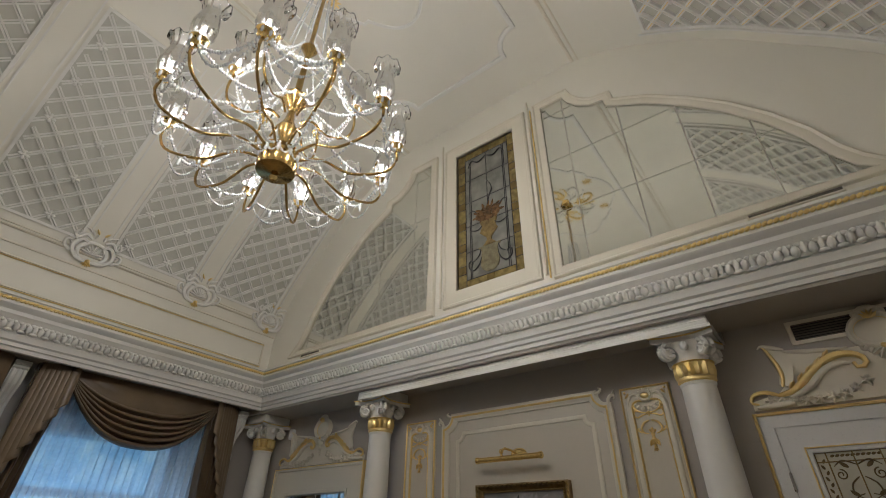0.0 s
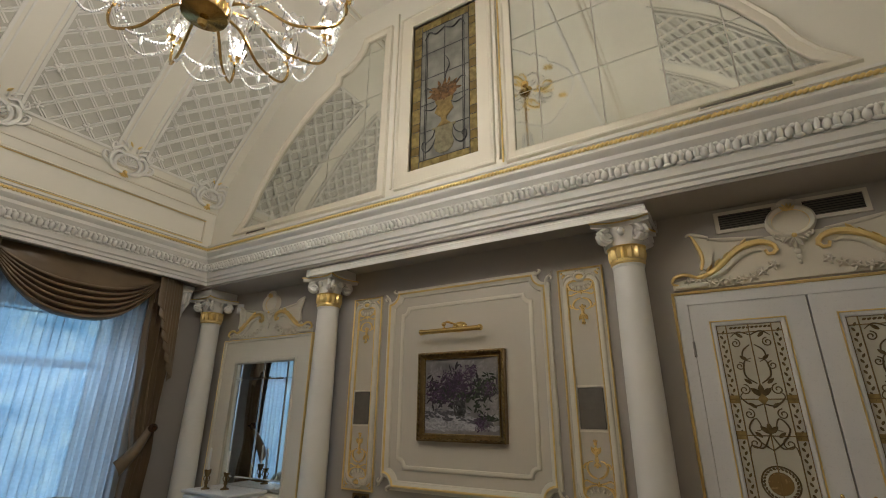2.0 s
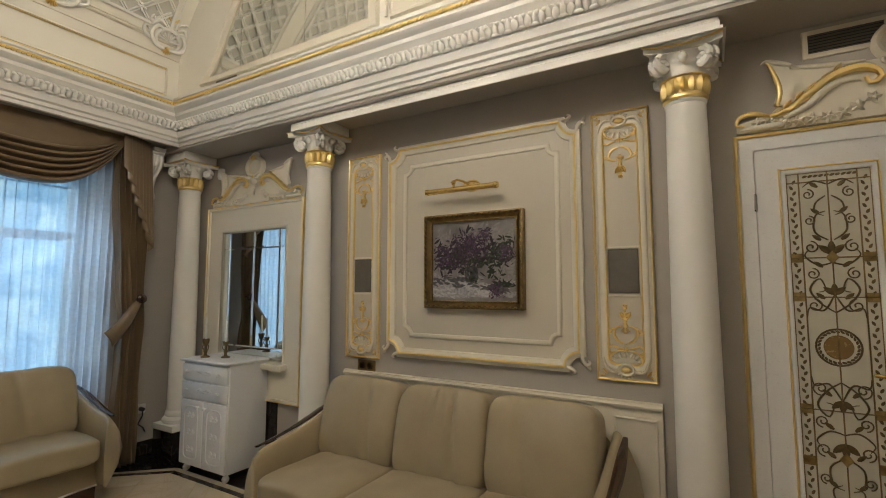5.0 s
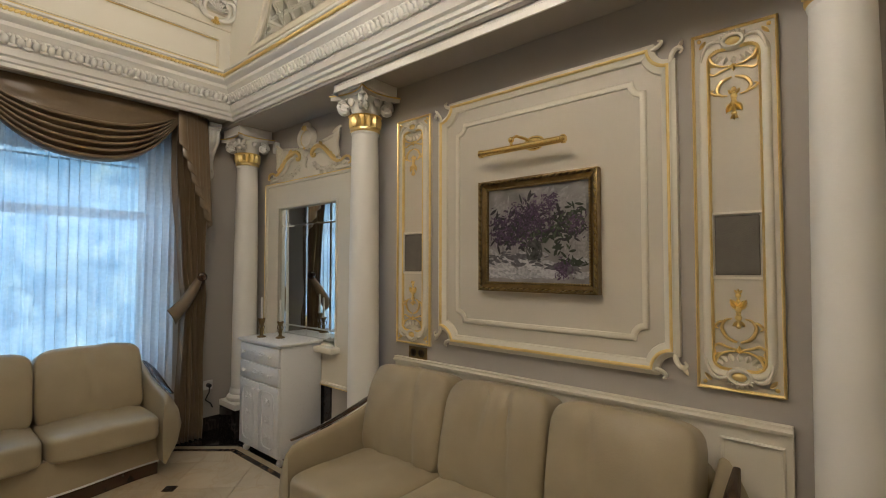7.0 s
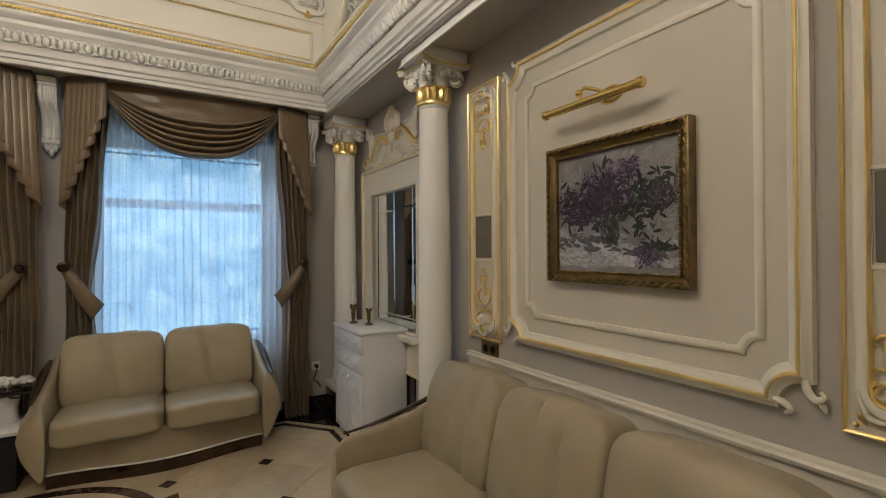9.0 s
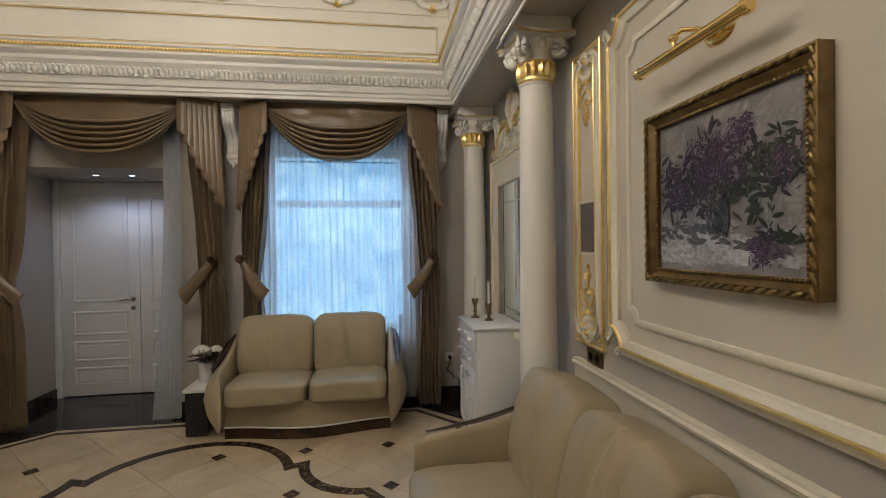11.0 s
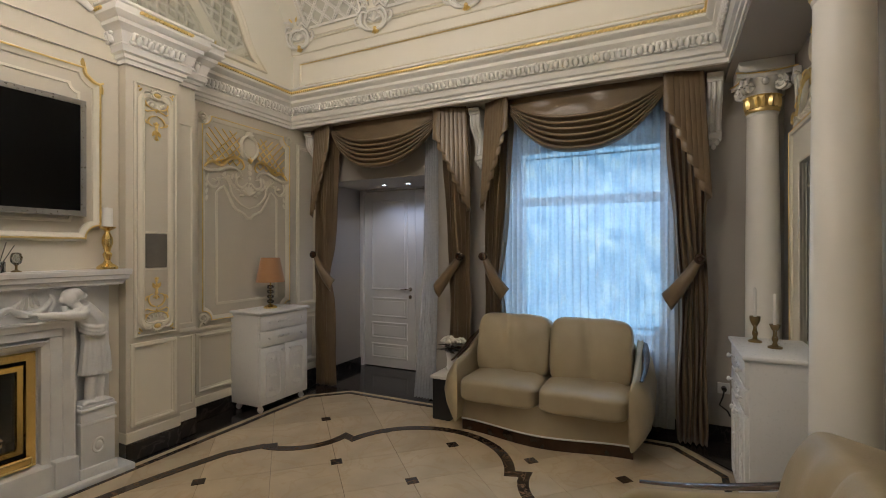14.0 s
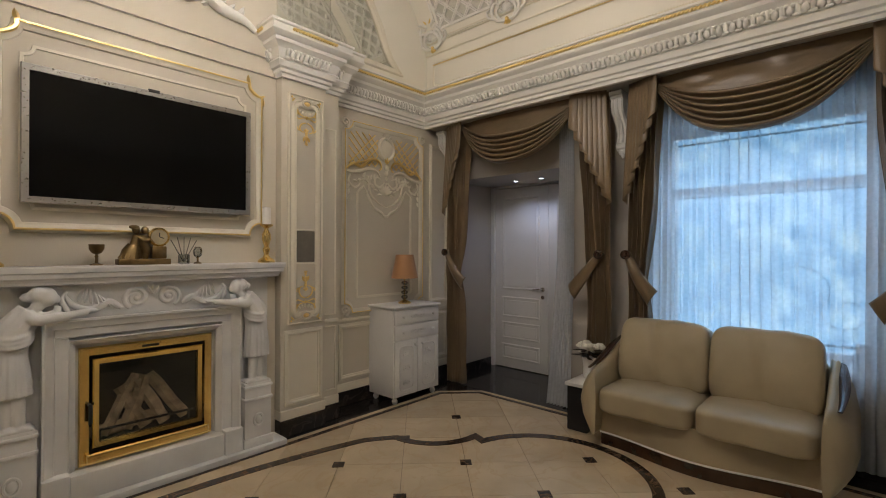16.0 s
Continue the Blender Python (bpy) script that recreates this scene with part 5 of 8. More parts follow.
dabs("undergrowth_paint", 240, (0.032, 0.028, 0.034), [(-0.17, 0.36, 0.11, 0.08), (-0.08, 0.40, 0.10, 0.08), (-0.03, 0.33, 0.14, 0.09), (0.08, 0.35, 0.12, 0.10), (0.18, 0.35, 0.08, 0.08), (-0.16, 0.29, 0.11, 0.06)], 0.05, 4.6)
dabs("leaf_paint", 130, (0.026, 0.040, 0.022), [(0.10, 0.34, 0.14, 0.10), (0.18, 0.31, 0.10, 0.10), (0.22, 0.40, 0.06, 0.06), (0.06, 0.27, 0.12, 0.06), (-0.06, 0.29, 0.12, 0.06), (-0.14, 0.33, 0.10, 0.08), (0.22, 0.150, 0.06, 0.03), (0.13, 0.22, 0.06, 0.05)], 0.040, 5)
dabs("green_paint", 60, (0.07, 0.10, 0.055), [(0.12, 0.33, 0.12, 0.10), (0.20, 0.37, 0.08, 0.07), (0.0, 0.29, 0.12, 0.06)], 0.034, 6)
LILAC = [(-0.19, 0.36, 0.09, 0.07), (-0.09, 0.42, 0.07, 0.07), (-0.18, 0.29, 0.10, 0.05), (-0.04, 0.33, 0.09, 0.07), (0.04, 0.37, 0.08, 0.06), (0.08, 0.46, 0.05, 0.05), (0.22, 0.35, 0.06, 0.06), (0.155, 0.12, 0.04, 0.045), (0.0, 0.43, 0.05, 0.06)]
dabs("dark_lilac_paint", 720, (0.075, 0.037, 0.085), LILAC, 0.021, 7)
dabs("lilac_paint", 420, (0.145, 0.09, 0.165), LILAC, 0.014, 8)
dabs("pale_lilac_paint", 90, (0.30, 0.22, 0.32), LILAC, 0.008, 9)
b = B()
plate(b, [(-0.005 + x * 0.8, 0.165 + y) for x, y in ((-0.045, 0.0), (0.045, 0.0), (0.058, 0.03), (0.055, 0.07), (0.046, 0.10), (-0.046, 0.10), (-0.055, 0.07), (-0.058, 0.03))], 0.0185, 0.0192)
part("painted_vase", b, mat("paint_vase", (0.10, 0.10, 0.095), 0.3, var=0.5, scale=40, bump=0.3), P, "dark painted glass vase", smooth=None)
dabs("vase_glints", 18, (0.42, 0.42, 0.42), [(-0.03, 0.22, 0.02, 0.05), (0.025, 0.20, 0.02, 0.05)], 0.013, 11, ang=80)

# picture light
K = thing("picture_light", SOFA_WALL(3.20, 2.07), "polished brass picture light above the painting", "wall lamp")
b = lathe(B(), [(0.0, -0.258), (0.016, -0.256), (0.022, -0.25), (0.022, -0.235), (0.018, -0.23), (0.018, 0.23), (0.022, 0.235), (0.022, 0.25), (0.016, 0.256), (0.0, 0.258)], 18, Matrix.Translation((0, 0, 0.105)) @ Matrix.Rotation(radians(90), 4, "Y"))
part("shade", b, M_BRASS, K)
b = lathe(B(), [(0.0, 0.03), (0.02, 0.03), (0.04, 0.022), (0.05, 0.008), (0.05, 0.0)], 20, Matrix.Translation((0.03, 0.035, 0)) @ Matrix.Diagonal((1.25, 0.8, 1, 1)))
part("wall_plate", b, M_BRASS, K)
b = B()
tube(b, [(0.03, 0.035, 0.025), (0.0, 0.055, 0.06), (-0.03, 0.065, 0.09), (-0.05, 0.05, 0.105), (-0.05, 0.015, 0.105)], 0.008, 8)
ball(b, (-0.05, 0.045, 0.106), 0.016)
part("arm", b, M_BRASS, K, smooth=60)

# low wainscot behind the sofa
b = B()
box(b, 2.20, 4.30, 3.325, 3.352, 0.0, 0.835, 0.003, 1)
sweep(b, [(2.20, 3.325), (4.30, 3.325)], [(0, 0.835), (0.014, 0.835), (0.018, 0.848), (0.008, 0.856), (0.008, 0.866), (-0.026, 0.866), (-0.026, 0.835)], closed=False, flip=1)
struct("trim_wainscot", b, M_CREAM, "low cream wainscot ledge behind the sofa", "wainscot", smooth=30)
b = B()
sweep(b, rect(-0.10, 0.10, 0.10, 0.78), BEADP)
o = part("trim_wainscot_panel", b, M_CREAM, None, smooth=40, m=pose(4.17, 3.325, 0, 90))
tagged(o, "raised panel moulding on the wainscot", "moulding", kind="structure")
S = thing("wall_socket", SOFA_WALL(2.388, 0.902), "double wall socket with a bronze plate", "socket")
part("plate", bx(-0.078, 0.078, -0.038, 0.038, 0, 0.010, 0.003), M_BRONZE, S)
for x in (-0.034, 0.034):
    part("outlet", lathe(B(), [(0.022, 0.010), (0.024, 0.012), (0.022, 0.013), (0.018, 0.006), (0.0, 0.006)], 16, Matrix.Translation((x, 0, 0))), M_BLKP, S, "black outlet")
S = thing("wall_socket", WIN_WALL(2.98, 0.40), "white wall socket with a plugged black cable", "socket")
part("plate", bx(-0.04, 0.04, -0.04, 0.04, 0, 0.010, 0.003), M_PLASTIC, S)
part("plug", lathe(B(), [(0.0, 0.05), (0.016, 0.05), (0.019, 0.010)], 12), M_BLKP, S)
part("cable", tube(B(), [(0, 0, 0.045), (-0.01, -0.05, 0.06), (-0.03, -0.12, 0.03), (0.02, -0.16, 0.02), (0.04, -0.20, 0.015)], 0.006, 6), M_BLKP, S)

# ---------- mirror bay ----------
Mr = thing("wall_mirror", SOFA_WALL(1.12, 0.0), "tall wall mirror divided into panes above a cabinet", "mirror")
b = B()
for x0, x1, z0, z1 in ((-0.60, -0.40, 0.55, 2.17), (0.42, 0.62, 0.55, 2.17), (-0.40, 0.42, 1.95, 2.17), (-0.40, 0.42, 0.55, 0.86)):
    box(b, x0, x1, z0, z1, 0.0, 0.022)
part("surround", b, M_CREAM, Mr)
b = B()
sweep(b, rect(-0.60, 0.62, 0.55, 2.17), [(-0.02, 0.022), (-0.016, 0.034), (0.0, 0.038), (0.006, 0.03), (0.006, 0.0)])
part("outer_moulding", b, M_CREAM, Mr, smooth=40)
b = B()
sweep(b, rect(-0.60, 0.62, 0.55, 2.17), [(0.0, 0.036), (0.004, 0.042), (0.010, 0.036), (0.010, 0.0), (0.006, 0.0)])
part("gilt_edge", b, M_GOLD, Mr, "gilded outer edge")
b = B()
sweep(b, rect(-0.40, 0.42, 0.86, 1.95), [(0.0, 0.012), (0.0, 0.026), (0.008, 0.032), (0.022, 0.034), (0.026, 0.022)])
part("inner_moulding", b, M_CREAM, Mr, smooth=40)
xsb, zsb = [-0.40, -0.30, 0.02, 0.34, 0.42], [0.86, 0.95, 1.80, 1.95]
for i in range(4):
    for j in range(3):
        x0, x1, z0, z1 = xsb[i] + 0.001, xsb[i + 1] - 0.001, zsb[j] + 0.001, zsb[j + 1] - 0.001
        b = B()
        e = 0.012
        lo = [b.verts.new((x, y, 0.006)) for x, y in rect(x0, x1, z0, z1)]
        hi = [b.verts.new((x, y, 0.009)) for x, y in rect(x0 + e, x1 - e, z0 + e, z1 - e)]
        b.faces.new(hi)
        for k in range(4):
            b.faces.new((lo[k], lo[(k + 1) % 4], hi[(k + 1) % 4], hi[k]))
        part("pane", b, M_MIRROR, Mr, smooth=None)
part("shelf", bx(-0.46, 0.48, 0.80, 0.845, 0.0, 0.10, 0.008), M_CREAM, Mr, "narrow cream shelf")
part("lower_panel", bx(-0.34, 0.36, 0.10, 0.76, 0.0, 0.012), M_BLACK, Mr, "dark lower panel")


def overdoor(m, s, label, name):
    """Carved rococo crest: central cartouche between rising S-scrolls with garlands."""
    t = thing(name, m, label, "plaster ornament")
    c, g, f = B(), B(), B()
    plate(f, [(x * s, y) for x, y in ((-0.60, 0.0), (0.60, 0.0), (0.60, 0.045), (0.47, 0.075), (0.42, 0.12), (0.40, 0.29), (0.26, 0.262), (0.12, 0.25), (-0.12, 0.25), (-0.26, 0.262), (-0.40, 0.29), (-0.42, 0.12), (-0.47, 0.075), (-0.60, 0.045))], 0.0, 0.014)
    part("back_plate", f, M_CREAM, t, smooth=None)
    for q in (-1, 1):
        # gilded S-arm over a cream one, ending in a volute by the cartouche
        swirl(g, [(q * 0.47 * s, 0.060), (q * 0.40 * s, 0.080), (q * 0.32 * s, 0.145), (q * 0.24 * s, 0.205), (q * 0.16 * s, 0.222), (q * 0.10 * s, 0.198), (q * 0.09 * s, 0.155), (q * 0.125 * s, 0.145), (q * 0.135 * s, 0.172)], 0.021, 0.030)
        swirl(c, [(q * 0.42 * s, 0.048), (q * 0.34 * s, 0.085), (q * 0.26 * s, 0.158), (q * 0.19 * s, 0.180), (q * 0.15 * s, 0.170)], 0.020, 0.022)
        for k in range(5):
            leaf(g, q * (0.42 - 0.045 * k) * s, 0.085 + 0.032 * k, 90 + q * 38, 0.05, 0.024, 0.022, 0.030)
        # flared wing
        plate(c, [(q * x * s, y) for x, y in ((0.405, 0.09), (0.455, 0.115), (0.430, 0.20), (0.465, 0.315), (0.395, 0.290), (0.372, 0.20))][::q], 0.014, 0.034)
        swirl(g if s > 1 else c, [(q * 0.445 * s, 0.10), (q * 0.432 * s, 0.15), (q * 0.436 * s, 0.21), (q * 0.462 * s, 0.30), (q * 0.478 * s, 0.322)], 0.012, 0.034)
        swirl(c, [(q * 0.385 * s, 0.288), (q * 0.43 * s, 0.308), (q * 0.475 * s, 0.325), (q * 0.495 * s, 0.312)], 0.013, 0.034)
        swirl(c, [(q * 0.39 * s, 0.285), (q * 0.26 * s, 0.262), (q * 0.13 * s, 0.252)], 0.013, 0.014)
        # end curl and leafy garland on the base
        swirl(g, [(q * 0.46 * s, 0.055), (q * 0.53 * s, 0.085), (q * 0.585 * s, 0.075), (q * 0.60 * s, 0.040), (q * 0.570 * s, 0.028)], 0.012, 0.026)
        swirl(c, [(q * 0.40 * s, 0.020), (q * 0.50 * s, 0.016), (q * 0.585 * s, 0.014)], 0.018, 0.018)
        for k in range(9):
            x = q * (0.115 + 0.05 * k) * s
            y = 0.080 - 0.052 * math.sin(math.pi * min(1.0, k / 7)) - 0.005 * k
            y = max(y, 0.022)
            for a in (10, 70, 130, 200, 290):
                leaf(c, x, y, a + 21 * k, 0.030, 0.019, 0.018, 0.016)
            ball(c, (x, y, 0.026), 0.012, seg=6, rings=4)
    ry = 0.082
    pts = [(0.098 * s ** 0.5 * math.cos(radians(a)), 0.315 + ry * math.sin(radians(a))) for a in range(0, 360, 15)]
    plate(c, pts, 0.0, 0.020)
    sweep(c, pts, [(-0.016, 0.018), (-0.010, 0.042), (0.004, 0.047), (0.014, 0.036), (0.016, 0.0)])
    sweep(g, [(x * 0.86, 0.315 + (y - 0.315) * 0.84) for x, y in pts], [(-0.003, 0.018), (-0.001, 0.026), (0.003, 0.026), (0.005, 0.018)])
    ball(c, (0, 0.418, 0.020), 0.040, 1.25, 0.75, 0.7, 12, 8)
    for a in (35, 62, 90, 118, 145):
        leaf(g, 0, 0.372, a, 0.046, 0.020, 0.020, 0.040)
    for q in (-1, 1):
        curl(c, q * 0.052, 0.400, q, 0.020, 0.03, 0.008)
        curl(c, q * 0.070, 0.232, q, 0.024, 0.028, 0.009)
    for a in (-150, -120, -90, -60, -30):
        leaf(c, 0, 0.225, a, 0.085 if a == -90 else 0.062, 0.030, 0.026, 0.022)
    for k, r in enumerate((0.018, 0.014, 0.010)):
        ball(c, (0, 0.140 - 0.030 * k, 0.026), r, 0.9, 1.2, 0.8)
    ball(g, (0, 0.228, 0.040), 0.014)
    part("scrollwork", c, M_CREAM, t, "carved cream scrolls and garlands", smooth=60)
    part("gilding", g, M_GOLD, t, "gilded leaf scrolls", smooth=60)
    return t


overdoor(SOFA_WALL(1.13, 2.19), 0.98, "carved cream crest with gilded scrolls above the mirror", "mirror_crest")

# ---------- double door ----------
D = thing("door_2", SOFA_WALL(5.285, 0), "closed white double door with ornamented glass panels", "door", kind="structure")
b = B()
sweep(b, [(0.615, 0), (0.615, 2.165), (-0.615, 2.165), (-0.615, 0)], [(-0.065, 0.0), (-0.065, 0.030), (-0.05, 0.034), (-0.01, 0.034), (0.0, 0.026), (0.0, 0.0)], closed=False)
part("door_frame", b, M_LACQ, D)
b = B()
sweep(b, [(0.615, 0), (0.615, 2.165), (-0.615, 2.165), (-0.615, 0)], [(-0.004, 0.030), (-0.002, 0.042), (0.006, 0.044), (0.012, 0.036), (0.012, 0.0), (0.002, 0.0)], closed=False)
part("gilt_edge", b, M_GOLD, D, "gilded outer edge of the frame")
M_FROST = mat("frosted_glass", (0.62, 0.59, 0.49), 0.12, var=0.06, scale=8, bump=0.1, bscale=90, spec=0.7)
M_ETCH = mat("etched_bronze", (0.17, 0.12, 0.05), 0.35, 0.5, var=0.2, scale=40, bump=0.2)
for sx in (-1, 1):
    b = B()
    x0, x1 = (sx * 0.004, sx * 0.548)
    xa, xb = min(x0, x1), max(x0, x1)
    g0, g1, gz0, gz1 = xa + 0.105 if sx < 0 else xa + 0.115, xb - 0.115 if sx < 0 else xb - 0.105, 0.42, 1.985
    box(b, xa, g0, 0.012, 2.10, 0.0, 0.022)
    box(b, g1, xb, 0.012, 2.10, 0.0, 0.022)
    box(b, g0, g1, 0.012, gz0, 0.0, 0.022)
    box(b, g0, g1, gz1, 2.10, 0.0, 0.022)
    lf = part("leaf", b, M_LACQ, D)
    b = B()
    sweep(b, rect(g0, g1, gz0, gz1), [(-0.014, 0.008), (-0.012, 0.022), (-0.004, 0.028), (0.004, 0.030), (0.008, 0.022)])
    part("glazing_bead", b, M_LACQ, lf)
    b = B()
    sweep(b, rect(g0, g1, gz0, gz1), [(0.007, 0.020), (0.009, 0.030), (0.014, 0.030), (0.016, 0.020)])
    part("gilt_line", b, M_GOLD, lf, "gilded line round the glass", smooth=None)
    gl = part("glass", bx(g0, g1, gz0, gz1, 0.004, 0.010), M_FROST, lf, "pale obscured glass")
    cx = (g0 + g1) / 2
    hw = (g1 - g0) / 2 - 0.014
    gm = (gz0 + gz1) / 2 - 0.01
    b = B()
    for xx in (cx - hw, cx - hw + 0.045, cx + hw - 0.045, cx + hw):
        tube(b, [(xx, gz0 + 0.012, 0.011), (xx, gz1 - 0.012, 0.011)], 0.0032, 5)
    for zz in (gz0 + 0.012, gz0 + 0.055, gz0 + 0.50, gz0 + 0.99, gz1 - 0.40, gz1 - 0.055, gz1 - 0.012):
        tube(b, [(cx - hw, zz, 0.011), (cx + hw, zz, 0.011)], 0.003, 5)
    tube(b, [(cx, gz0 + 0.012, 0.011), (cx, gz1 - 0.012, 0.011)], 0.003, 5)
    part("lead_lines", b, M_BRONZE, gl, "dark lead lines", smooth=60)
    b = B()
    n = 58
    for k in range(n):
        zz = gz0 + 0.06 + (gz1 - gz0 - 0.12) * k / (n - 1)
        for xx in (cx - hw + 0.0225, cx + hw - 0.0225):
            leaf(b, xx, zz, 60 if k % 2 else 120, 0.022, 0.012, 0.003, 0.0105)
    for k in range(10):
        xx = cx - hw + 0.06 + (2 * hw - 0.12) * k / 9
        for zz in (gz0 + 0.033, gz1 - 0.033):
            leaf(b, xx, zz, 20, 0.02, 0.012, 0.003, 0.0105)
    part("leaf_border", b, M_ETCH, gl, "etched leaf border", smooth=60)
    b = B()
    zc = gz1 - 0.02
    for q in (-1, 1):
        for zb, d in ((gm + 0.13, 1), (gm - 0.13, -1)):
            swirl(b, [(cx, zb + d * 0.02), (cx + q * 0.05, zb + d * 0.06), (cx + q * 0.085, zb + d * 0.12), (cx + q * 0.05, zb + d * 0.17), (cx + q * 0.03, zb + d * 0.12), (cx + q * 0.055, zb + d * 0.11)], 0.0044, 0.0115)
            swirl(b, [(cx, zb + d * 0.10), (cx + q * 0.04, zb + d * 0.03), (cx + q * 0.09, zb + d * 0.04), (cx + q * 0.10, zb - d * 0.0)], 0.0040, 0.0115)
            swirl(b, [(cx, zb + d * 0.24), (cx + q * 0.05, zb + d * 0.23), (cx + q * 0.095, zb + d * 0.27), (cx + q * 0.08, zb + d * 0.30)], 0.0040, 0.0115)
            swirl(b, [(cx + q * 0.01, zb + d * 0.34), (cx + q * 0.055, zb + d * 0.38), (cx + q * 0.05, zb + d * 0.45), (cx + q * 0.015, zb + d * 0.47)], 0.0044, 0.0115)
            swirl(b, [(cx + q * 0.01, zb + d * 0.54), (cx + q * 0.045, zb + d * 0.51), (cx + q * 0.05, zb + d * 0.47), (cx + q * 0.02, zb + d * 0.45)], 0.0038, 0.0115)
            swirl(b, [(cx, zb + d * 0.59), (cx + q * 0.05, zb + d * 0.61), (cx + q * 0.09, zb + d * 0.585)], 0.0038, 0.0115)
            for a in (-50, 0, 50):
                leaf(b, cx, zb + d * 0.28, d * 90 + a, 0.06, 0.028, 0.004, 0.0105)
                leaf(b, cx, zb + d * 0.10, d * 90 + a, 0.05, 0.025, 0.004, 0.0105)
            for h, r in ((0.05, 0.030), (0.19, 0.026), (0.31, 0.028), (0.43, 0.022), (0.55, 0.024)):
                tube(b, [(p[0], p[1], 0.0115) for p in spiral(cx + q * 0.072, zb + d * h, r, 0.005, 90 * d, 90 * d + q * 500, 22)], 0.0031, 5)
                leaf(b, cx + q * 0.035, zb + d * (h + 0.03), 90 - q * 50, 0.04, 0.018, 0.004, 0.0105)
    part("etched_arabesque", b, M_ETCH, gl, "etched bronze arabesques", smooth=60)
    b = lathe(B(), [(0.0, 0.013), (0.050, 0.0125), (0.052, 0.010)], 28, Matrix.Translation((cx, gm, 0)))
    part("medallion", b, mat("amber_glass", (0.36, 0.24, 0.10), 0.25, 0.3, var=0.1, bump=0.1), gl, "amber glass medallion")
    b = B()
    sweep(b, [(cx + 0.078 * math.cos(radians(a)), gm + 0.078 * math.sin(radians(a))) for a in range(0, 360, 12)], [(-0.004, 0.010), (0, 0.0135), (0.004, 0.010)])
    for k in range(26):
        a = 2 * math.pi * k / 26
        leaf(b, cx + 0.064 * math.cos(a), gm + 0.064 * math.sin(a), math.degrees(a) + 70, 0.018, 0.010, 0.003, 0.0105)
    part("medallion_ring", b, M_ETCH, gl, smooth=60)
    b = B()
    for zz in (gz0 + 0.28, gz0 + 0.50, gz0 + 0.99, gz1 - 0.40):
        for xx in (cx - hw + 0.0225, cx + hw - 0.0225):
            box(b, xx - 0.020, xx + 0.020, zz - 0.02, zz + 0.02, 0.010, 0.013)
    for zz in (gz0 + 0.30, gz1 - 0.40):
        plate(b, [(cx - 0.024, zz), (cx, zz - 0.03), (cx + 0.024, zz), (cx, zz + 0.03)], 0.010, 0.0145)
    part("gilt_squares", b, M_OLDGOLD, gl, "small gilt glass squares", smooth=None)
    hx = xb - 0.055 if sx < 0 else xa + 0.055
    hd = part("handle_plate", bx(hx - 0.014, hx + 0.014, 0.955, 1.125, 0.022, 0.029, 0.004), M_BRASS, lf, "ornate brass handle plate")
    b = B()
    ball(b, (hx, 1.135, 0.027), 0.018, 1, 1, 0.4)
    ball(b, (hx, 0.940, 0.027), 0.013, 1, 1.6, 0.4)
    ball(b, (hx, 1.158, 0.027), 0.009, 1, 1.4, 0.5)
    part("finial", b, M_BRASS, hd, smooth=60)
    part("lever", tube(B(), [(hx, 1.09, 0.03), (hx, 1.09, 0.07), (hx + sx * 0.04, 1.092, 0.078), (hx + sx * 0.085, 1.088, 0.075), (hx + sx * 0.125, 1.092, 0.07)], lambda t: 0.010 - 0.002 * t, 8), M_BRASS, hd, smooth=60)
    for zz in (0.25, 1.85):
        part("hinge", lathe(B(), [(0.0, -0.05), (0.004, -0.045), (0.008, -0.038), (0.008, 0.038), (0.004, 0.045), (0.0, 0.05)], 10, Matrix.Translation((sx * 0.552, zz, 0.026)) @ Matrix.Rotation(radians(90), 4, "X")), M_SILVER, lf, "steel hinge")
overdoor(SOFA_WALL(5.30, 2.195), 1.04, "carved cream crest with gilded scrolls above the double door", "door_crest")
V = thing("air_vent", SOFA_WALL(5.30, 2.57), "slotted grey air vent in a cream frame", "vent")
b = B()
sweep(b, rect(-0.34, 0.34, -0.055, 0.055), [(-0.012, 0.0), (-0.010, 0.012), (0.010, 0.012), (0.012, 0.0)])
part("frame", b, M_CREAM, V)
part("backing", bx(-0.33, 0.33, -0.05, 0.05, 0.0005, 0.003), M_BLKP, V)
for k in range(7):
    part("slat", bx(-0.328, 0.328, -0.045 + 0.014 * k, -0.038 + 0.014 * k, 0.003, 0.010), M_GREY, V)

# ---------- fireplace wall ----------
BREAST = lambda x, z, off=0.0: pose(x, BR + off, z, 90, 0, 180)
speaker_panel(pose(2.122, -0.65, 0.835, 90, 0, 180), 0.30, 1.745, 0.59, "cream tall pilaster panel with gilded arabesques and speaker grille", False)
speaker_panel(pose(2 * FC - 2.122, -0.65, 0.835, 90, 0, 180), 0.30, 1.745, 0.59, "cream tall pilaster panel with gilded arabesques and speaker grille", False)
pn = thing("wainscot_panel", pose(2.13, -0.65, 0.21, 90, 0, 180), "cream raised panel at the foot of the pilaster", "wall panel")
b = B()
sweep(b, rect(-0.14, 0.14, 0.04, 0.56), MOULD)
part("moulding", b, M_CREAM, pn, smooth=40)
part("field", bx(-0.12, 0.12, 0.06, 0.54, 0.0, 0.006, 0.002, 1), M_CREAM, pn)
copy_thing(pn, pose(2 * FC - 2.13, -0.65, 0.21, 90, 0, 180))
sp = thing("pilaster_strip", pose(1.858, -0.71, 0.21, 90, 0, 180), "narrow cream panel beside the pilaster", "wall panel")
b = B()
sweep(b, rect(-0.055, 0.055, 0.04, 0.56), BEADP)
sweep(b, rect(-0.055, 0.055, 0.66, 2.18), BEADP)
part("moulding", b, M_CREAM, sp, smooth=40)
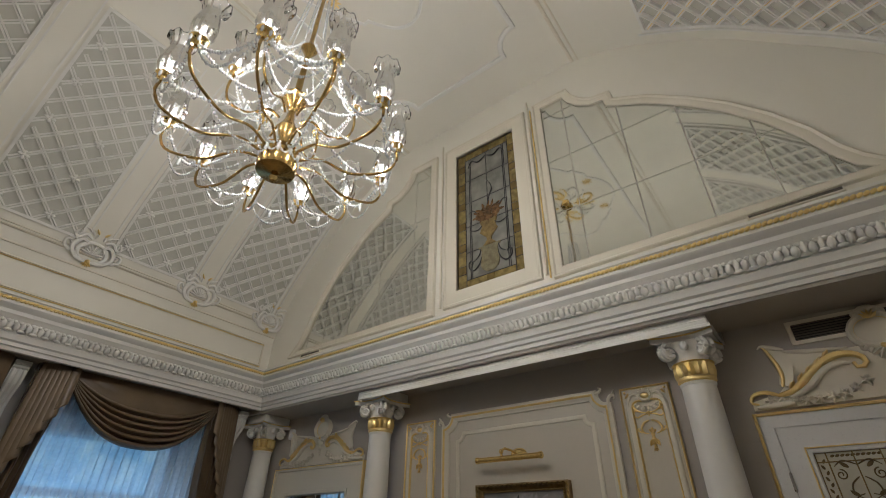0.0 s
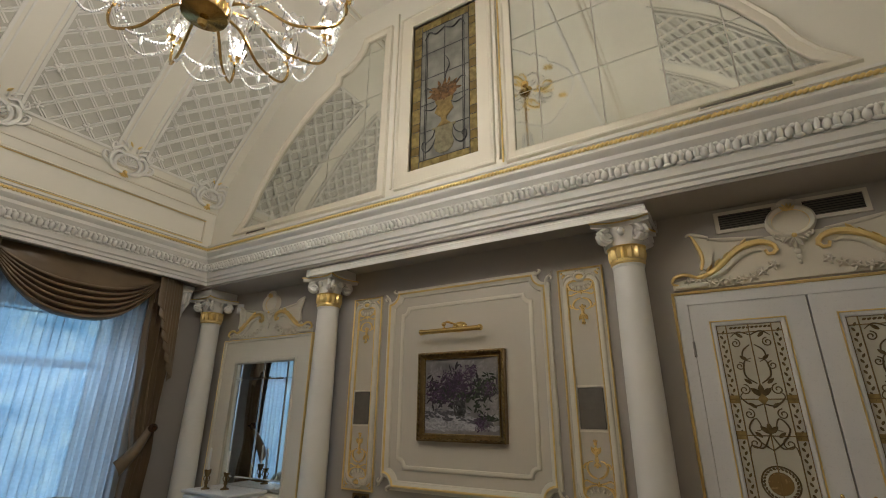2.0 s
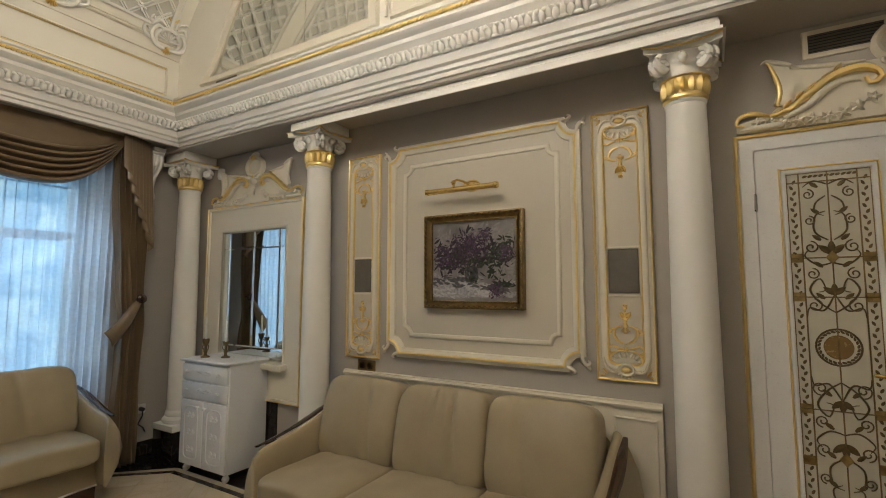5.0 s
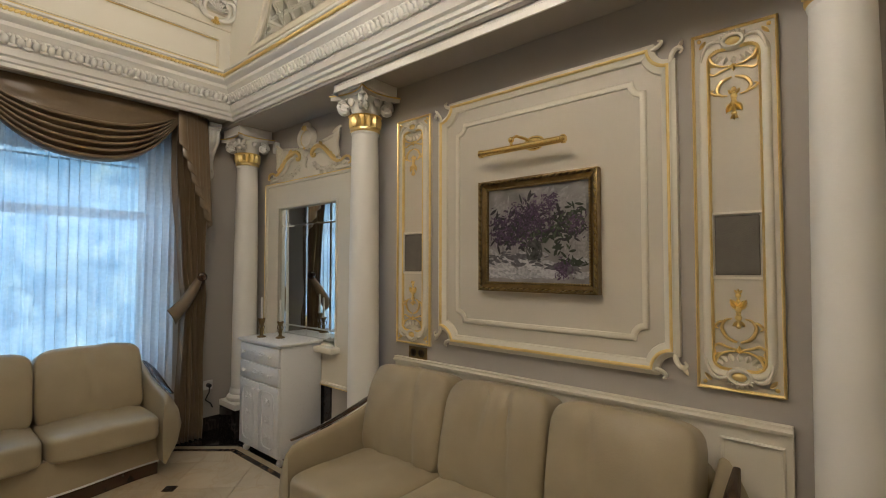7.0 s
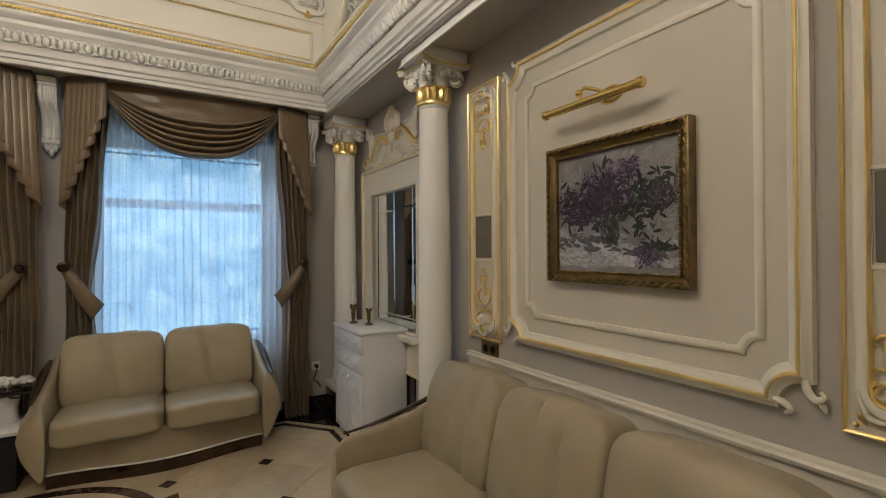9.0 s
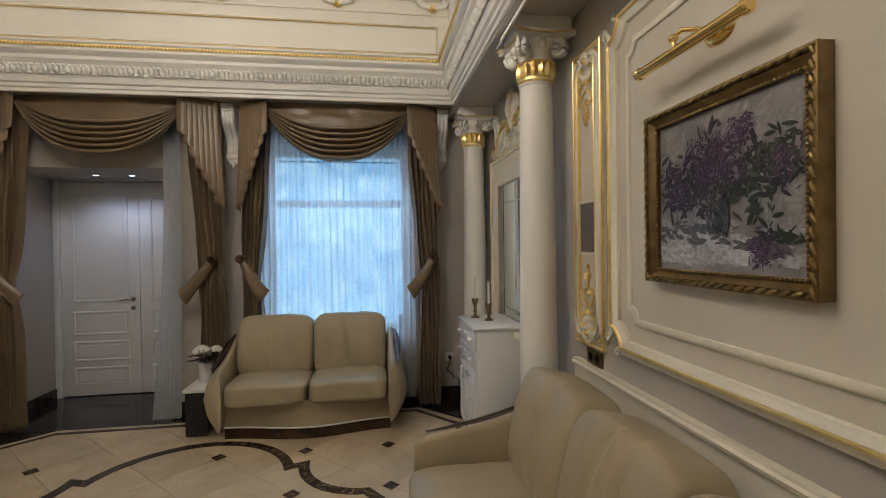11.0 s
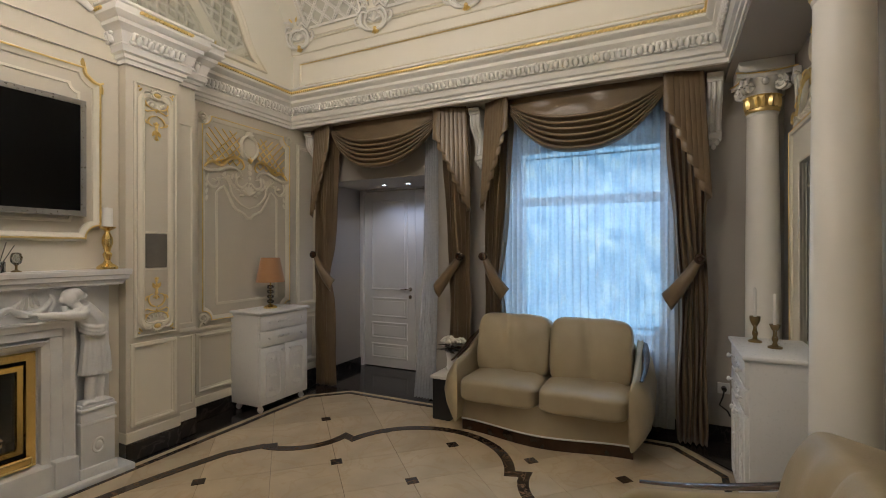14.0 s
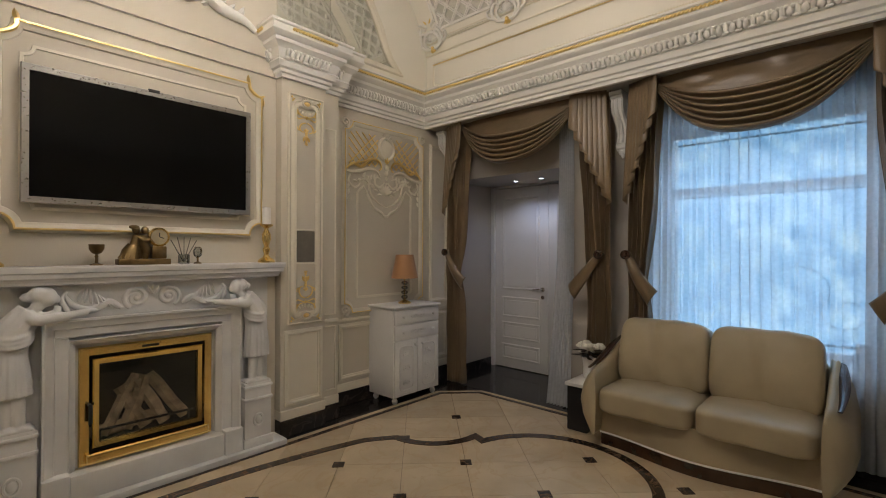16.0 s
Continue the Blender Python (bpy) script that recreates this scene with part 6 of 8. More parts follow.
part("rail", bx(-0.08, 0.08, 0.595, 0.625, 0, 0.02, 0.006), M_CREAM, sp)
lo = thing("wainscot_panel", TV_WALL(1.10, 0.21), "wide cream raised panel below the ornamented panel", "wall panel")
for x0, x1 in ((-0.50, 0.50), (0.60, 0.90)):
    b = B()
    sweep(b, rect(x0, x1, 0.04, 0.50), MOULD)
    part("moulding", b, M_CREAM, lo, smooth=40)
part("rail", bx(-0.64, 0.91, 0.545, 0.575, 0, 0.022, 0.008), M_CREAM, lo)
# large rococo panel
p = thing("rococo_panel", TV_WALL(1.085, 0.835), "cream rococo wall panel with gilded trellis and carved cartouche", "wall panel")
w, h = 0.98, 1.735
for x0, x1 in ((-w / 2 - 0.0, w / 2),):
    path = notched(x0, x1, 0, h, 0.085)
    part("field", plate(B(), path, 0.0, 0.006), M_PANEL, p, smooth=None)
    b = B()
    sweep(b, path, [(-0.032, 0.006), (-0.028, 0.018), (-0.014, 0.024), (-0.004, 0.034), (0.006, 0.034), (0.014, 0.022), (0.016, 0.0)])
    part("outer_moulding", b, M_CREAM, p, smooth=50)
    b = B()
    sweep(b, path, [(-0.004, 0.030), (0.000, 0.038), (0.005, 0.038), (0.008, 0.030)])
    part("gilt_line", b, M_GOLD, p, "thin gilded ridge", smooth=50)
b = B()
sweep(b, [(-0.34, 1.10), (-0.34, 0.13), (0.34, 0.13), (0.34, 1.10)], [(-0.012, 0.006), (-0.010, 0.014), (0.0, 0.018), (0.010, 0.014), (0.012, 0.006)], closed=False)
swirl(b, [(-0.34, 1.10), (-0.27, 1.16), (-0.22, 1.08), (-0.15, 0.97), (-0.06, 0.93), (0.0, 0.88), (0.06, 0.93), (0.15, 0.97), (0.22, 1.08), (0.27, 1.16), (0.34, 1.10)], 0.016, 0.010)
part("inner_moulding", b, M_CREAM, p, smooth=50)
c, g = B(), B()
for q in (-1, 1):
    for k in range(8):
        for sl in (-1, 1):
            x0 = -0.09 + 0.075 * k
            xa, ya, xb, yb = x0, 1.36, x0 + sl * 0.30, 1.66
            # keep the bar inside the trellis field
            t0 = max(0, ((0.10 - xa) / (xb - xa)) if (xb - xa) > 0 else ((0.44 - xa) / (xb - xa)))
            t1 = min(1, ((0.44 - xa) / (xb - xa)) if (xb - xa) > 0 else ((0.10 - xa) / (xb - xa)))
            if t1 - t0 > 0.1:
                part("trellis_bar", tube(B(), [(q * (xa + (xb - xa) * t), ya + (yb - ya) * t, 0.012) for t in (t0, t1)], 0.0062, 6), M_GOLD, p, smooth=60)
    swirl(g, [(q * 0.47, 1.30), (q * 0.40, 1.36), (q * 0.30, 1.34), (q * 0.20, 1.42), (q * 0.10, 1.42), (q * 0.06, 1.36), (q * 0.09, 1.33)], 0.017, 0.022)
    for k in range(5):
        leaf(g, q * (0.42 - 0.035 * k), 1.335 + 0.012 * k, 90 + q * 55, 0.045, 0.018, 0.018, 0.018)
    swirl(c, [(q * 0.48, 1.40), (q * 0.50, 1.33), (q * 0.46, 1.28), (q * 0.34, 1.29), (q * 0.22, 1.33), (q * 0.12, 1.32), (q * 0.08, 1.27)], 0.018, 0.02)
    swirl(c, [(q * 0.42, 1.26), (q * 0.44, 1.19), (q * 0.38, 1.14), (q * 0.32, 1.18), (q * 0.34, 1.23)], 0.013, 0.014)
    swirl(c, [(q * 0.30, 1.26), (q * 0.22, 1.20), (q * 0.19, 1.10), (q * 0.10, 1.02), (q * 0.0, 0.98)], 0.012, 0.014)
    swirl(c, [(q * 0.02, 1.22), (q * 0.08, 1.17), (q * 0.14, 1.20), (q * 0.12, 1.26), (q * 0.07, 1.25)], 0.012, 0.016)
    for k in range(6):
        leaf(c, q * (0.05 + 0.045 * k), 1.10 + 0.028 * k, 90 - q * (100 - 25 * k), 0.06, 0.032, 0.018, 0.008)
        leaf(c, q * (0.14 + 0.05 * k), 1.235 - 0.006 * k, 90 + q * (20 * k), 0.055, 0.03, 0.018, 0.008)
    for yy in (1.06, 1.12, 1.18):
        leaf(c, q * 0.43, yy, -90 + q * 15, 0.05, 0.026, 0.016, 0.008)
    curl(c, q * 0.49, 0.02, q, 0.05, 0.026, 0.013)
    swirl(c, [(q * 0.38, -0.005), (q * 0.45, 0.03), (q * 0.50, -0.02), (q * 0.52, -0.07)], 0.012, 0.02)
    curl(c, q * 0.49, h - 0.02, q, 0.045, 0.026, 0.012)
pts = [(0.088 * math.cos(radians(a)), 1.545 + 0.105 * math.sin(radians(a))) for a in range(0, 360, 12)]
sweep(c, pts, [(-0.016, 0.010), (-0.012, 0.034), (0.004, 0.040), (0.014, 0.030), (0.016, 0.0)])
ball(c, (0, 1.545, 0.012), 0.085, 1.0, 1.15, 0.22, 16, 8)
for a in (40, 65, 90, 115, 140):
    leaf(c, 0, 1.635, a, 0.07, 0.03, 0.022, 0.02)
for a in range(-60, 61, 20):
    leaf(c, 0, 1.10, 90 + a, 0.10, 0.034, 0.02, 0.008)
for k, r in enumerate((0.03, 0.024, 0.017, 0.012)):
    ball(c, (0, 1.36 - 0.05 * k, 0.022), r, 0.9, 1.2, 0.7)
for a in (60, 90, 120):
    leaf(g, 0, 1.40, a, 0.06, 0.026, 0.02, 0.03)
part("gilt_scrollwork", g, M_GOLD, p, "gilded leafy scrolls", smooth=60)
part("cartouche", c, M_CREAM, p, "carved cream cartouche and leaves", smooth=60)
np_ = thing("wall_panel_narrow", TV_WALL(0.315, 0.86), "narrow cream wall panel next to the curtain", "wall panel")
b = B()
sweep(b, rect(-0.125, 0.125, 0.0, 1.66), MOULD)
part("moulding", b, M_CREAM, np_, smooth=40)

# moulded frame behind the television
p = thing("tv_panel_frame", BREAST(FC, 1.505), "cream moulded panel with gilded lines behind the television", "wall panel")
w, h = 1.40, 1.075
path = notched(-w / 2, w / 2, 0, h, 0.085)
part("field", plate(B(), path, 0.0, 0.006), M_PANEL, p, smooth=None)
b = B()
sweep(b, path, [(-0.036, 0.006), (-0.032, 0.018), (-0.016, 0.024), (-0.006, 0.036), (0.006, 0.036), (0.014, 0.024), (0.018, 0.0)])
part("outer_moulding", b, M_CREAM, p, smooth=50)
b = B()
sweep(b, path, [(-0.008, 0.032), (-0.003, 0.041), (0.004, 0.041), (0.008, 0.032)])
for sx in (-1, 1):
    for y, d in ((h, 1),):
        cx = sx * w / 2
        swirl(b, [(cx - sx * 0.09, y + 0.02), (cx - sx * 0.085, y - 0.03), (cx - sx * 0.05, y - 0.065), (cx - sx * 0.01, y - 0.08), (cx + sx * 0.02, y - 0.065)], 0.014, 0.034)
        leaf(b, cx - sx * 0.09, y + 0.0, 100, 0.06, 0.03, 0.02, 0.03)
        leaf(b, cx + sx * 0.005, y - 0.08, -80, 0.06, 0.03, 0.02, 0.03)
part("gilt_line", b, M_GOLD, p, "gilded ridge and corner scrolls", smooth=50)
b = B()
sweep(b, notched(-w / 2 + 0.11, w / 2 - 0.11, 0.11, h - 0.11, 0.05), [(-0.010, 0.006), (-0.008, 0.014), (0.008, 0.014), (0.010, 0.006)])
part("inner_moulding", b, M_CREAM, p, smooth=50)
tv = thing("television", BREAST(3.153, 2.0, 0.03), "large flat television with brushed silver bezel, switched off", "television")
tw, thh = 0.60, 0.36
part("casing", bx(-tw + 0.02, tw - 0.02, -thh + 0.02, thh - 0.02, 0.0, 0.035, 0.006), M_BLKP, tv)
b = B()
sweep(b, rect(-tw + 0.03, tw - 0.03, -thh + 0.03, thh - 0.03), [(-0.004, 0.036), (-0.003, 0.048), (0.026, 0.050), (0.030, 0.044), (0.030, 0.012), (0.0, 0.012)])
part("bezel", b, M_SILVER, tv, "brushed silver bezel", smooth=30)
part("screen", bx(-tw + 0.026, tw - 0.026, -thh + 0.026, thh - 0.026, 0.036, 0.043), M_TVB, tv, "glossy black screen")
part("camera_bar", bx(-0.03, 0.03, thh - 0.012, thh + 0.008, 0.03, 0.052, 0.003), M_BLKP, tv)
part("wall_bracket", bx(-0.2, 0.2, -0.15, 0.15, -0.03, 0.0), M_BLKP, tv)

# fireplace
FP = thing("fireplace", BREAST(FC, 0.0), "white marble fireplace with carved frieze and columns of figures", "fireplace")
part("hearth_slab", bx(-0.825, 0.825, 0.0, 0.04, 0, 0.195, 0.004), M_STONE, FP)
b = B()
for x0, x1, z0, z1 in ((-0.75, -0.347, 0.04, 1.20), (0.347, 0.75, 0.04, 1.20), (-0.347, 0.347, 0.842, 1.20)):
    box(b, x0, x1, z0, z1, 0.0, 0.035)
part("back_panel", b, M_STONE, FP)
b = B()
for s in (-1, 1):
    box(b, min(s * 0.40, s * 0.51), max(s * 0.40, s * 0.51), 0.04, 0.92, 0.035, 0.10, 0.004, 1)
box(b, -0.51, 0.51, 0.92, 1.015, 0.035, 0.10, 0.004, 1)
part("surround", b, M_STONE, FP)
b = B()
sweep(b, [(0.51, 0.18), (0.51, 1.015), (-0.51, 1.015), (-0.51, 0.18)], [(-0.05, 0.10), (-0.045, 0.112), (-0.02, 0.12), (-0.005, 0.135), (0.006, 0.135), (0.006, 0.09)], closed=False)
sweep(b, [(0.40, 0.18), (0.40, 0.90), (-0.40, 0.90), (-0.40, 0.18)], [(-0.03, 0.04), (-0.03, 0.075), (-0.01, 0.09), (0.0, 0.104), (0.006, 0.10)], closed=False)
part("surround_moulding", b, M_STONE, FP, smooth=30)
b = bx(-0.40, 0.40, 0.04, 0.185, 0.0, 0.15, 0.006)
part("sill_step", b, M_STONE, FP)
for s in (-1, 1):
    part("plinth_block", bx(min(s * 0.402, s * 0.52), max(s * 0.402, s * 0.52), 0.04, 0.20, 0.0, 0.165, 0.006), M_STONE, FP)
    b = B()
    x0, x1 = (0.525, 0.735) if s > 0 else (-0.735, -0.525)
    box(b, x0, x1, 0.04, 0.10, 0.0, 0.165, 0.005)
    box(b, x0 + 0.010, x1 - 0.010, 0.10, 0.48, 0.0, 0.150, 0.004)
    for yy in (0.355, 0.44):
        box(b, x0 + 0.002, x1 - 0.002, yy, yy + 0.022, 0.0, 0.162, 0.008)
    pts = [((x0 + x1) / 2 + 0.032 * math.cos(radians(a)), 0.22 + 0.042 * math.sin(radians(a))) for a in range(0, 360, 20)]
    sweep(b, pts, [(-0.008, 0.150), (-0.004, 0.158), (0.004, 0.158), (0.008, 0.150)])
    ball(b, ((x0 + x1) / 2, 0.22, 0.150), 0.022, 1, 1.3, 0.4)
    part("figure_pedestal", b, M_STONE, FP, "carved pedestal with oval boss", smooth=40)
part("frieze", bx(-0.52, 0.52, 1.02, 1.21, 0.035, 0.075, 0.002), M_STONE, FP)
b = B()
for s in (-1, 1):
    part("frieze_spiral", tube(B(), [(s * p_[0], p_[1], 0.078) for p_ in spiral(0.085, 1.115, 0.068, 0.008, -60, 560, 44)], 0.0125, 8), M_STONE, FP, "carved stone spiral", smooth=60)
    part("frieze_boss", ball(B(), (s * 0.085, 1.115, 0.078), 0.020, 1, 1, 0.6, 10, 6), M_STONE, FP, smooth=60)
    swirl(b, [(s * 0.16, 1.06), (s * 0.22, 1.10), (s * 0.30, 1.06), (s * 0.38, 1.09), (s * 0.42, 1.15)], 0.022, 0.078)
    for k in range(7):
        leaf(b, s * (0.18 + 0.03 * k), 1.06 + 0.008 * k, 90 - s * (50 - 12 * k), 0.085, 0.03, 0.022, 0.074)
    swirl(b, [(s * 0.40, 1.05), (s * 0.43, 1.12), (s * 0.41, 1.17)], 0.018, 0.078)
for a in (60, 90, 120):
    leaf(b, 0, 1.13, a, 0.06, 0.03, 0.02, 0.076)
part("frieze_relief", b, M_STONE, FP, "carved scrolls and leaf relief", smooth=60)
b = B()
sweep(b, [(-0.80, 0.0), (-0.80, 0.13), (0.80, 0.13), (0.80, 0.0)], [(-0.03, 1.205), (-0.01, 1.212), (0.0, 1.235), (0.016, 1.245), (0.018, 1.268), (0.026, 1.274), (0.030, 1.30), (0.024, 1.308), (-0.8, 1.308)], closed=False, flip=-1)
b.transform(Matrix(((1, 0, 0, 0), (0, 0, 1, 0), (0, 1, 0, 0), (0, 0, 0, 1))))
box(b, -0.79, 0.79, 1.21, 1.30, 0.0, 0.125)
box(b, -0.828, 0.828, 1.296, 1.3075, 0.0, 0.158)
part("mantel_shelf", b, M_STONE, FP, smooth=30)
# firebox
b = B()
sweep(b, rect(-0.352, 0.352, 0.19, 0.848), [(-0.050, 0.042), (-0.046, 0.060), (-0.004, 0.064), (0.0, 0.055), (0.0, 0.036)])
ff = part("fire_frame", b, M_BRASS, FP, "polished brass fireplace frame", smooth=30)
b = B()
sweep(b, rect(-0.285, 0.285, 0.285, 0.775), [(-0.028, 0.050), (-0.024, 0.070), (0.0, 0.076), (0.006, 0.066), (0.006, 0.045)])
part("glass_door_frame", b, M_BRASS, ff, "inner brass door frame", smooth=30)
part("ash_lip", bx(-0.322, 0.322, 0.200, 0.262, 0.055, 0.098, 0.010, 3), M_BRASS, ff)
part("damper", bx(-0.05, 0.04, 0.812, 0.826, 0.058, 0.068, 0.002), M_BLKP, ff)
part("door_handle", tube(B(), [(-0.305, 0.53, 0.06), (-0.305, 0.53, 0.095), (-0.305, 0.51, 0.10), (-0.305, 0.43, 0.10)], 0.010, 8), M_BLKP, ff, "black door handle")
o = part("pane", bx(-0.26, 0.26, 0.31, 0.75, 0.050, 0.054), M_GLASS, ff, "fire door glass")
o.visible_shadow = False
b = B()
for x0, x1, z0, z1, w0, w1 in ((-0.345, 0.345, 0.198, 0.84, -0.196, -0.186), (-0.345, -0.335, 0.198, 0.84, -0.186, 0.036), (0.335, 0.345, 0.198, 0.84, -0.186, 0.036), (-0.335, 0.335, 0.198, 0.285, -0.186, 0.036), (-0.335, 0.335, 0.79, 0.84, -0.186, 0.036)):
    box(b, x0, x1, z0, z1, w0, w1)
part("firebox", b, M_SOOT, ff, "sooty black firebox", smooth=None)
b = B()
tube(b, [(-0.27, 0.345, -0.03), (0.27, 0.345, -0.03)], 0.008, 8)
for x in (-0.24, 0.24):
    tube(b, [(x, 0.286, -0.03), (x, 0.345, -0.03)], 0.008, 8)
part("log_rail", b, M_SOOT, ff, "black iron rail before the logs", smooth=60)
rng = random.Random(3)
for k, (xa, ya, za, xb, yb, zb) in enumerate(((-0.22, 0.30, -0.06, -0.03, 0.61, -0.15), (0.00, 0.30, -0.05, -0.12, 0.55, -0.14), (0.23, 0.31, -0.06, 0.04, 0.60, -0.14), (-0.10, 0.30, -0.08, 0.02, 0.60, -0.12), (0.11, 0.30, -0.06, -0.03, 0.58, -0.12), (-0.27, 0.31, -0.10, 0.10, 0.34, -0.13))):
    # split billet: a wedge-shaped section carried along the log
    sec = [(0.034 * rng.uniform(0.8, 1.15) * math.cos(a), 0.034 * rng.uniform(0.8, 1.15) * math.sin(a)) for a in (0.3, 1.1, 2.0, 3.3, 4.6)]
    p0, p1 = Vector((xa, ya, za)), Vector((xb, yb, zb))
    d = (p1 - p0).normalized()
    e1 = d.cross(Vector((0, 0, 1))).normalized()
    e2 = e1.cross(d)
    b = B()
    rings = [[b.verts.new(p0.lerp(p1, t) + e1 * (u + 0.004 * math.sin(8 * t + k)) + e2 * v) for u, v in sec] for t in np.linspace(0, 1, 6)]
    for p, q in zip(rings, rings[1:]):
        for n in range(5):
            b.faces.new((p[n], p[(n + 1) % 5], q[(n + 1) % 5], q[n]))
    b.faces.new(rings[0])
    b.faces.new(rings[-1])
    part("log", b, M_LOG, FP, "split fire log", smooth=None)

# figures on the fireplace
for s in (1, -1):
    st = B()
    def T(P_, r, sq=1.0):
        tube(st, [(s * q[0], q[1], q[2]) for q in spline(P_, 16)], r, 12, squash=sq)
    T([(0.655, 0.50, 0.10), (0.650, 0.60, 0.105), (0.640, 0.72, 0.10), (0.635, 0.80, 0.09)], lambda t: 0.028 + 0.018 * t)
    T([(0.600, 0.50, 0.11), (0.605, 0.60, 0.115), (0.62, 0.72, 0.105), (0.63, 0.80, 0.095)], lambda t: 0.026 + 0.018 * t)
    ball(st, (s * 0.585, 0.492, 0.125), 0.028, 1.5, 0.6, 1.0)
    ball(st, (s * 0.64, 0.492, 0.12), 0.028, 1.4, 0.6, 1.0)
    T([(0.635, 0.66, 0.095), (0.637, 0.76, 0.095), (0.64, 0.86, 0.09), (0.635, 0.92, 0.085)], lambda t: 0.082 - 0.006 * t, 0.75)
    for k in range(9):
        a = math.pi * k / 8
        T([(0.637 + 0.082 * math.cos(a), 0.655, 0.095 + 0.058 * math.sin(a)), (0.638 + 0.075 * math.cos(a), 0.78, 0.095 + 0.055 * math.sin(a)), (0.638 + 0.06 * math.cos(a), 0.90, 0.088 + 0.05 * math.sin(a))], lambda t: 0.013 - 0.006 * t)
    T([(0.636, 0.88, 0.088), (0.63, 0.96, 0.085), (0.59, 1.03, 0.088), (0.555, 1.075, 0.09)], lambda t: 0.062 + 0.012 * math.sin(math.pi * t))
    for k in range(3):
        T([(0.70, 0.93 + 0.022 * k, 0.09), (0.65, 0.905 + 0.022 * k, 0.155), (0.58, 0.915 + 0.022 * k, 0.15), (0.55, 0.945 + 0.022 * k, 0.10)], 0.012)
    T([(0.555, 1.07, 0.09), (0.525, 1.105, 0.095), (0.505, 1.125, 0.10)], 0.028)
    ball(st, (s * 0.492, 1.148, 0.105), 0.044, 0.95, 1.15, 0.95, 14, 10)
    ball(st, (s * 0.455, 1.135, 0.112), 0.016, 1.1, 1.5, 0.8)
    ball(st, (s * 0.518, 1.163, 0.095), 0.046, 1.15, 0.95, 1.0, 12, 8)
    ball(st, (s * 0.560, 1.150, 0.085), 0.032, 1.3, 0.9, 0.9)
    T([(0.575, 1.065, 0.115), (0.54, 1.035, 0.155), (0.48, 1.04, 0.165), (0.40, 1.05, 0.155), (0.33, 1.06, 0.14)], lambda t: 0.032 - 0.014 * t)
    ball(st, (s * 0.31, 1.065, 0.138), 0.020, 1.6, 0.6, 0.9)
    T([(0.57, 1.07, 0.07), (0.51, 1.05, 0.12), (0.46, 1.07, 0.14), (0.455, 1.10, 0.135)], lambda t: 0.026 - 0.010 * t)
    T([(0.66, 1.03, 0.085), (0.69, 0.98, 0.08), (0.70, 0.93, 0.08)], lambda t: 0.03 - 0.008 * t)
    box(st, min(s * 0.545, s * 0.715), max(s * 0.545, s * 0.715), 0.478, 0.492, 0.03, 0.15)
    fg = part("statue", st, M_STONE, None, smooth=180)
    fg.matrix_world = BREAST(FC, 0.0)
    tagged(fg, "white marble draped statue leaning on the fireplace surround", "statue", "fireplace statues")
    rm = fg.modifiers.new("fuse", "REMESH")
    rm.mode, rm.voxel_size, rm.use_smooth_shade = "VOXEL", 0.0055, True

# things on the mantel
MZ = 1.3085
for dx in (-0.715, 0.715):
    c = thing("mantel_candlestick", pose(FC - dx, BR + 0.085, MZ) @ Matrix.Scale(1.12, 4), "gilded baluster candlestick with a thick white candle", "candlestick", "mantel candlesticks")
    part("stem", lathe(B(), [(0.0, 0.0), (0.052, 0.0), (0.052, 0.012), (0.040, 0.024), (0.024, 0.032), (0.014, 0.05), (0.020, 0.07), (0.024, 0.085), (0.014, 0.10), (0.018, 0.115), (0.028, 0.15), (0.026, 0.18), (0.013, 0.21), (0.014, 0.22), (0.040, 0.235), (0.042, 0.243), (0.0, 0.243)], 24), M_BRASS, c, "gilded turned stem")
    part("candle", lathe(B(), [(0.027, 0.243), (0.027, 0.345), (0.024, 0.352), (0.003, 0.350), (0.003, 0.358), (0.0, 0.358)], 20), M_WAX, c, "thick white candle")
c = thing("mantel_clock", pose(3.205, BR + 0.085, MZ), "bronze mantel clock with a seated figure group", "clock")
part("base", bx(-0.135, 0.135, -0.045, 0.045, 0, 0.035, 0.006), M_BRONZE, c)
b = lathe(B(), [(0.0, -0.03), (0.052, -0.03), (0.058, -0.02), (0.058, 0.02), (0.050, 0.030), (0.046, 0.022), (0.0, 0.022)], 26, pose(-0.075, 0.0, 0.165, -90))
part("case", b, M_BRASS, c, "round brass clock case")
part("dial", lathe(B(), [(0.0, 0.026), (0.045, 0.024), (0.045, 0.02)], 24, pose(-0.075, 0.0, 0.165, -90)), mat("clock_dial", (0.42, 0.36, 0.24), 0.4, var=0.1, scale=30), c, "pale clock dial")
b = B()
tube(b, [(-0.075, 0.028, 0.165), (-0.075, 0.028, 0.192)], 0.0025, 4)
tube(b, [(-0.075, 0.028, 0.165), (-0.10, 0.028, 0.158)], 0.0025, 4)
part("pointer", b, M_BLKP, c)
b = bx(-0.115, -0.035, -0.03, 0.03, 0.035, 0.11, 0.006)
part("clock_stand", b, M_BRONZE, c)
st = B()
tube(st, [(0.07, 0.0, 0.03), (0.065, 0.0, 0.08), (0.05, 0.0, 0.11)], lambda t: 0.058 - 0.022 * t, 12)
tube(st, [(0.05, 0.0, 0.09), (0.04, 0.0, 0.14), (0.035, 0.0, 0.175)], lambda t: 0.030 - 0.008 * t, 10)
tube(st, [(0.0, 0.0, 0.04), (-0.005, 0.015, 0.09), (0.005, 0.0, 0.13), (0.0, 0, 0.175)], lambda t: 0.024 + 0.006 * math.sin(3 * t), 10)
ball(st, (0.04, 0.0, 0.205), 0.022, 1, 1, 1.15)
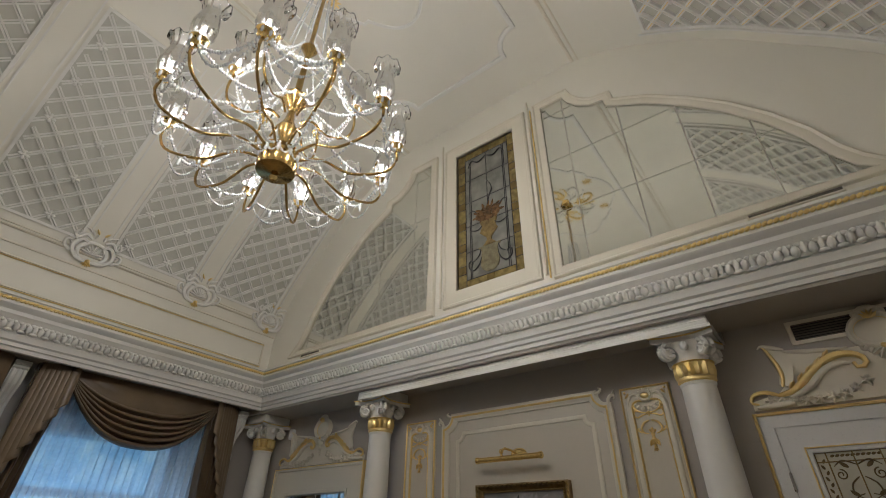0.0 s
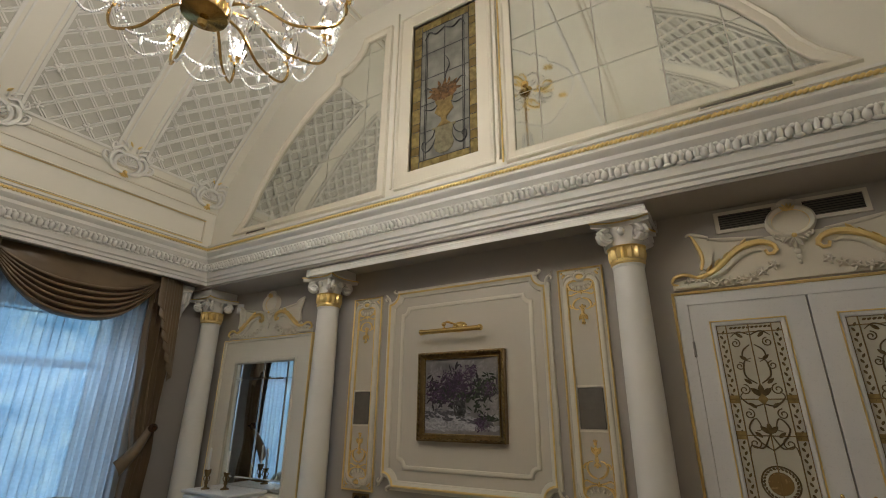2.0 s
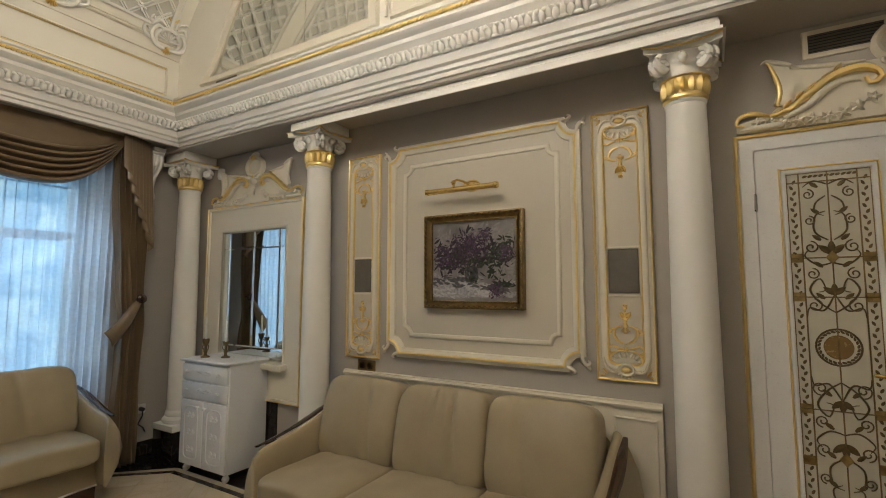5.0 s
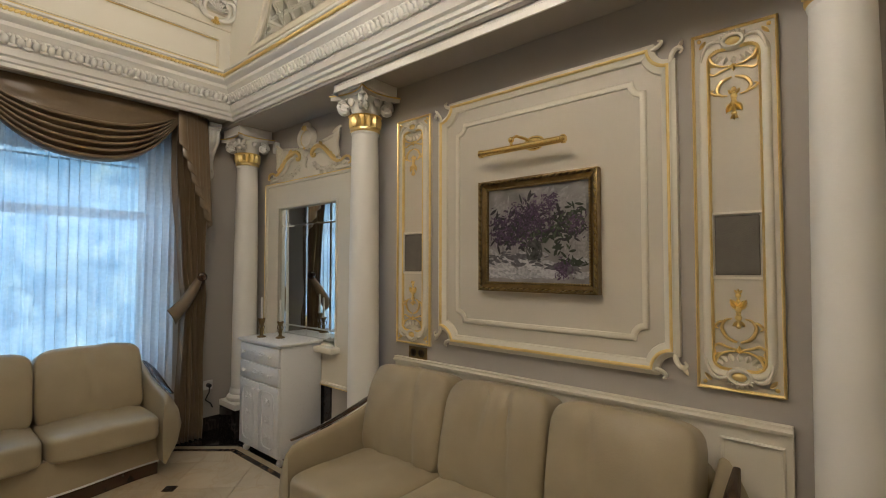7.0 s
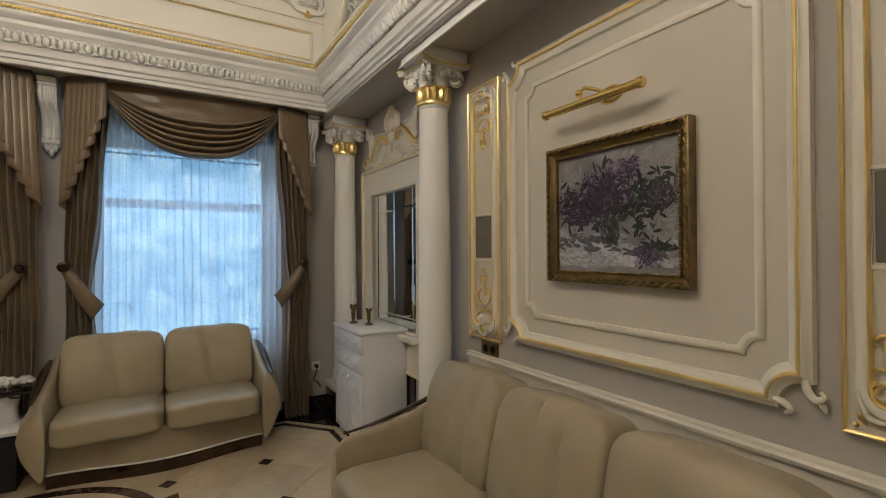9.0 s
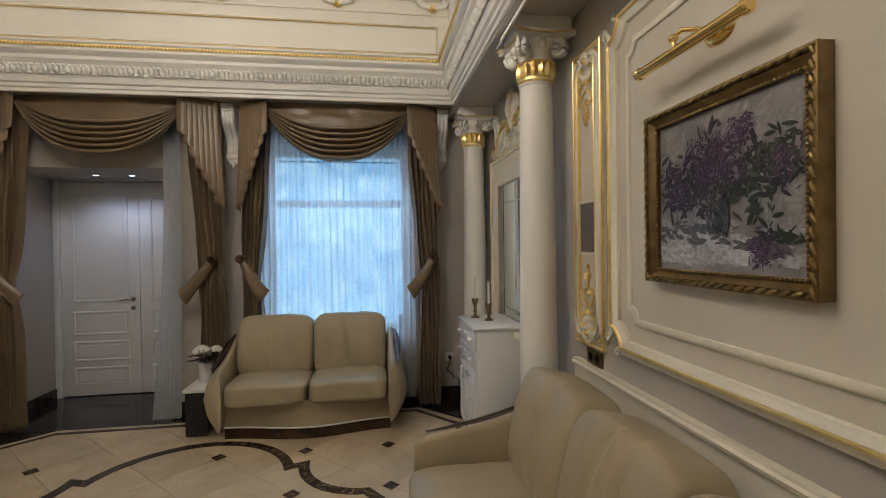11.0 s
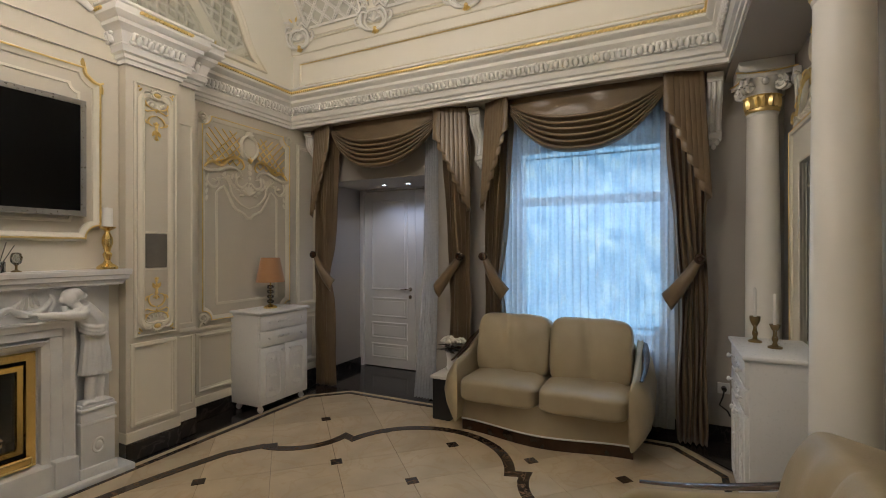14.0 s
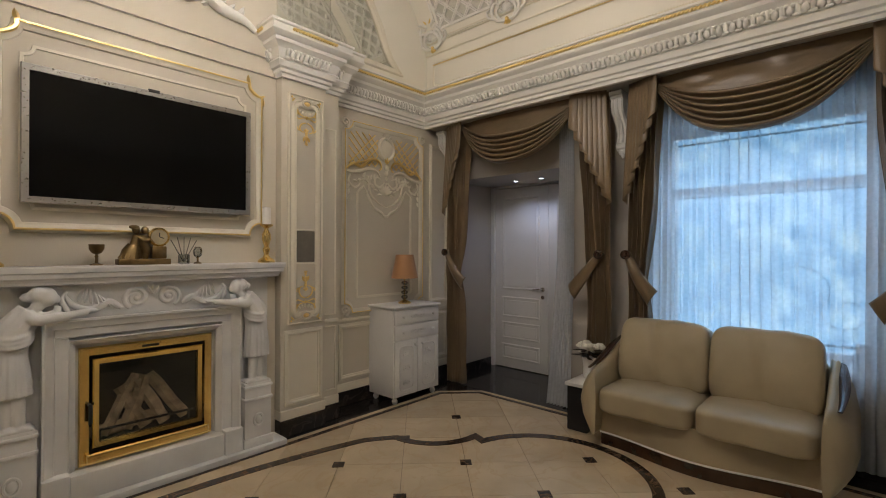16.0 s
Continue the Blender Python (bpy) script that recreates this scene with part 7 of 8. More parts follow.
ball(st, (-0.005, 0.0, 0.205), 0.021, 1, 1, 1.15)
ball(st, (0.05, 0.0, 0.222), 0.022, 1.3, 1, 0.6)
tube(st, [(0.035, 0.015, 0.165), (0.01, 0.035, 0.14), (-0.02, 0.03, 0.15)], 0.010, 6)
tube(st, [(-0.01, 0.01, 0.165), (-0.03, 0.02, 0.145), (-0.05, 0.015, 0.13)], 0.010, 6)
for k in range(8):
    a = math.pi * k / 7
    tube(st, [(0.068 + 0.058 * math.cos(a), 0.05 * math.sin(a), 0.036), (0.055 + 0.03 * math.cos(a), 0.03 * math.sin(a), 0.105)], 0.009, 5)
fg = part("sculpture", st, M_BRONZE, c, "dark bronze seated figure group", smooth=70)
c = thing("goblet", pose(3.435, BR + 0.085, MZ), "dark bronze goblet with a wide bowl", "goblet")
part("foot", lathe(B(), [(0.0, 0.0), (0.032, 0.0), (0.030, 0.006), (0.008, 0.014), (0.006, 0.04), (0.010, 0.05), (0.006, 0.06)], 18), M_BRONZE, c)
part("bowl", lathe(B(), [(0.006, 0.06), (0.024, 0.07), (0.036, 0.09), (0.037, 0.118), (0.034, 0.118), (0.030, 0.09), (0.0, 0.075)], 20), M_BRONZE, c)
c = thing("reed_diffuser", pose(2.985, BR + 0.085, MZ), "clear glass reed diffuser with dark sticks", "diffuser")
part("bottle", bx(-0.028, 0.028, -0.028, 0.028, 0.0, 0.06, 0.006), M_CRYSTAL, c)
for k in range(5):
    a = -0.5 + 0.25 * k
    part("stick", tube(B(), [(0.0, 0.0, 0.01), (0.17 * math.sin(a), 0.01 * k - 0.02, 0.17 * math.cos(a))], 0.0022, 5), M_BLKP, c)
c = thing("crystal_goblet", pose(2.905, BR + 0.09, MZ), "small cut crystal goblet on a bronze foot", "goblet")
part("foot", lathe(B(), [(0.0, 0.0), (0.024, 0.0), (0.022, 0.006), (0.006, 0.014), (0.006, 0.036), (0.012, 0.042)], 16), M_BRONZE, c)
part("bowl", lathe(B(), [(0.010, 0.040), (0.024, 0.052), (0.028, 0.078), (0.022, 0.102), (0.014, 0.108), (0.0, 0.108)], 10), M_CRYSTAL, c, smooth=10)
# plaster relief high on the chimney breast
c = thing("plaster_relief", BREAST(FC, 2.95), "white plaster scroll relief above the fireplace cornice", "plaster ornament")
b = B()
for s in (-1, 1):
    swirl(b, [(s * 0.05, 0.15), (s * 0.18, 0.10), (s * 0.30, 0.16), (s * 0.42, 0.10), (s * 0.58, 0.07), (s * 0.66, 0.02)], 0.05, 0.015)
    for k in range(6):
        leaf(b, s * (0.14 + 0.08 * k), 0.10 - 0.008 * k, 90 - s * (70 - 10 * k), 0.12, 0.05, 0.03, 0.0)
part("relief", b, M_WHITE, c, smooth=60)

# small things by the window
c = thing("radio", pose(0.10, 2.555, WZ0 + 0.022), "small black box standing on the window sill", "speaker")
part("casing", bx(-0.03, 0.03, -0.045, 0.045, 0, 0.17, 0.006), M_BLKP, c)
part("front_cloth", bx(0.0302, 0.033, -0.036, 0.036, 0.015, 0.155, 0.001), M_GREY, c)
c = thing("alarm_sensor", SOFA_WALL(0.66, 2.50), "small white alarm sensor fixed beside the column", "sensor")
part("housing", bx(-0.03, 0.03, -0.05, 0.05, 0, 0.045, 0.012, 3), M_PLASTIC, c)
part("window", bx(-0.02, 0.02, -0.03, 0.005, 0.0455, 0.048, 0.001), M_LACQ, c)

# ---------- vault ----------
CUM = [0.0]
for p_, q_ in zip(COVE, COVE[1:]):
    CUM.append(CUM[-1] + (q_ - p_).length)
VLEN = CUM[-1]


def vault(l, y, h, side):
    """Point l metres up the cove from its foot, at y, h metres off the surface; side -1 window side, 1 opposite."""
    i = 0
    while i < len(COVE) - 2 and CUM[i + 1] < l:
        i += 1
    f = (l - CUM[i]) / max(1e-9, CUM[i + 1] - CUM[i])
    p = COVE[i].lerp(COVE[i + 1], f)
    d = (COVE[i + 1] - COVE[i]).normalized()
    n = Vector((d.y, -d.x))
    x, z = p.x + n.x * h, p.y + n.y * h
    return Vector((x if side < 0 else 2 * CX - x, y, z))


def strip(V, F, pts, width_dir, side, w, h):
    """Square-edged bar over the vault along (l, y) points."""
    k0 = len(V)
    for l, y in pts:
        for a, hh in ((-1, -0.002), (-1, h), (1, h), (1, -0.002)):
            V.append(tuple(vault(l + width_dir[0] * a * w, y + width_dir[1] * a * w, hh, side)))
    for i in range(len(pts) - 1):
        for a in range(4):
            b_ = (a + 1) % 4
            F.append((k0 + 4 * i + a, k0 + 4 * i + b_, k0 + 4 * i + 4 + b_, k0 + 4 * i + 4 + a))


def raw(name, V, F, material, parent, label="", kind=""):
    me = bpy.data.meshes.new(name)
    me.from_pydata(V, [], F)
    me.materials.append(material)
    o = new(name, me)
    o.parent = parent
    if label:
        o["label"] = label
    return tagged(o, kind=kind)


L0, L1 = 0.24, 1.92
M_FIELD = mat("trellis_field_paint", (0.61, 0.60, 0.535), 0.6, var=0.03, scale=3, bump=0.05, bscale=100)
SHELLS = [2.93, 2.015, 1.10, 0.185, -0.73]
for side in (-1, 1):
    for k in range(4):
        ya, yb = SHELLS[k + 1] + 0.125, SHELLS[k] - 0.125
        tp = tagged(new("vault_panel"), "sunk vault panel with cream diagonal trellis", "ceiling panel", "vault trellis panels", "structure")
        V, F = [], []
        roses = Heap()
        c = 0.166
        V3, F3 = [], []
        n0 = int((yb - ya + L1 - L0) / c) + 2
        for sl in (-1, 1):
            for j in range(n0):
                # line y = y0 + sl * (l - L0)
                y0 = (ya - 10 * c + j * c) if sl > 0 else (ya + j * c)
                ls = [l for l in np.linspace(L0, L1, 49) if ya <= y0 + sl * (l - L0) <= yb]
                if len(ls) > 2:
                    r2 = 0.7071
                    for off in (-0.0085, 0.0085):
                        strip(V, F, [(float(l) + off * r2 * (1 if sl > 0 else -1) * -1, float(y0 + sl * (l - L0)) + off * r2) for l in ls[::3] + ls[-1:]], (r2 * -sl, r2), side, 0.0055, 0.027 if sl > 0 else 0.0255)
                    if side > 0:
                        strip(V3, F3, [(float(l), float(y0 + sl * (l - L0))) for l in ls[::3] + ls[-1:]], (r2 * -sl, r2), side, 0.0031, 0.022 if sl > 0 else 0.0208)
        V2, F2 = [], []
        strip(V2, F2, [(float(l), (ya + yb) / 2) for l in np.linspace(L0, L1, 24)], (0, 1), side, (yb - ya) / 2, 0.003)
        raw("field", V2, F2, M_FIELD, tp, "pale grey green field")
        raw("trellis", V, F, M_WHITE, tp, "raised double trellis bars", "stuff")
        # gold line between the bars, only on the side opposite the window
        if side > 0:
            raw("gilt_trellis_line", V3, F3, M_GOLD, tp, "thin gold line between the trellis bars", "stuff")
        V, F = [], []
        ring = [(float(l), ya) for l in np.linspace(L0, L1, 18)]
        for yy in (ya, yb):
            strip(V, F, [(float(l), yy) for l in np.linspace(L0, L1, 18)], (0, 1), side, 0.011, 0.024)
            strip(V, F, [(float(l), yy + (0.045 if yy == yb else -0.045)) for l in np.linspace(L0 - 0.06, L1 + 0.06, 18)], (0, 1), side, 0.006, 0.012)
        for ll in (L0, L1):
            strip(V, F, [(ll, ya - 0.011), (ll, yb + 0.011)], (1, 0), side, 0.011, 0.024)
        raw("border", V, F, M_WHITE, tp, "stepped white border")
        for a in range(int((L1 - L0) / (2 * c)) + 1):
            for b_ in range(4):
                l, y = L0 + 0.5 * c + a * 2 * c, ya + c * (0.5 + 2 * b_)
                if l < L1 - 0.05 and y < yb - 0.03:
                    P0 = vault(l, y, 0.026, side)
                    e1 = (vault(l + 0.02, y, 0.018, side) - P0).normalized()
                    R3 = Matrix.Translation(P0) @ Matrix(((e1.x, 0, -e1.z, 0), (e1.y, 1, 0, 0), (e1.z, 0, e1.x, 0), (0, 0, 0, 1)))
                    for q in range(4):
                        roses.add(BEAD, R3 @ Matrix.Rotation(math.pi / 2 * q, 4, "Z") @ Matrix.Translation((0.020, 0, 0)) @ Matrix.Diagonal((0.021, 0.013, 0.010, 1)))
                    roses.add(BEAD, R3 @ Matrix.Diagonal((0.012, 0.012, 0.015, 1)))
        roses.put("rosettes", M_WHITE, tp, "small rosettes on the crossings", kind="stuff")

# lines along the foot of the vault
b, g = B(), B()
for side in (-1, 1):
    for l, r in ((0.14, 0.012), (0.165, 0.006), (0.03, 0.008)):
        tube(b, [vault(l, TY, 0.004, side), vault(l, LY, 0.004, side)], r, 6)
    for y0, y1 in ((TY + 0.10, LY - 0.10),):
        xx = 0.56 if side < 0 else 2 * CX - 0.56
        for z in (3.10, 3.33):
            tube(b, [(xx - side * -0.004 * 0, y0, z), (xx, y1, z)], 0.012, 6)
            tube(g, [(xx - side * 0.010, y0, z - 0.012), (xx - side * 0.010, y1, z - 0.012)], 0.0048, 5)
        for y in (y0, y1):
            tube(b, [(xx, y, 3.10), (xx, y, 3.33)], 0.012, 6)
for x in (2.36, 2 * CX - 2.36):
    for dx, r in ((0, 0.018), (0.05, 0.010)):
        tube(b, [(x + dx * (1 if x > CX else -1), TY, 5.142 if dx == 0 else 5.128), (x + dx * (1 if x > CX else -1), LY, 5.142 if dx == 0 else 5.128)], r, 6)
struct("trim_vault_lines", b, M_CREAM, "cream running mouldings along the vault's foot", "moulding", smooth=60)
struct("trim_vault_gilding", g, M_GOLD, "thin gilded lines along the frieze", "moulding", smooth=60)

# shells between the panels
sh = None
for side in (-1, 1):
    for y in SHELLS:
        yy = min(max(y, TY + 0.10), LY - 0.14)
        P0 = vault(0.15, yy, 0.012, side)
        e1 = (vault(0.25, yy, 0.012, side) - P0).normalized()
        nn = Vector((e1.z, 0, -e1.x)) if side < 0 else Vector((-e1.z, 0, e1.x))
        ux = e1.cross(nn)
        m = Matrix(((ux.x, e1.x, nn.x, P0.x), (ux.y, e1.y, nn.y, P0.y), (ux.z, e1.z, nn.z, P0.z), (0, 0, 0, 1)))
        if sh is None:
            sh = thing("vault_shell", m, "white plaster shell ornament with a gilded drop", "plaster ornament", "vault shells")
            c, g = B(), B()
            for a in range(-80, 81, 20):
                leaf(c, 0, 0.0, 90 + a, 0.085, 0.03, 0.024, 0.006)
            sweep(c, [(0.10 * math.cos(radians(a)), 0.01 + 0.085 * math.sin(radians(a))) for a in range(0, 360, 15)], [(-0.014, 0.0), (-0.010, 0.018), (0.004, 0.022), (0.014, 0.014), (0.016, 0.0)])
            for q in (-1, 1):
                swirl(c, [(q * 0.02, -0.07), (q * 0.10, -0.05), (q * 0.145, 0.02), (q * 0.11, 0.09), (q * 0.06, 0.08), (q * 0.075, 0.04)], 0.020, 0.016)
                swirl(c, [(q * 0.05, 0.12), (q * 0.10, 0.14), (q * 0.14, 0.10), (q * 0.17, 0.12), (q * 0.15, 0.16)], 0.015, 0.014)
                swirl(c, [(q * 0.12, -0.02), (q * 0.19, 0.0), (q * 0.20, 0.05), (q * 0.165, 0.06)], 0.014, 0.014)
                for k in range(4):
                    leaf(c, q * (0.03 + 0.02 * k), 0.13 + 0.02 * k, 90 - q * 30 * k, 0.05, 0.022, 0.018, 0.008)
                    leaf(c, q * 0.14, -0.03 + 0.05 * k, 90 - q * (70 - 20 * k), 0.05, 0.024, 0.018, 0.008)
                leaf(g, q * 0.02, 0.17, 90 - q * 35, 0.05, 0.02, 0.016, 0.014)
            for a in (-130, -110, -90, -70, -50):
                leaf(g, 0, -0.055, a, 0.055, 0.02, 0.018, 0.016)
            ball(g, (0, -0.06, 0.022), 0.018)
            part("shell", c, M_WHITE, sh, smooth=60)
            part("gilt_drop", g, M_GOLD, sh, "gilded drop", smooth=60)
        else:
            copy_thing(sh, m)

# ---------- lunette mirrors ----------
ARCH = [(1.03, 3.165), (1.10, 3.22), (1.17, 3.33), (1.24, 3.50), (1.36, 3.70), (1.52, 3.91), (1.70, 4.09), (1.93, 4.28), (2.18, 4.42), (2.19, 4.50), (2.30, 4.52), (2.40, 4.59), (2.47, 4.68), (2.50, 4.76), (2.715, 4.76), (2.715, 3.165)]


def lunette(m, flip, label):
    path = [((2 * CX - x) if flip else x, z) for x, z in ARCH]
    if flip:
        path.reverse()
    t = thing("lunette_mirror", m, label, "mirror", "lunette mirrors")
    area = sum(a[0] * b_[1] - b_[0] * a[1] for a, b_ in zip(path, path[1:] + path[:1]))
    f = 1 if area > 0 else -1
    b = B()
    sweep(b, path, [(-0.006, 0.0), (-0.004, 0.022), (0.010, 0.026), (0.040, 0.024), (0.052, 0.034), (0.062, 0.030), (0.066, 0.0)], flip=f)
    part("frame", b, M_CREAM, t, smooth=40)
    b = B()
    sweep(b, path, [(-0.010, 0.016), (-0.008, 0.025), (-0.002, 0.027), (0.0, 0.018)], flip=f)
    part("inner_line", b, M_CREAM, t, smooth=40)
    xs = [0.9, 1.18, 1.42, 1.76, 2.12, 2.52, 2.80]
    zs = [3.0, 3.62, 4.12, 4.62, 4.9]
    for i in range(6):
        for j in range(4):
            x0, x1 = (xs[i], xs[i + 1]) if not flip else (2 * CX - xs[i + 1], 2 * CX - xs[i])
            poly = clip(path if area > 0 else list(reversed(path)), rect(x0 + 0.003, x1 - 0.003, zs[j] + 0.003, zs[j + 1] - 0.003))
            if len(poly) < 3:
                continue
            if abs(sum(a[0] * c[1] - c[0] * a[1] for a, c in zip(poly, poly[1:] + poly[:1]))) < 0.002:
                continue
            b = B()
            pp = [(p_.x, p_.y) for p_ in poly]
            try:
                plate(b, pp, 0.003, 0.008)
            except ValueError:
                b.free()
                continue
            part("mirror_pane", b, M_MIRROR2, t, smooth=None)
    return t


lunette(pose(0, LY, 0, 90), False, "arched cream framed wall of mirror panes high up")
lun_r = lunette(pose(0, LY, 0, 90), True, "arched cream framed wall of mirror panes high up")
lunette(pose(2 * CX, TY, 0, 90, 0, 180), True, "arched cream framed mirror panes above the fireplace wall")
# small brass round set on the right-hand mirror panes
part("knob", lathe(B(), [(0.012, 0.0), (0.008, 0.012), (0.024, 0.022), (0.028, 0.034), (0.018, 0.046), (0.0, 0.05)], 16), M_BRASS, lun_r, "small round brass piece on the mirror", m=Matrix.Translation((3.99, 3.66, 0.008)))
for x0, x1 in ((4.98, 5.40), (1.12, 1.40)):
    sv = thing("slot_vent", pose((x0 + x1) / 2, LY, 3.10, 90), "narrow dark slot vent under the mirror", "vent")
    part("slot", bx(-(x1 - x0) / 2, (x1 - x0) / 2, 0, 0.030, 0.0, 0.012), M_GREY, sv)
    b = B()
    sweep(b, rect(-(x1 - x0) / 2, (x1 - x0) / 2, 0, 0.030), [(-0.001, 0.0), (-0.001, 0.018), (0.006, 0.018), (0.008, 0.0)])
    part("rim", b, M_CREAM, sv)

# stained glass light
W = thing("stained_window", pose((WIN0 + WIN1) / 2, LY, 0, 90), "leaded stained glass panel with an amber flower urn", "stained glass", kind="")
hw = (WIN1 - WIN0) / 2
b = B()
sweep(b, rect(-hw, hw, WINB, WINT), [(0.0, -0.10), (0.0, 0.018), (0.014, 0.024), (0.10, 0.020), (0.11, 0.028), (0.125, 0.024), (0.13, 0.0)])
part("frame", b, M_CREAM, W, smooth=30)
b = B()
for q in (-1, 1):
    tube(b, [(q * (hw + 0.16), 3.15, 0.01), (q * (hw + 0.16), 4.92, 0.01)], 0.010, 6)
part("side_fillet", b, M_CREAM, W, smooth=60)
b = B()
tube(b, [(hw + 0.185, 3.12, 0.01), (hw + 0.185, 4.80, 0.01)], 0.007, 6)
part("gilt_fillet", b, M_GOLD, W, smooth=60)
M_AMBER = mat("amber_border_glass", (0.33, 0.25, 0.09), 0.2, var=0.3, scale=22, bump=0.4, bscale=35)
M_DEEP = mat("deep_amber_glass", (0.21, 0.15, 0.045), 0.2, var=0.25, scale=14, bump=0.3, bscale=25)
M_SMOKE = mat("smoky_glass", (0.29, 0.285, 0.25), 0.15, var=0.25, scale=7, bump=0.3, bscale=18)
M_URN = mat("ochre_glass", (0.30, 0.21, 0.075), 0.2, var=0.25, scale=30, bump=0.3, bscale=40)
M_PED = mat("olive_glass", (0.25, 0.22, 0.13), 0.2, var=0.25, scale=30, bump=0.3, bscale=40)
M_ROSE = mat("russet_glass", (0.24, 0.13, 0.05), 0.2, var=0.4, scale=30, bump=0.3, bscale=40)
e = 0.082
for x0, x1, z0, z1 in ((-hw, -hw + e, WINB, WINT), (hw - e, hw, WINB, WINT), (-hw + e, hw - e, WINB, WINB + e), (-hw + e, hw - e, WINT - e, WINT)):
    part("border_pane", bx(x0 + 0.002, x1 - 0.002, z0 + 0.002, z1 - 0.002, -0.025, -0.018), M_AMBER, W, "amber border glass")
lead = B()
for q in (-1, 1):
    for k in range(6):
        z = WINB + 0.18 + (WINT - WINB - 0.36) * k / 5
        xm = q * (hw - e / 2)
        part("corner_square", bx(xm - 0.036, xm + 0.036, z - 0.036, z + 0.036, -0.018, -0.0145), M_DEEP, W, "deep amber glass square")
        for zz in (z - 0.038, z + 0.038):
            tube(lead, [(xm - 0.04, zz, -0.015), (xm + 0.04, zz, -0.015)], 0.003, 4)
for z in (WINB + e / 2, WINT - e / 2):
    part("corner_square", bx(-0.036, 0.036, z - 0.036, z + 0.036, -0.018, -0.0145), M_DEEP, W, "deep amber glass square")
NZ = 5
for i in range(2):
    for j in range(NZ):
        x0 = -hw + e + (hw - e) * i
        x1 = x0 + hw - e
        z0 = WINB + e + (WINT - WINB - 2 * e) * j / NZ
        z1 = WINB + e + (WINT - WINB - 2 * e) * (j + 1) / NZ
        part("pane", bx(x0 + 0.002, x1 - 0.002, z0 + 0.002, z1 - 0.002, -0.026, -0.020), M_SMOKE, W)
for x in (-hw + e, -hw + e + 0.042, -hw + e + 0.056, hw - e - 0.056, hw - e - 0.042, hw - e):
    tube(lead, [(x, WINB + (e if abs(x) < hw - e - 0.01 else 0), -0.018), (x, WINT - (e if abs(x) < hw - e - 0.01 else 0), -0.018)], 0.0034, 5)
tube(lead, [(0, WINB + 0.78, -0.018), (0, WINT - e, -0.018)], 0.0034, 5)
for j in range(NZ + 1):
    z = WINB + e + (WINT - WINB - 2 * e) * j / NZ
    tube(lead, [(-hw + e, z, -0.018), (hw - e, z, -0.018)], 0.0034, 5)
xi = hw - e - 0.03
for q in (-1, 1):
    swirl(lead, [(q * 0.075, WINB + 0.25), (q * 0.10, WINB + 0.19), (q * 0.15, WINB + 0.15), (q * xi, WINB + 0.18), (q * xi, WINB + 0.24), (q * (xi - 0.035), WINB + 0.235), (q * (xi - 0.03), WINB + 0.205)], 0.006, -0.015)
    swirl(lead, [(q * 0.08, WINB + 0.33), (q * 0.10, WINB + 0.27), (q * 0.15, WINB + 0.23)], 0.005, -0.015)
    swirl(lead, [(q * 0.06, WINB + 0.55), (q * 0.11, WINB + 0.52), (q * xi, WINB + 0.55)], 0.005, -0.015)
    swirl(lead, [(q * 0.11, WINB + 0.70), (q * 0.15, WINB + 0.74), (q * xi, WINB + 0.73)], 0.005, -0.015)
    swirl(lead, [(0, WINT - 0.12), (q * 0.08, WINT - 0.16), (q * 0.15, WINT - 0.12), (q * xi, WINT - 0.19)], 0.007, -0.015)
swirl(lead, [(0, WINB + 0.75), (0.02, WINB + 0.84), (0.045, WINB + 0.90), (0.03, WINB + 0.97), (0.0, WINB + 1.02)], 0.005, -0.015)
part("leading", lead, M_BLKP, W, "dark leading", smooth=60)
b = B()
plate(b, [(-0.07, WINB + 0.13), (-0.03, WINB + 0.105), (0.03, WINB + 0.105), (0.07, WINB + 0.13), (0.085, WINB + 0.17), (0.075, WINB + 0.30), (0.11, WINB + 0.345), (-0.11, WINB + 0.345), (-0.075, WINB + 0.30), (-0.085, WINB + 0.17)], -0.030, -0.0145)
part("pedestal", b, M_PED, W, "olive glass pedestal", smooth=None)
b = B()
plate(b, [(-0.06, WINB + 0.348), (0.06, WINB + 0.348), (0.02, WINB + 0.39), (0.025, WINB + 0.42), (0.085, WINB + 0.48), (0.065, WINB + 0.53), (0.085, WINB + 0.60), (-0.085, WINB + 0.60), (-0.065, WINB + 0.53), (-0.085, WINB + 0.48), (-0.025, WINB + 0.42), (-0.02, WINB + 0.39)], -0.030, -0.0145)
part("urn", b, M_URN, W, "ochre glass urn", smooth=None)
rng = random.Random(8)
b = B()
for k in range(9):
    a = math.pi * 2 * k / 8
    fx, fz = (0.085 * math.cos(a), 0.045 * math.sin(a)) if k < 8 else (0.0, 0.0)
    for c_ in range(6):
        leaf(b, fx, WINB + 0.655 + fz, 60 * c_ + 25 * k, 0.042, 0.034, 0.006, -0.017)
for k in range(9):
    leaf(b, 0.09 * math.cos(0.4 * k), WINB + 0.66 + 0.06 * math.sin(0.4 * k), math.degrees(0.4 * k) + rng.uniform(-15, 15), 0.07, 0.026, 0.005, -0.018)
part("flowers", b, M_ROSE, W, "russet glass roses", smooth=60)

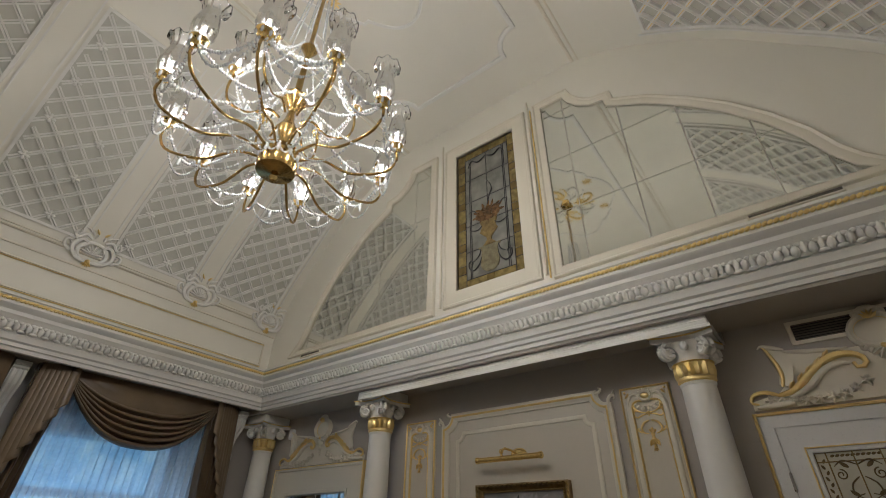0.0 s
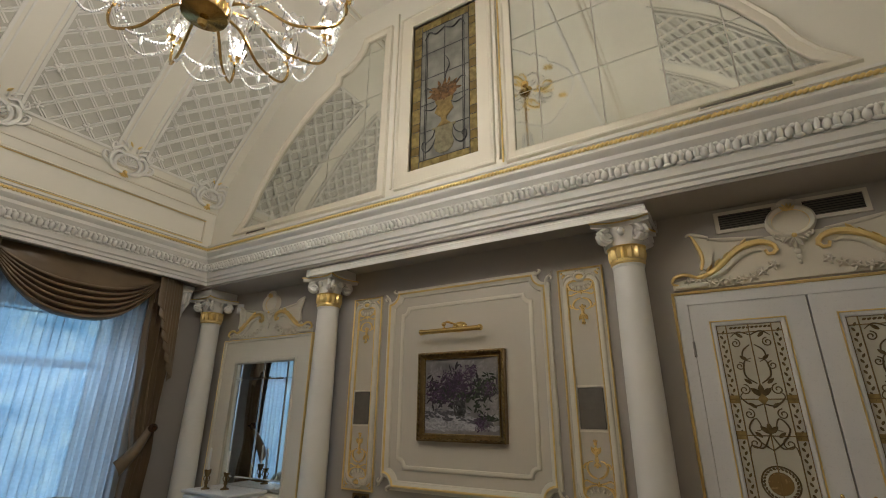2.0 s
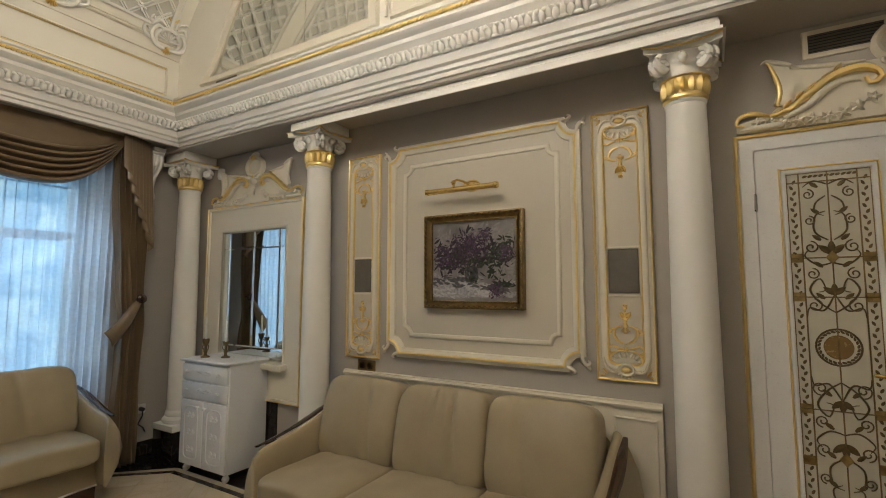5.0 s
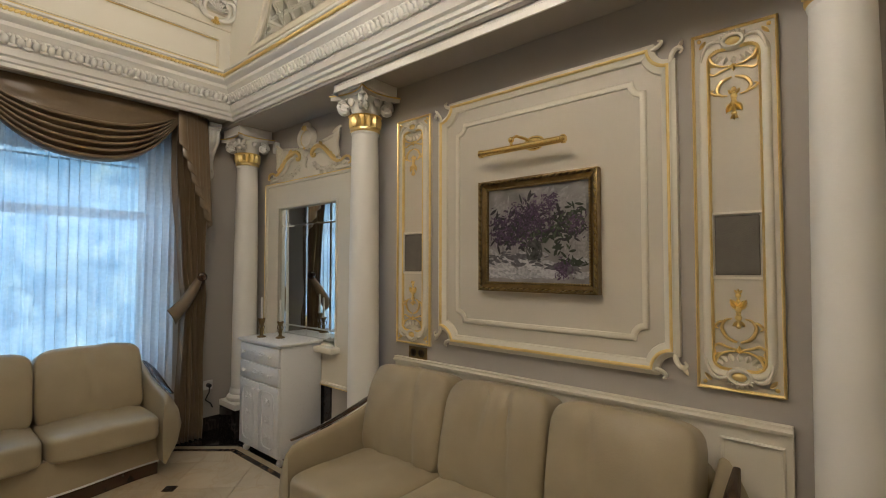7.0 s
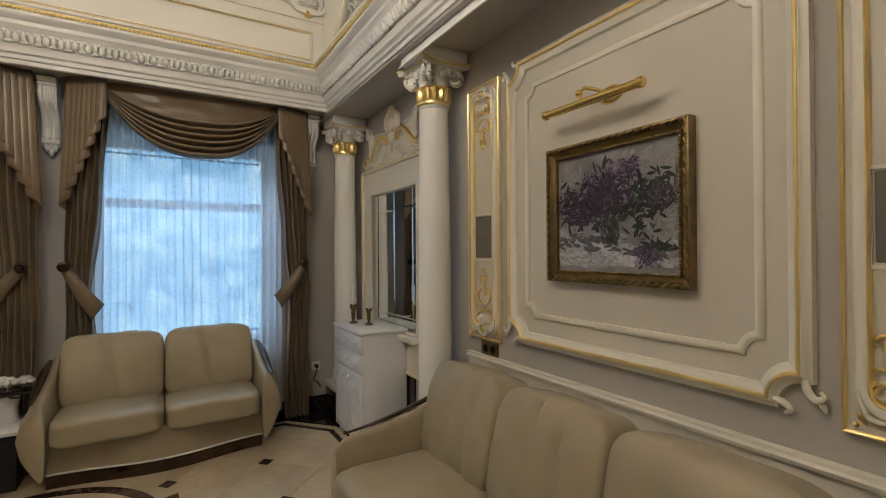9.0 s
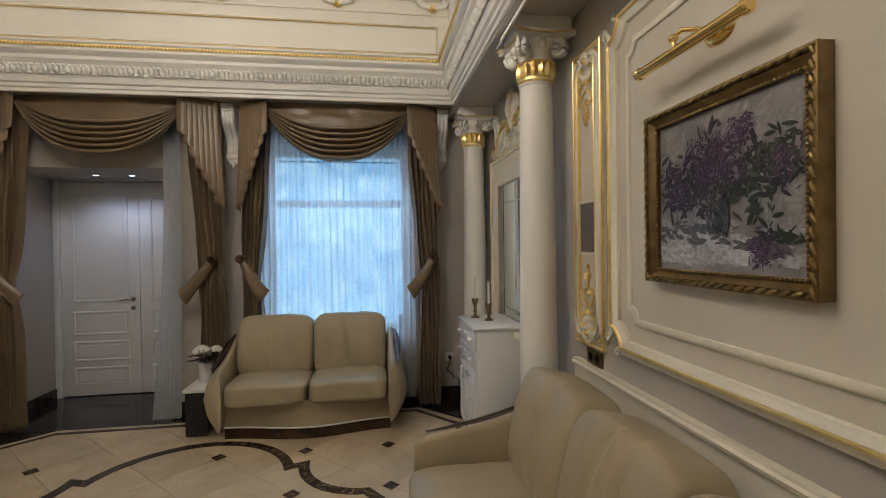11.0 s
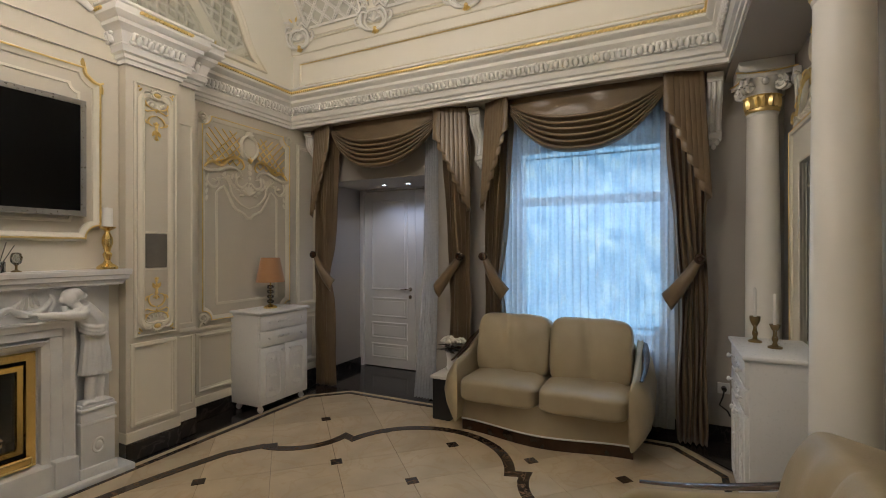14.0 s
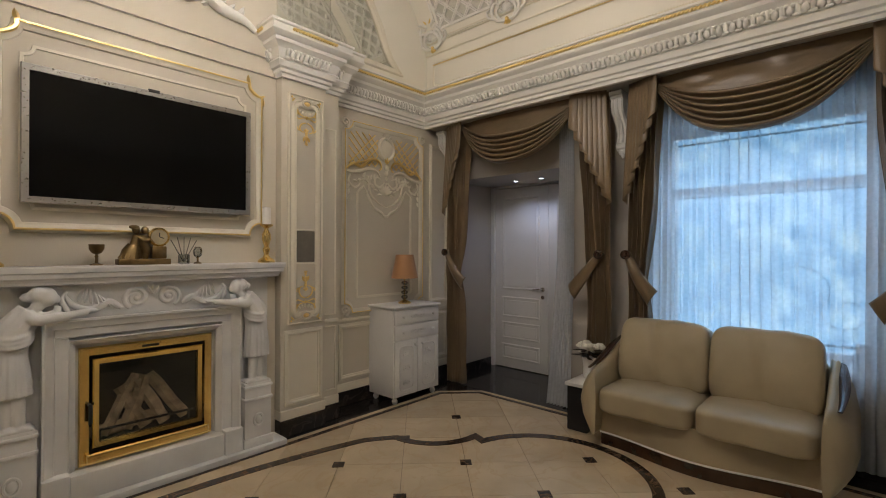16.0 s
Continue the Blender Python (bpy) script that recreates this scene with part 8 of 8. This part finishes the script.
# ---------- flat ceiling ornament ----------
cr = tagged(new("ceiling_rose"), "white ceiling mouldings and scrolled rose with gilding", "ceiling ornament", kind="structure")
b = B()
x0, x1, y0, y1 = 2.62, 3.98, -0.45, 2.55
path = []
for cx, cy, a0 in ((x0, y0, 90), (x1, y0, 180), (x1, y1, 270), (x0, y1, 360)):
    for i in range(9):
        a = radians(a0 - 90 * i / 8)
        path.append((cx + 0.20 * math.cos(a), cy + 0.20 * math.sin(a)))
sweep(b, path, [(-0.022, 5.152), (-0.018, 5.135), (0.0, 5.128), (0.018, 5.135), (0.022, 5.152)])
part("outer_moulding", b, M_WHITE, cr, smooth=50)
b = B()
pts = []
for k in range(96):
    a = 2 * math.pi * k / 96
    r = 0.52 + 0.05 * math.cos(4 * a) + (0.035 if (k % 24) in (10, 11, 12, 13, 14) else 0.0)
    pts.append((CHX + r * math.cos(a), CHY + 1.35 * r * math.sin(a)))
sweep(b, pts, [(-0.014, 5.152), (-0.010, 5.138), (0.010, 5.138), (0.014, 5.152)])
part("inner_moulding", b, M_WHITE, cr, smooth=50)
b, g = B(), B()
for k in range(8):
    R = Matrix.Translation((CHX, CHY, 5.146)) @ Matrix.Rotation(2 * math.pi * k / 8, 4, "Z") @ Matrix.Rotation(math.pi, 4, "X")
    u = B()
    swirl(u, [(0.10, 0.0), (0.20, 0.05), (0.30, 0.02), (0.34, -0.05), (0.28, -0.09), (0.24, -0.05)], 0.018, 0.010)
    swirl(u, [(0.16, 0.04), (0.22, 0.10), (0.31, 0.10), (0.33, 0.06)], 0.012, 0.010)
    for a in (-40, 0, 40):
        leaf(u, 0.14, 0.0, a, 0.11, 0.035, 0.02, 0.0)
    u.transform(R)
    me = bpy.data.meshes.new("tmp")
    u.to_mesh(me)
    (b if k % 2 else g).from_mesh(me)
    bpy.data.meshes.remove(me)
    u.free()
part("white_scrollwork", b, M_WHITE, cr, smooth=60)
part("gilt_scrollwork", g, M_GOLD, cr, smooth=60)
for a in (30, 150, 210, 330):
    g = B()
    cx, cy = CHX + 0.44 * math.cos(radians(a)), CHY + 0.55 * math.sin(radians(a))
    for k in range(8):
        leaf(g, 0, 0, 45 * k, 0.06, 0.022, 0.014)
    part("gilt_star", g, M_GOLD, cr, m=Matrix.Translation((cx, cy, 5.149)) @ Matrix.Rotation(math.pi, 4, "X"))

# ---------- chandelier ----------
ch = thing("chandelier", pose(CHX, CHY, 0), "brass chandelier with glass tulip shades and crystal chains, lit", "chandelier")
M_TULIP = bpy.data.materials.new("tulip_glass")
M_TULIP.use_nodes = True
_t = M_TULIP.node_tree
_t.nodes.remove(_t.nodes["Principled BSDF"])
_tr, _tl, _gl, _m1, _m2, _fr = (_t.nodes.new(n) for n in ("ShaderNodeBsdfTransparent", "ShaderNodeBsdfTranslucent", "ShaderNodeBsdfGlossy", "ShaderNodeMixShader", "ShaderNodeMixShader", "ShaderNodeFresnel"))
_gl.inputs["Roughness"].default_value = 0.05
_tl.inputs["Color"].default_value = (0.9, 0.9, 0.9, 1)
_m1.inputs["Fac"].default_value = 0.10
_fr.inputs["IOR"].default_value = 1.42
_t.links.new(_tr.outputs[0], _m1.inputs[1])
_t.links.new(_tl.outputs[0], _m1.inputs[2])
_t.links.new(_fr.outputs[0], _m2.inputs["Fac"])
_t.links.new(_m1.outputs[0], _m2.inputs[1])
_t.links.new(_gl.outputs[0], _m2.inputs[2])
_t.links.new(_m2.outputs[0], _t.nodes["Material Output"].inputs["Surface"])
M_ARM = mat("antique_brass", (0.62, 0.42, 0.15), 0.2, 1.0, var=0.15, scale=20, bump=0.05, color2=(0.36, 0.24, 0.09))
part("stem", lathe(B(), [(0.0, 2.905), (0.016, 2.91), (0.022, 2.93), (0.010, 2.945), (0.05, 2.955), (0.085, 2.965), (0.09, 2.985), (0.085, 3.06), (0.095, 3.075), (0.06, 3.09), (0.03, 3.11), (0.02, 3.16), (0.035, 3.20), (0.045, 3.24), (0.025, 3.29), (0.015, 3.36), (0.05, 3.42), (0.07, 3.45), (0.05, 3.48), (0.018, 3.52), (0.014, 3.8), (0.03, 3.84), (0.045, 3.87), (0.02, 3.90), (0.012, 3.95), (0.012, 5.10), (0.06, 5.12), (0.07, 5.15)], 28), M_ARM, ch, "turned brass stem and drum")


def glass_shade():
    b = B()
    seg = 24
    prof = [(0.017, 0.0), (0.026, 0.010), (0.033, 0.035), (0.0335, 0.065), (0.029, 0.095), (0.0245, 0.120), (0.0255, 0.140), (0.033, 0.160), (0.043, 0.172)]
    rings = []
    for j, (r, z) in enumerate(prof):
        ring = []
        for i in range(seg):
            a = 2 * math.pi * i / seg
            w = (0.008 * math.cos(8 * a) if j == len(prof) - 1 else 0.003 * math.cos(8 * a) if j == len(prof) - 2 else 0.0)
            rr = r * (1 + 0.045 * (-1) ** i)
            ring.append(b.verts.new((rr * math.cos(a), rr * math.sin(a), z + w)))
        rings.append(ring)
    for p, q in zip(rings, rings[1:]):
        for i in range(seg):
            b.faces.new((p[i], p[(i + 1) % seg], q[(i + 1) % seg], q[i]))
    return finish(b, "shade", M_TULIP, 20)


SHADE = glass_shade()
RIM = finish(tube(B(), [(0.043 * math.cos(2 * math.pi * i / 48), 0.043 * math.sin(2 * math.pi * i / 48), 0.172 + 0.008 * math.cos(8 * 2 * math.pi * i / 48)) for i in range(49)], 0.0016, 4), "rim", M_CRYSTAL, 80)
CUP = finish(lathe(B(), [(0.0, -0.03), (0.008, -0.028), (0.012, -0.012), (0.026, -0.006), (0.030, 0.002), (0.012, 0.006), (0.012, 0.012), (0.0, 0.012)], 16), "cup", M_BRASS, 50)
BULB = finish(lathe(B(), [(0.0, 0.012), (0.009, 0.018), (0.0125, 0.045), (0.0105, 0.078), (0.005, 0.108), (0.0, 0.118)], 12), "bulb", M_BULB, 60)
M_DROP = mat("crystal_drop", (0.78, 0.80, 0.80), 0.07, var=0.1, scale=80, bump=0, spec=1.0, coat=1.0)
drops = Heap()


def chain(a, b_, sag, n, r=0.0072):
    a, b_ = Vector(a), Vector(b_)
    for i in range(n + 1):
        t = i / n
        p = a.lerp(b_, t) - Vector((0, 0, sag * 4 * t * (1 - t)))
        s = r * (1.25 if i % 3 == 0 else 0.9)
        drops.add(BEAD, Matrix.Translation(p) @ Matrix.Diagonal((s, s, s * 1.15, 1)))


def drop(p, k=1.0):
    drops.add(BEAD, Matrix.Translation(Vector(p) - Vector((0, 0, 0.014 * k))) @ Matrix.Diagonal((0.007 * k, 0.007 * k, 0.020 * k, 1)))


tips = []
for tier, n, R, zc, zr, a0 in ((0, 12, 0.525, 3.20, 3.03, 15), (1, 6, 0.30, 3.52, 3.30, 0)):
    ring = []
    for k in range(n):
        a = radians(a0 + 360 * k / n)
        ca, sa = math.cos(a), math.sin(a)
        pts = spline([(0.05, zr), (R * 0.35, zr + 0.035), (R * 0.62, zr - 0.03), (R * 0.92, zr + 0.0), (R * 1.02, zr + 0.085), (R, zc - 0.03)], 22)
        arm = part("arm", tube(B(), [(p.x * ca, p.x * sa, p.y) for p in pts], 0.0065, 8), M_ARM, ch, smooth=60)
        for nm, me in (("cup", CUP), ("shade", SHADE), ("rim", RIM), ("bulb", BULB)):
            o = new(nm, me)
            o.parent = arm
            o.matrix_local = Matrix.Translation((R * ca, R * sa, zc)) @ Matrix.Scale({"cup": 1.25, "bulb": 0.85}.get(nm, 1.42), 4)
            if nm == "shade":
                o.visible_shadow = False
                o["label"] = "clear glass tulip shade with wavy rim"
        ring.append((R * ca, R * sa, zc - 0.012))
        for q in range(6):
            an = a + q * math.pi / 3
            drop((R * ca + 0.032 * math.cos(an), R * sa + 0.032 * math.sin(an), zc - 0.004))
    for k in range(n):
        chain(ring[k], ring[(k + 1) % n], 0.085 if tier == 0 else 0.06, 22 if tier == 0 else 20)
        chain(ring[k], ring[(k + 1) % n], 0.17 if tier == 0 else 0.12, 30, 0.0055)
        chain((0.09 * ring[k][0] / R, 0.09 * ring[k][1] / R, 3.07 if tier == 0 else 3.46), (0.8 * ring[k][0], 0.8 * ring[k][1], zr - 0.01), 0.10, 26, 0.0055)
        m_ = (Vector(ring[k]) + Vector(ring[(k + 1) % n])) / 2
        drop((m_.x, m_.y, m_.z - (0.09 if tier == 0 else 0.065)), 1.3)
        chain(ring[k], (0.06 * ring[k][0] / R, 0.06 * ring[k][1] / R, 3.44 if tier == 0 else 3.86), 0.10 if tier == 0 else 0.06, 34)
    tips.append(ring)
for k in range(10):
    a = 2 * math.pi * k / 10
    chain((0.05 * math.cos(a), 0.05 * math.sin(a), 4.55), (0.11 * math.cos(a), 0.11 * math.sin(a), 3.86), -0.0, 44, 0.0055)
    chain((0.088 * math.cos(a), 0.088 * math.sin(a), 3.07), (0.088 * math.cos(a + 0.63), 0.088 * math.sin(a + 0.63), 3.07), 0.05, 10, 0.006)
    drop((0.088 * math.cos(a), 0.088 * math.sin(a), 3.06), 1.3)
o = drops.put("crystal_drop_chains", M_DROP, ch, "hanging chains of cut crystal drops", kind="stuff")
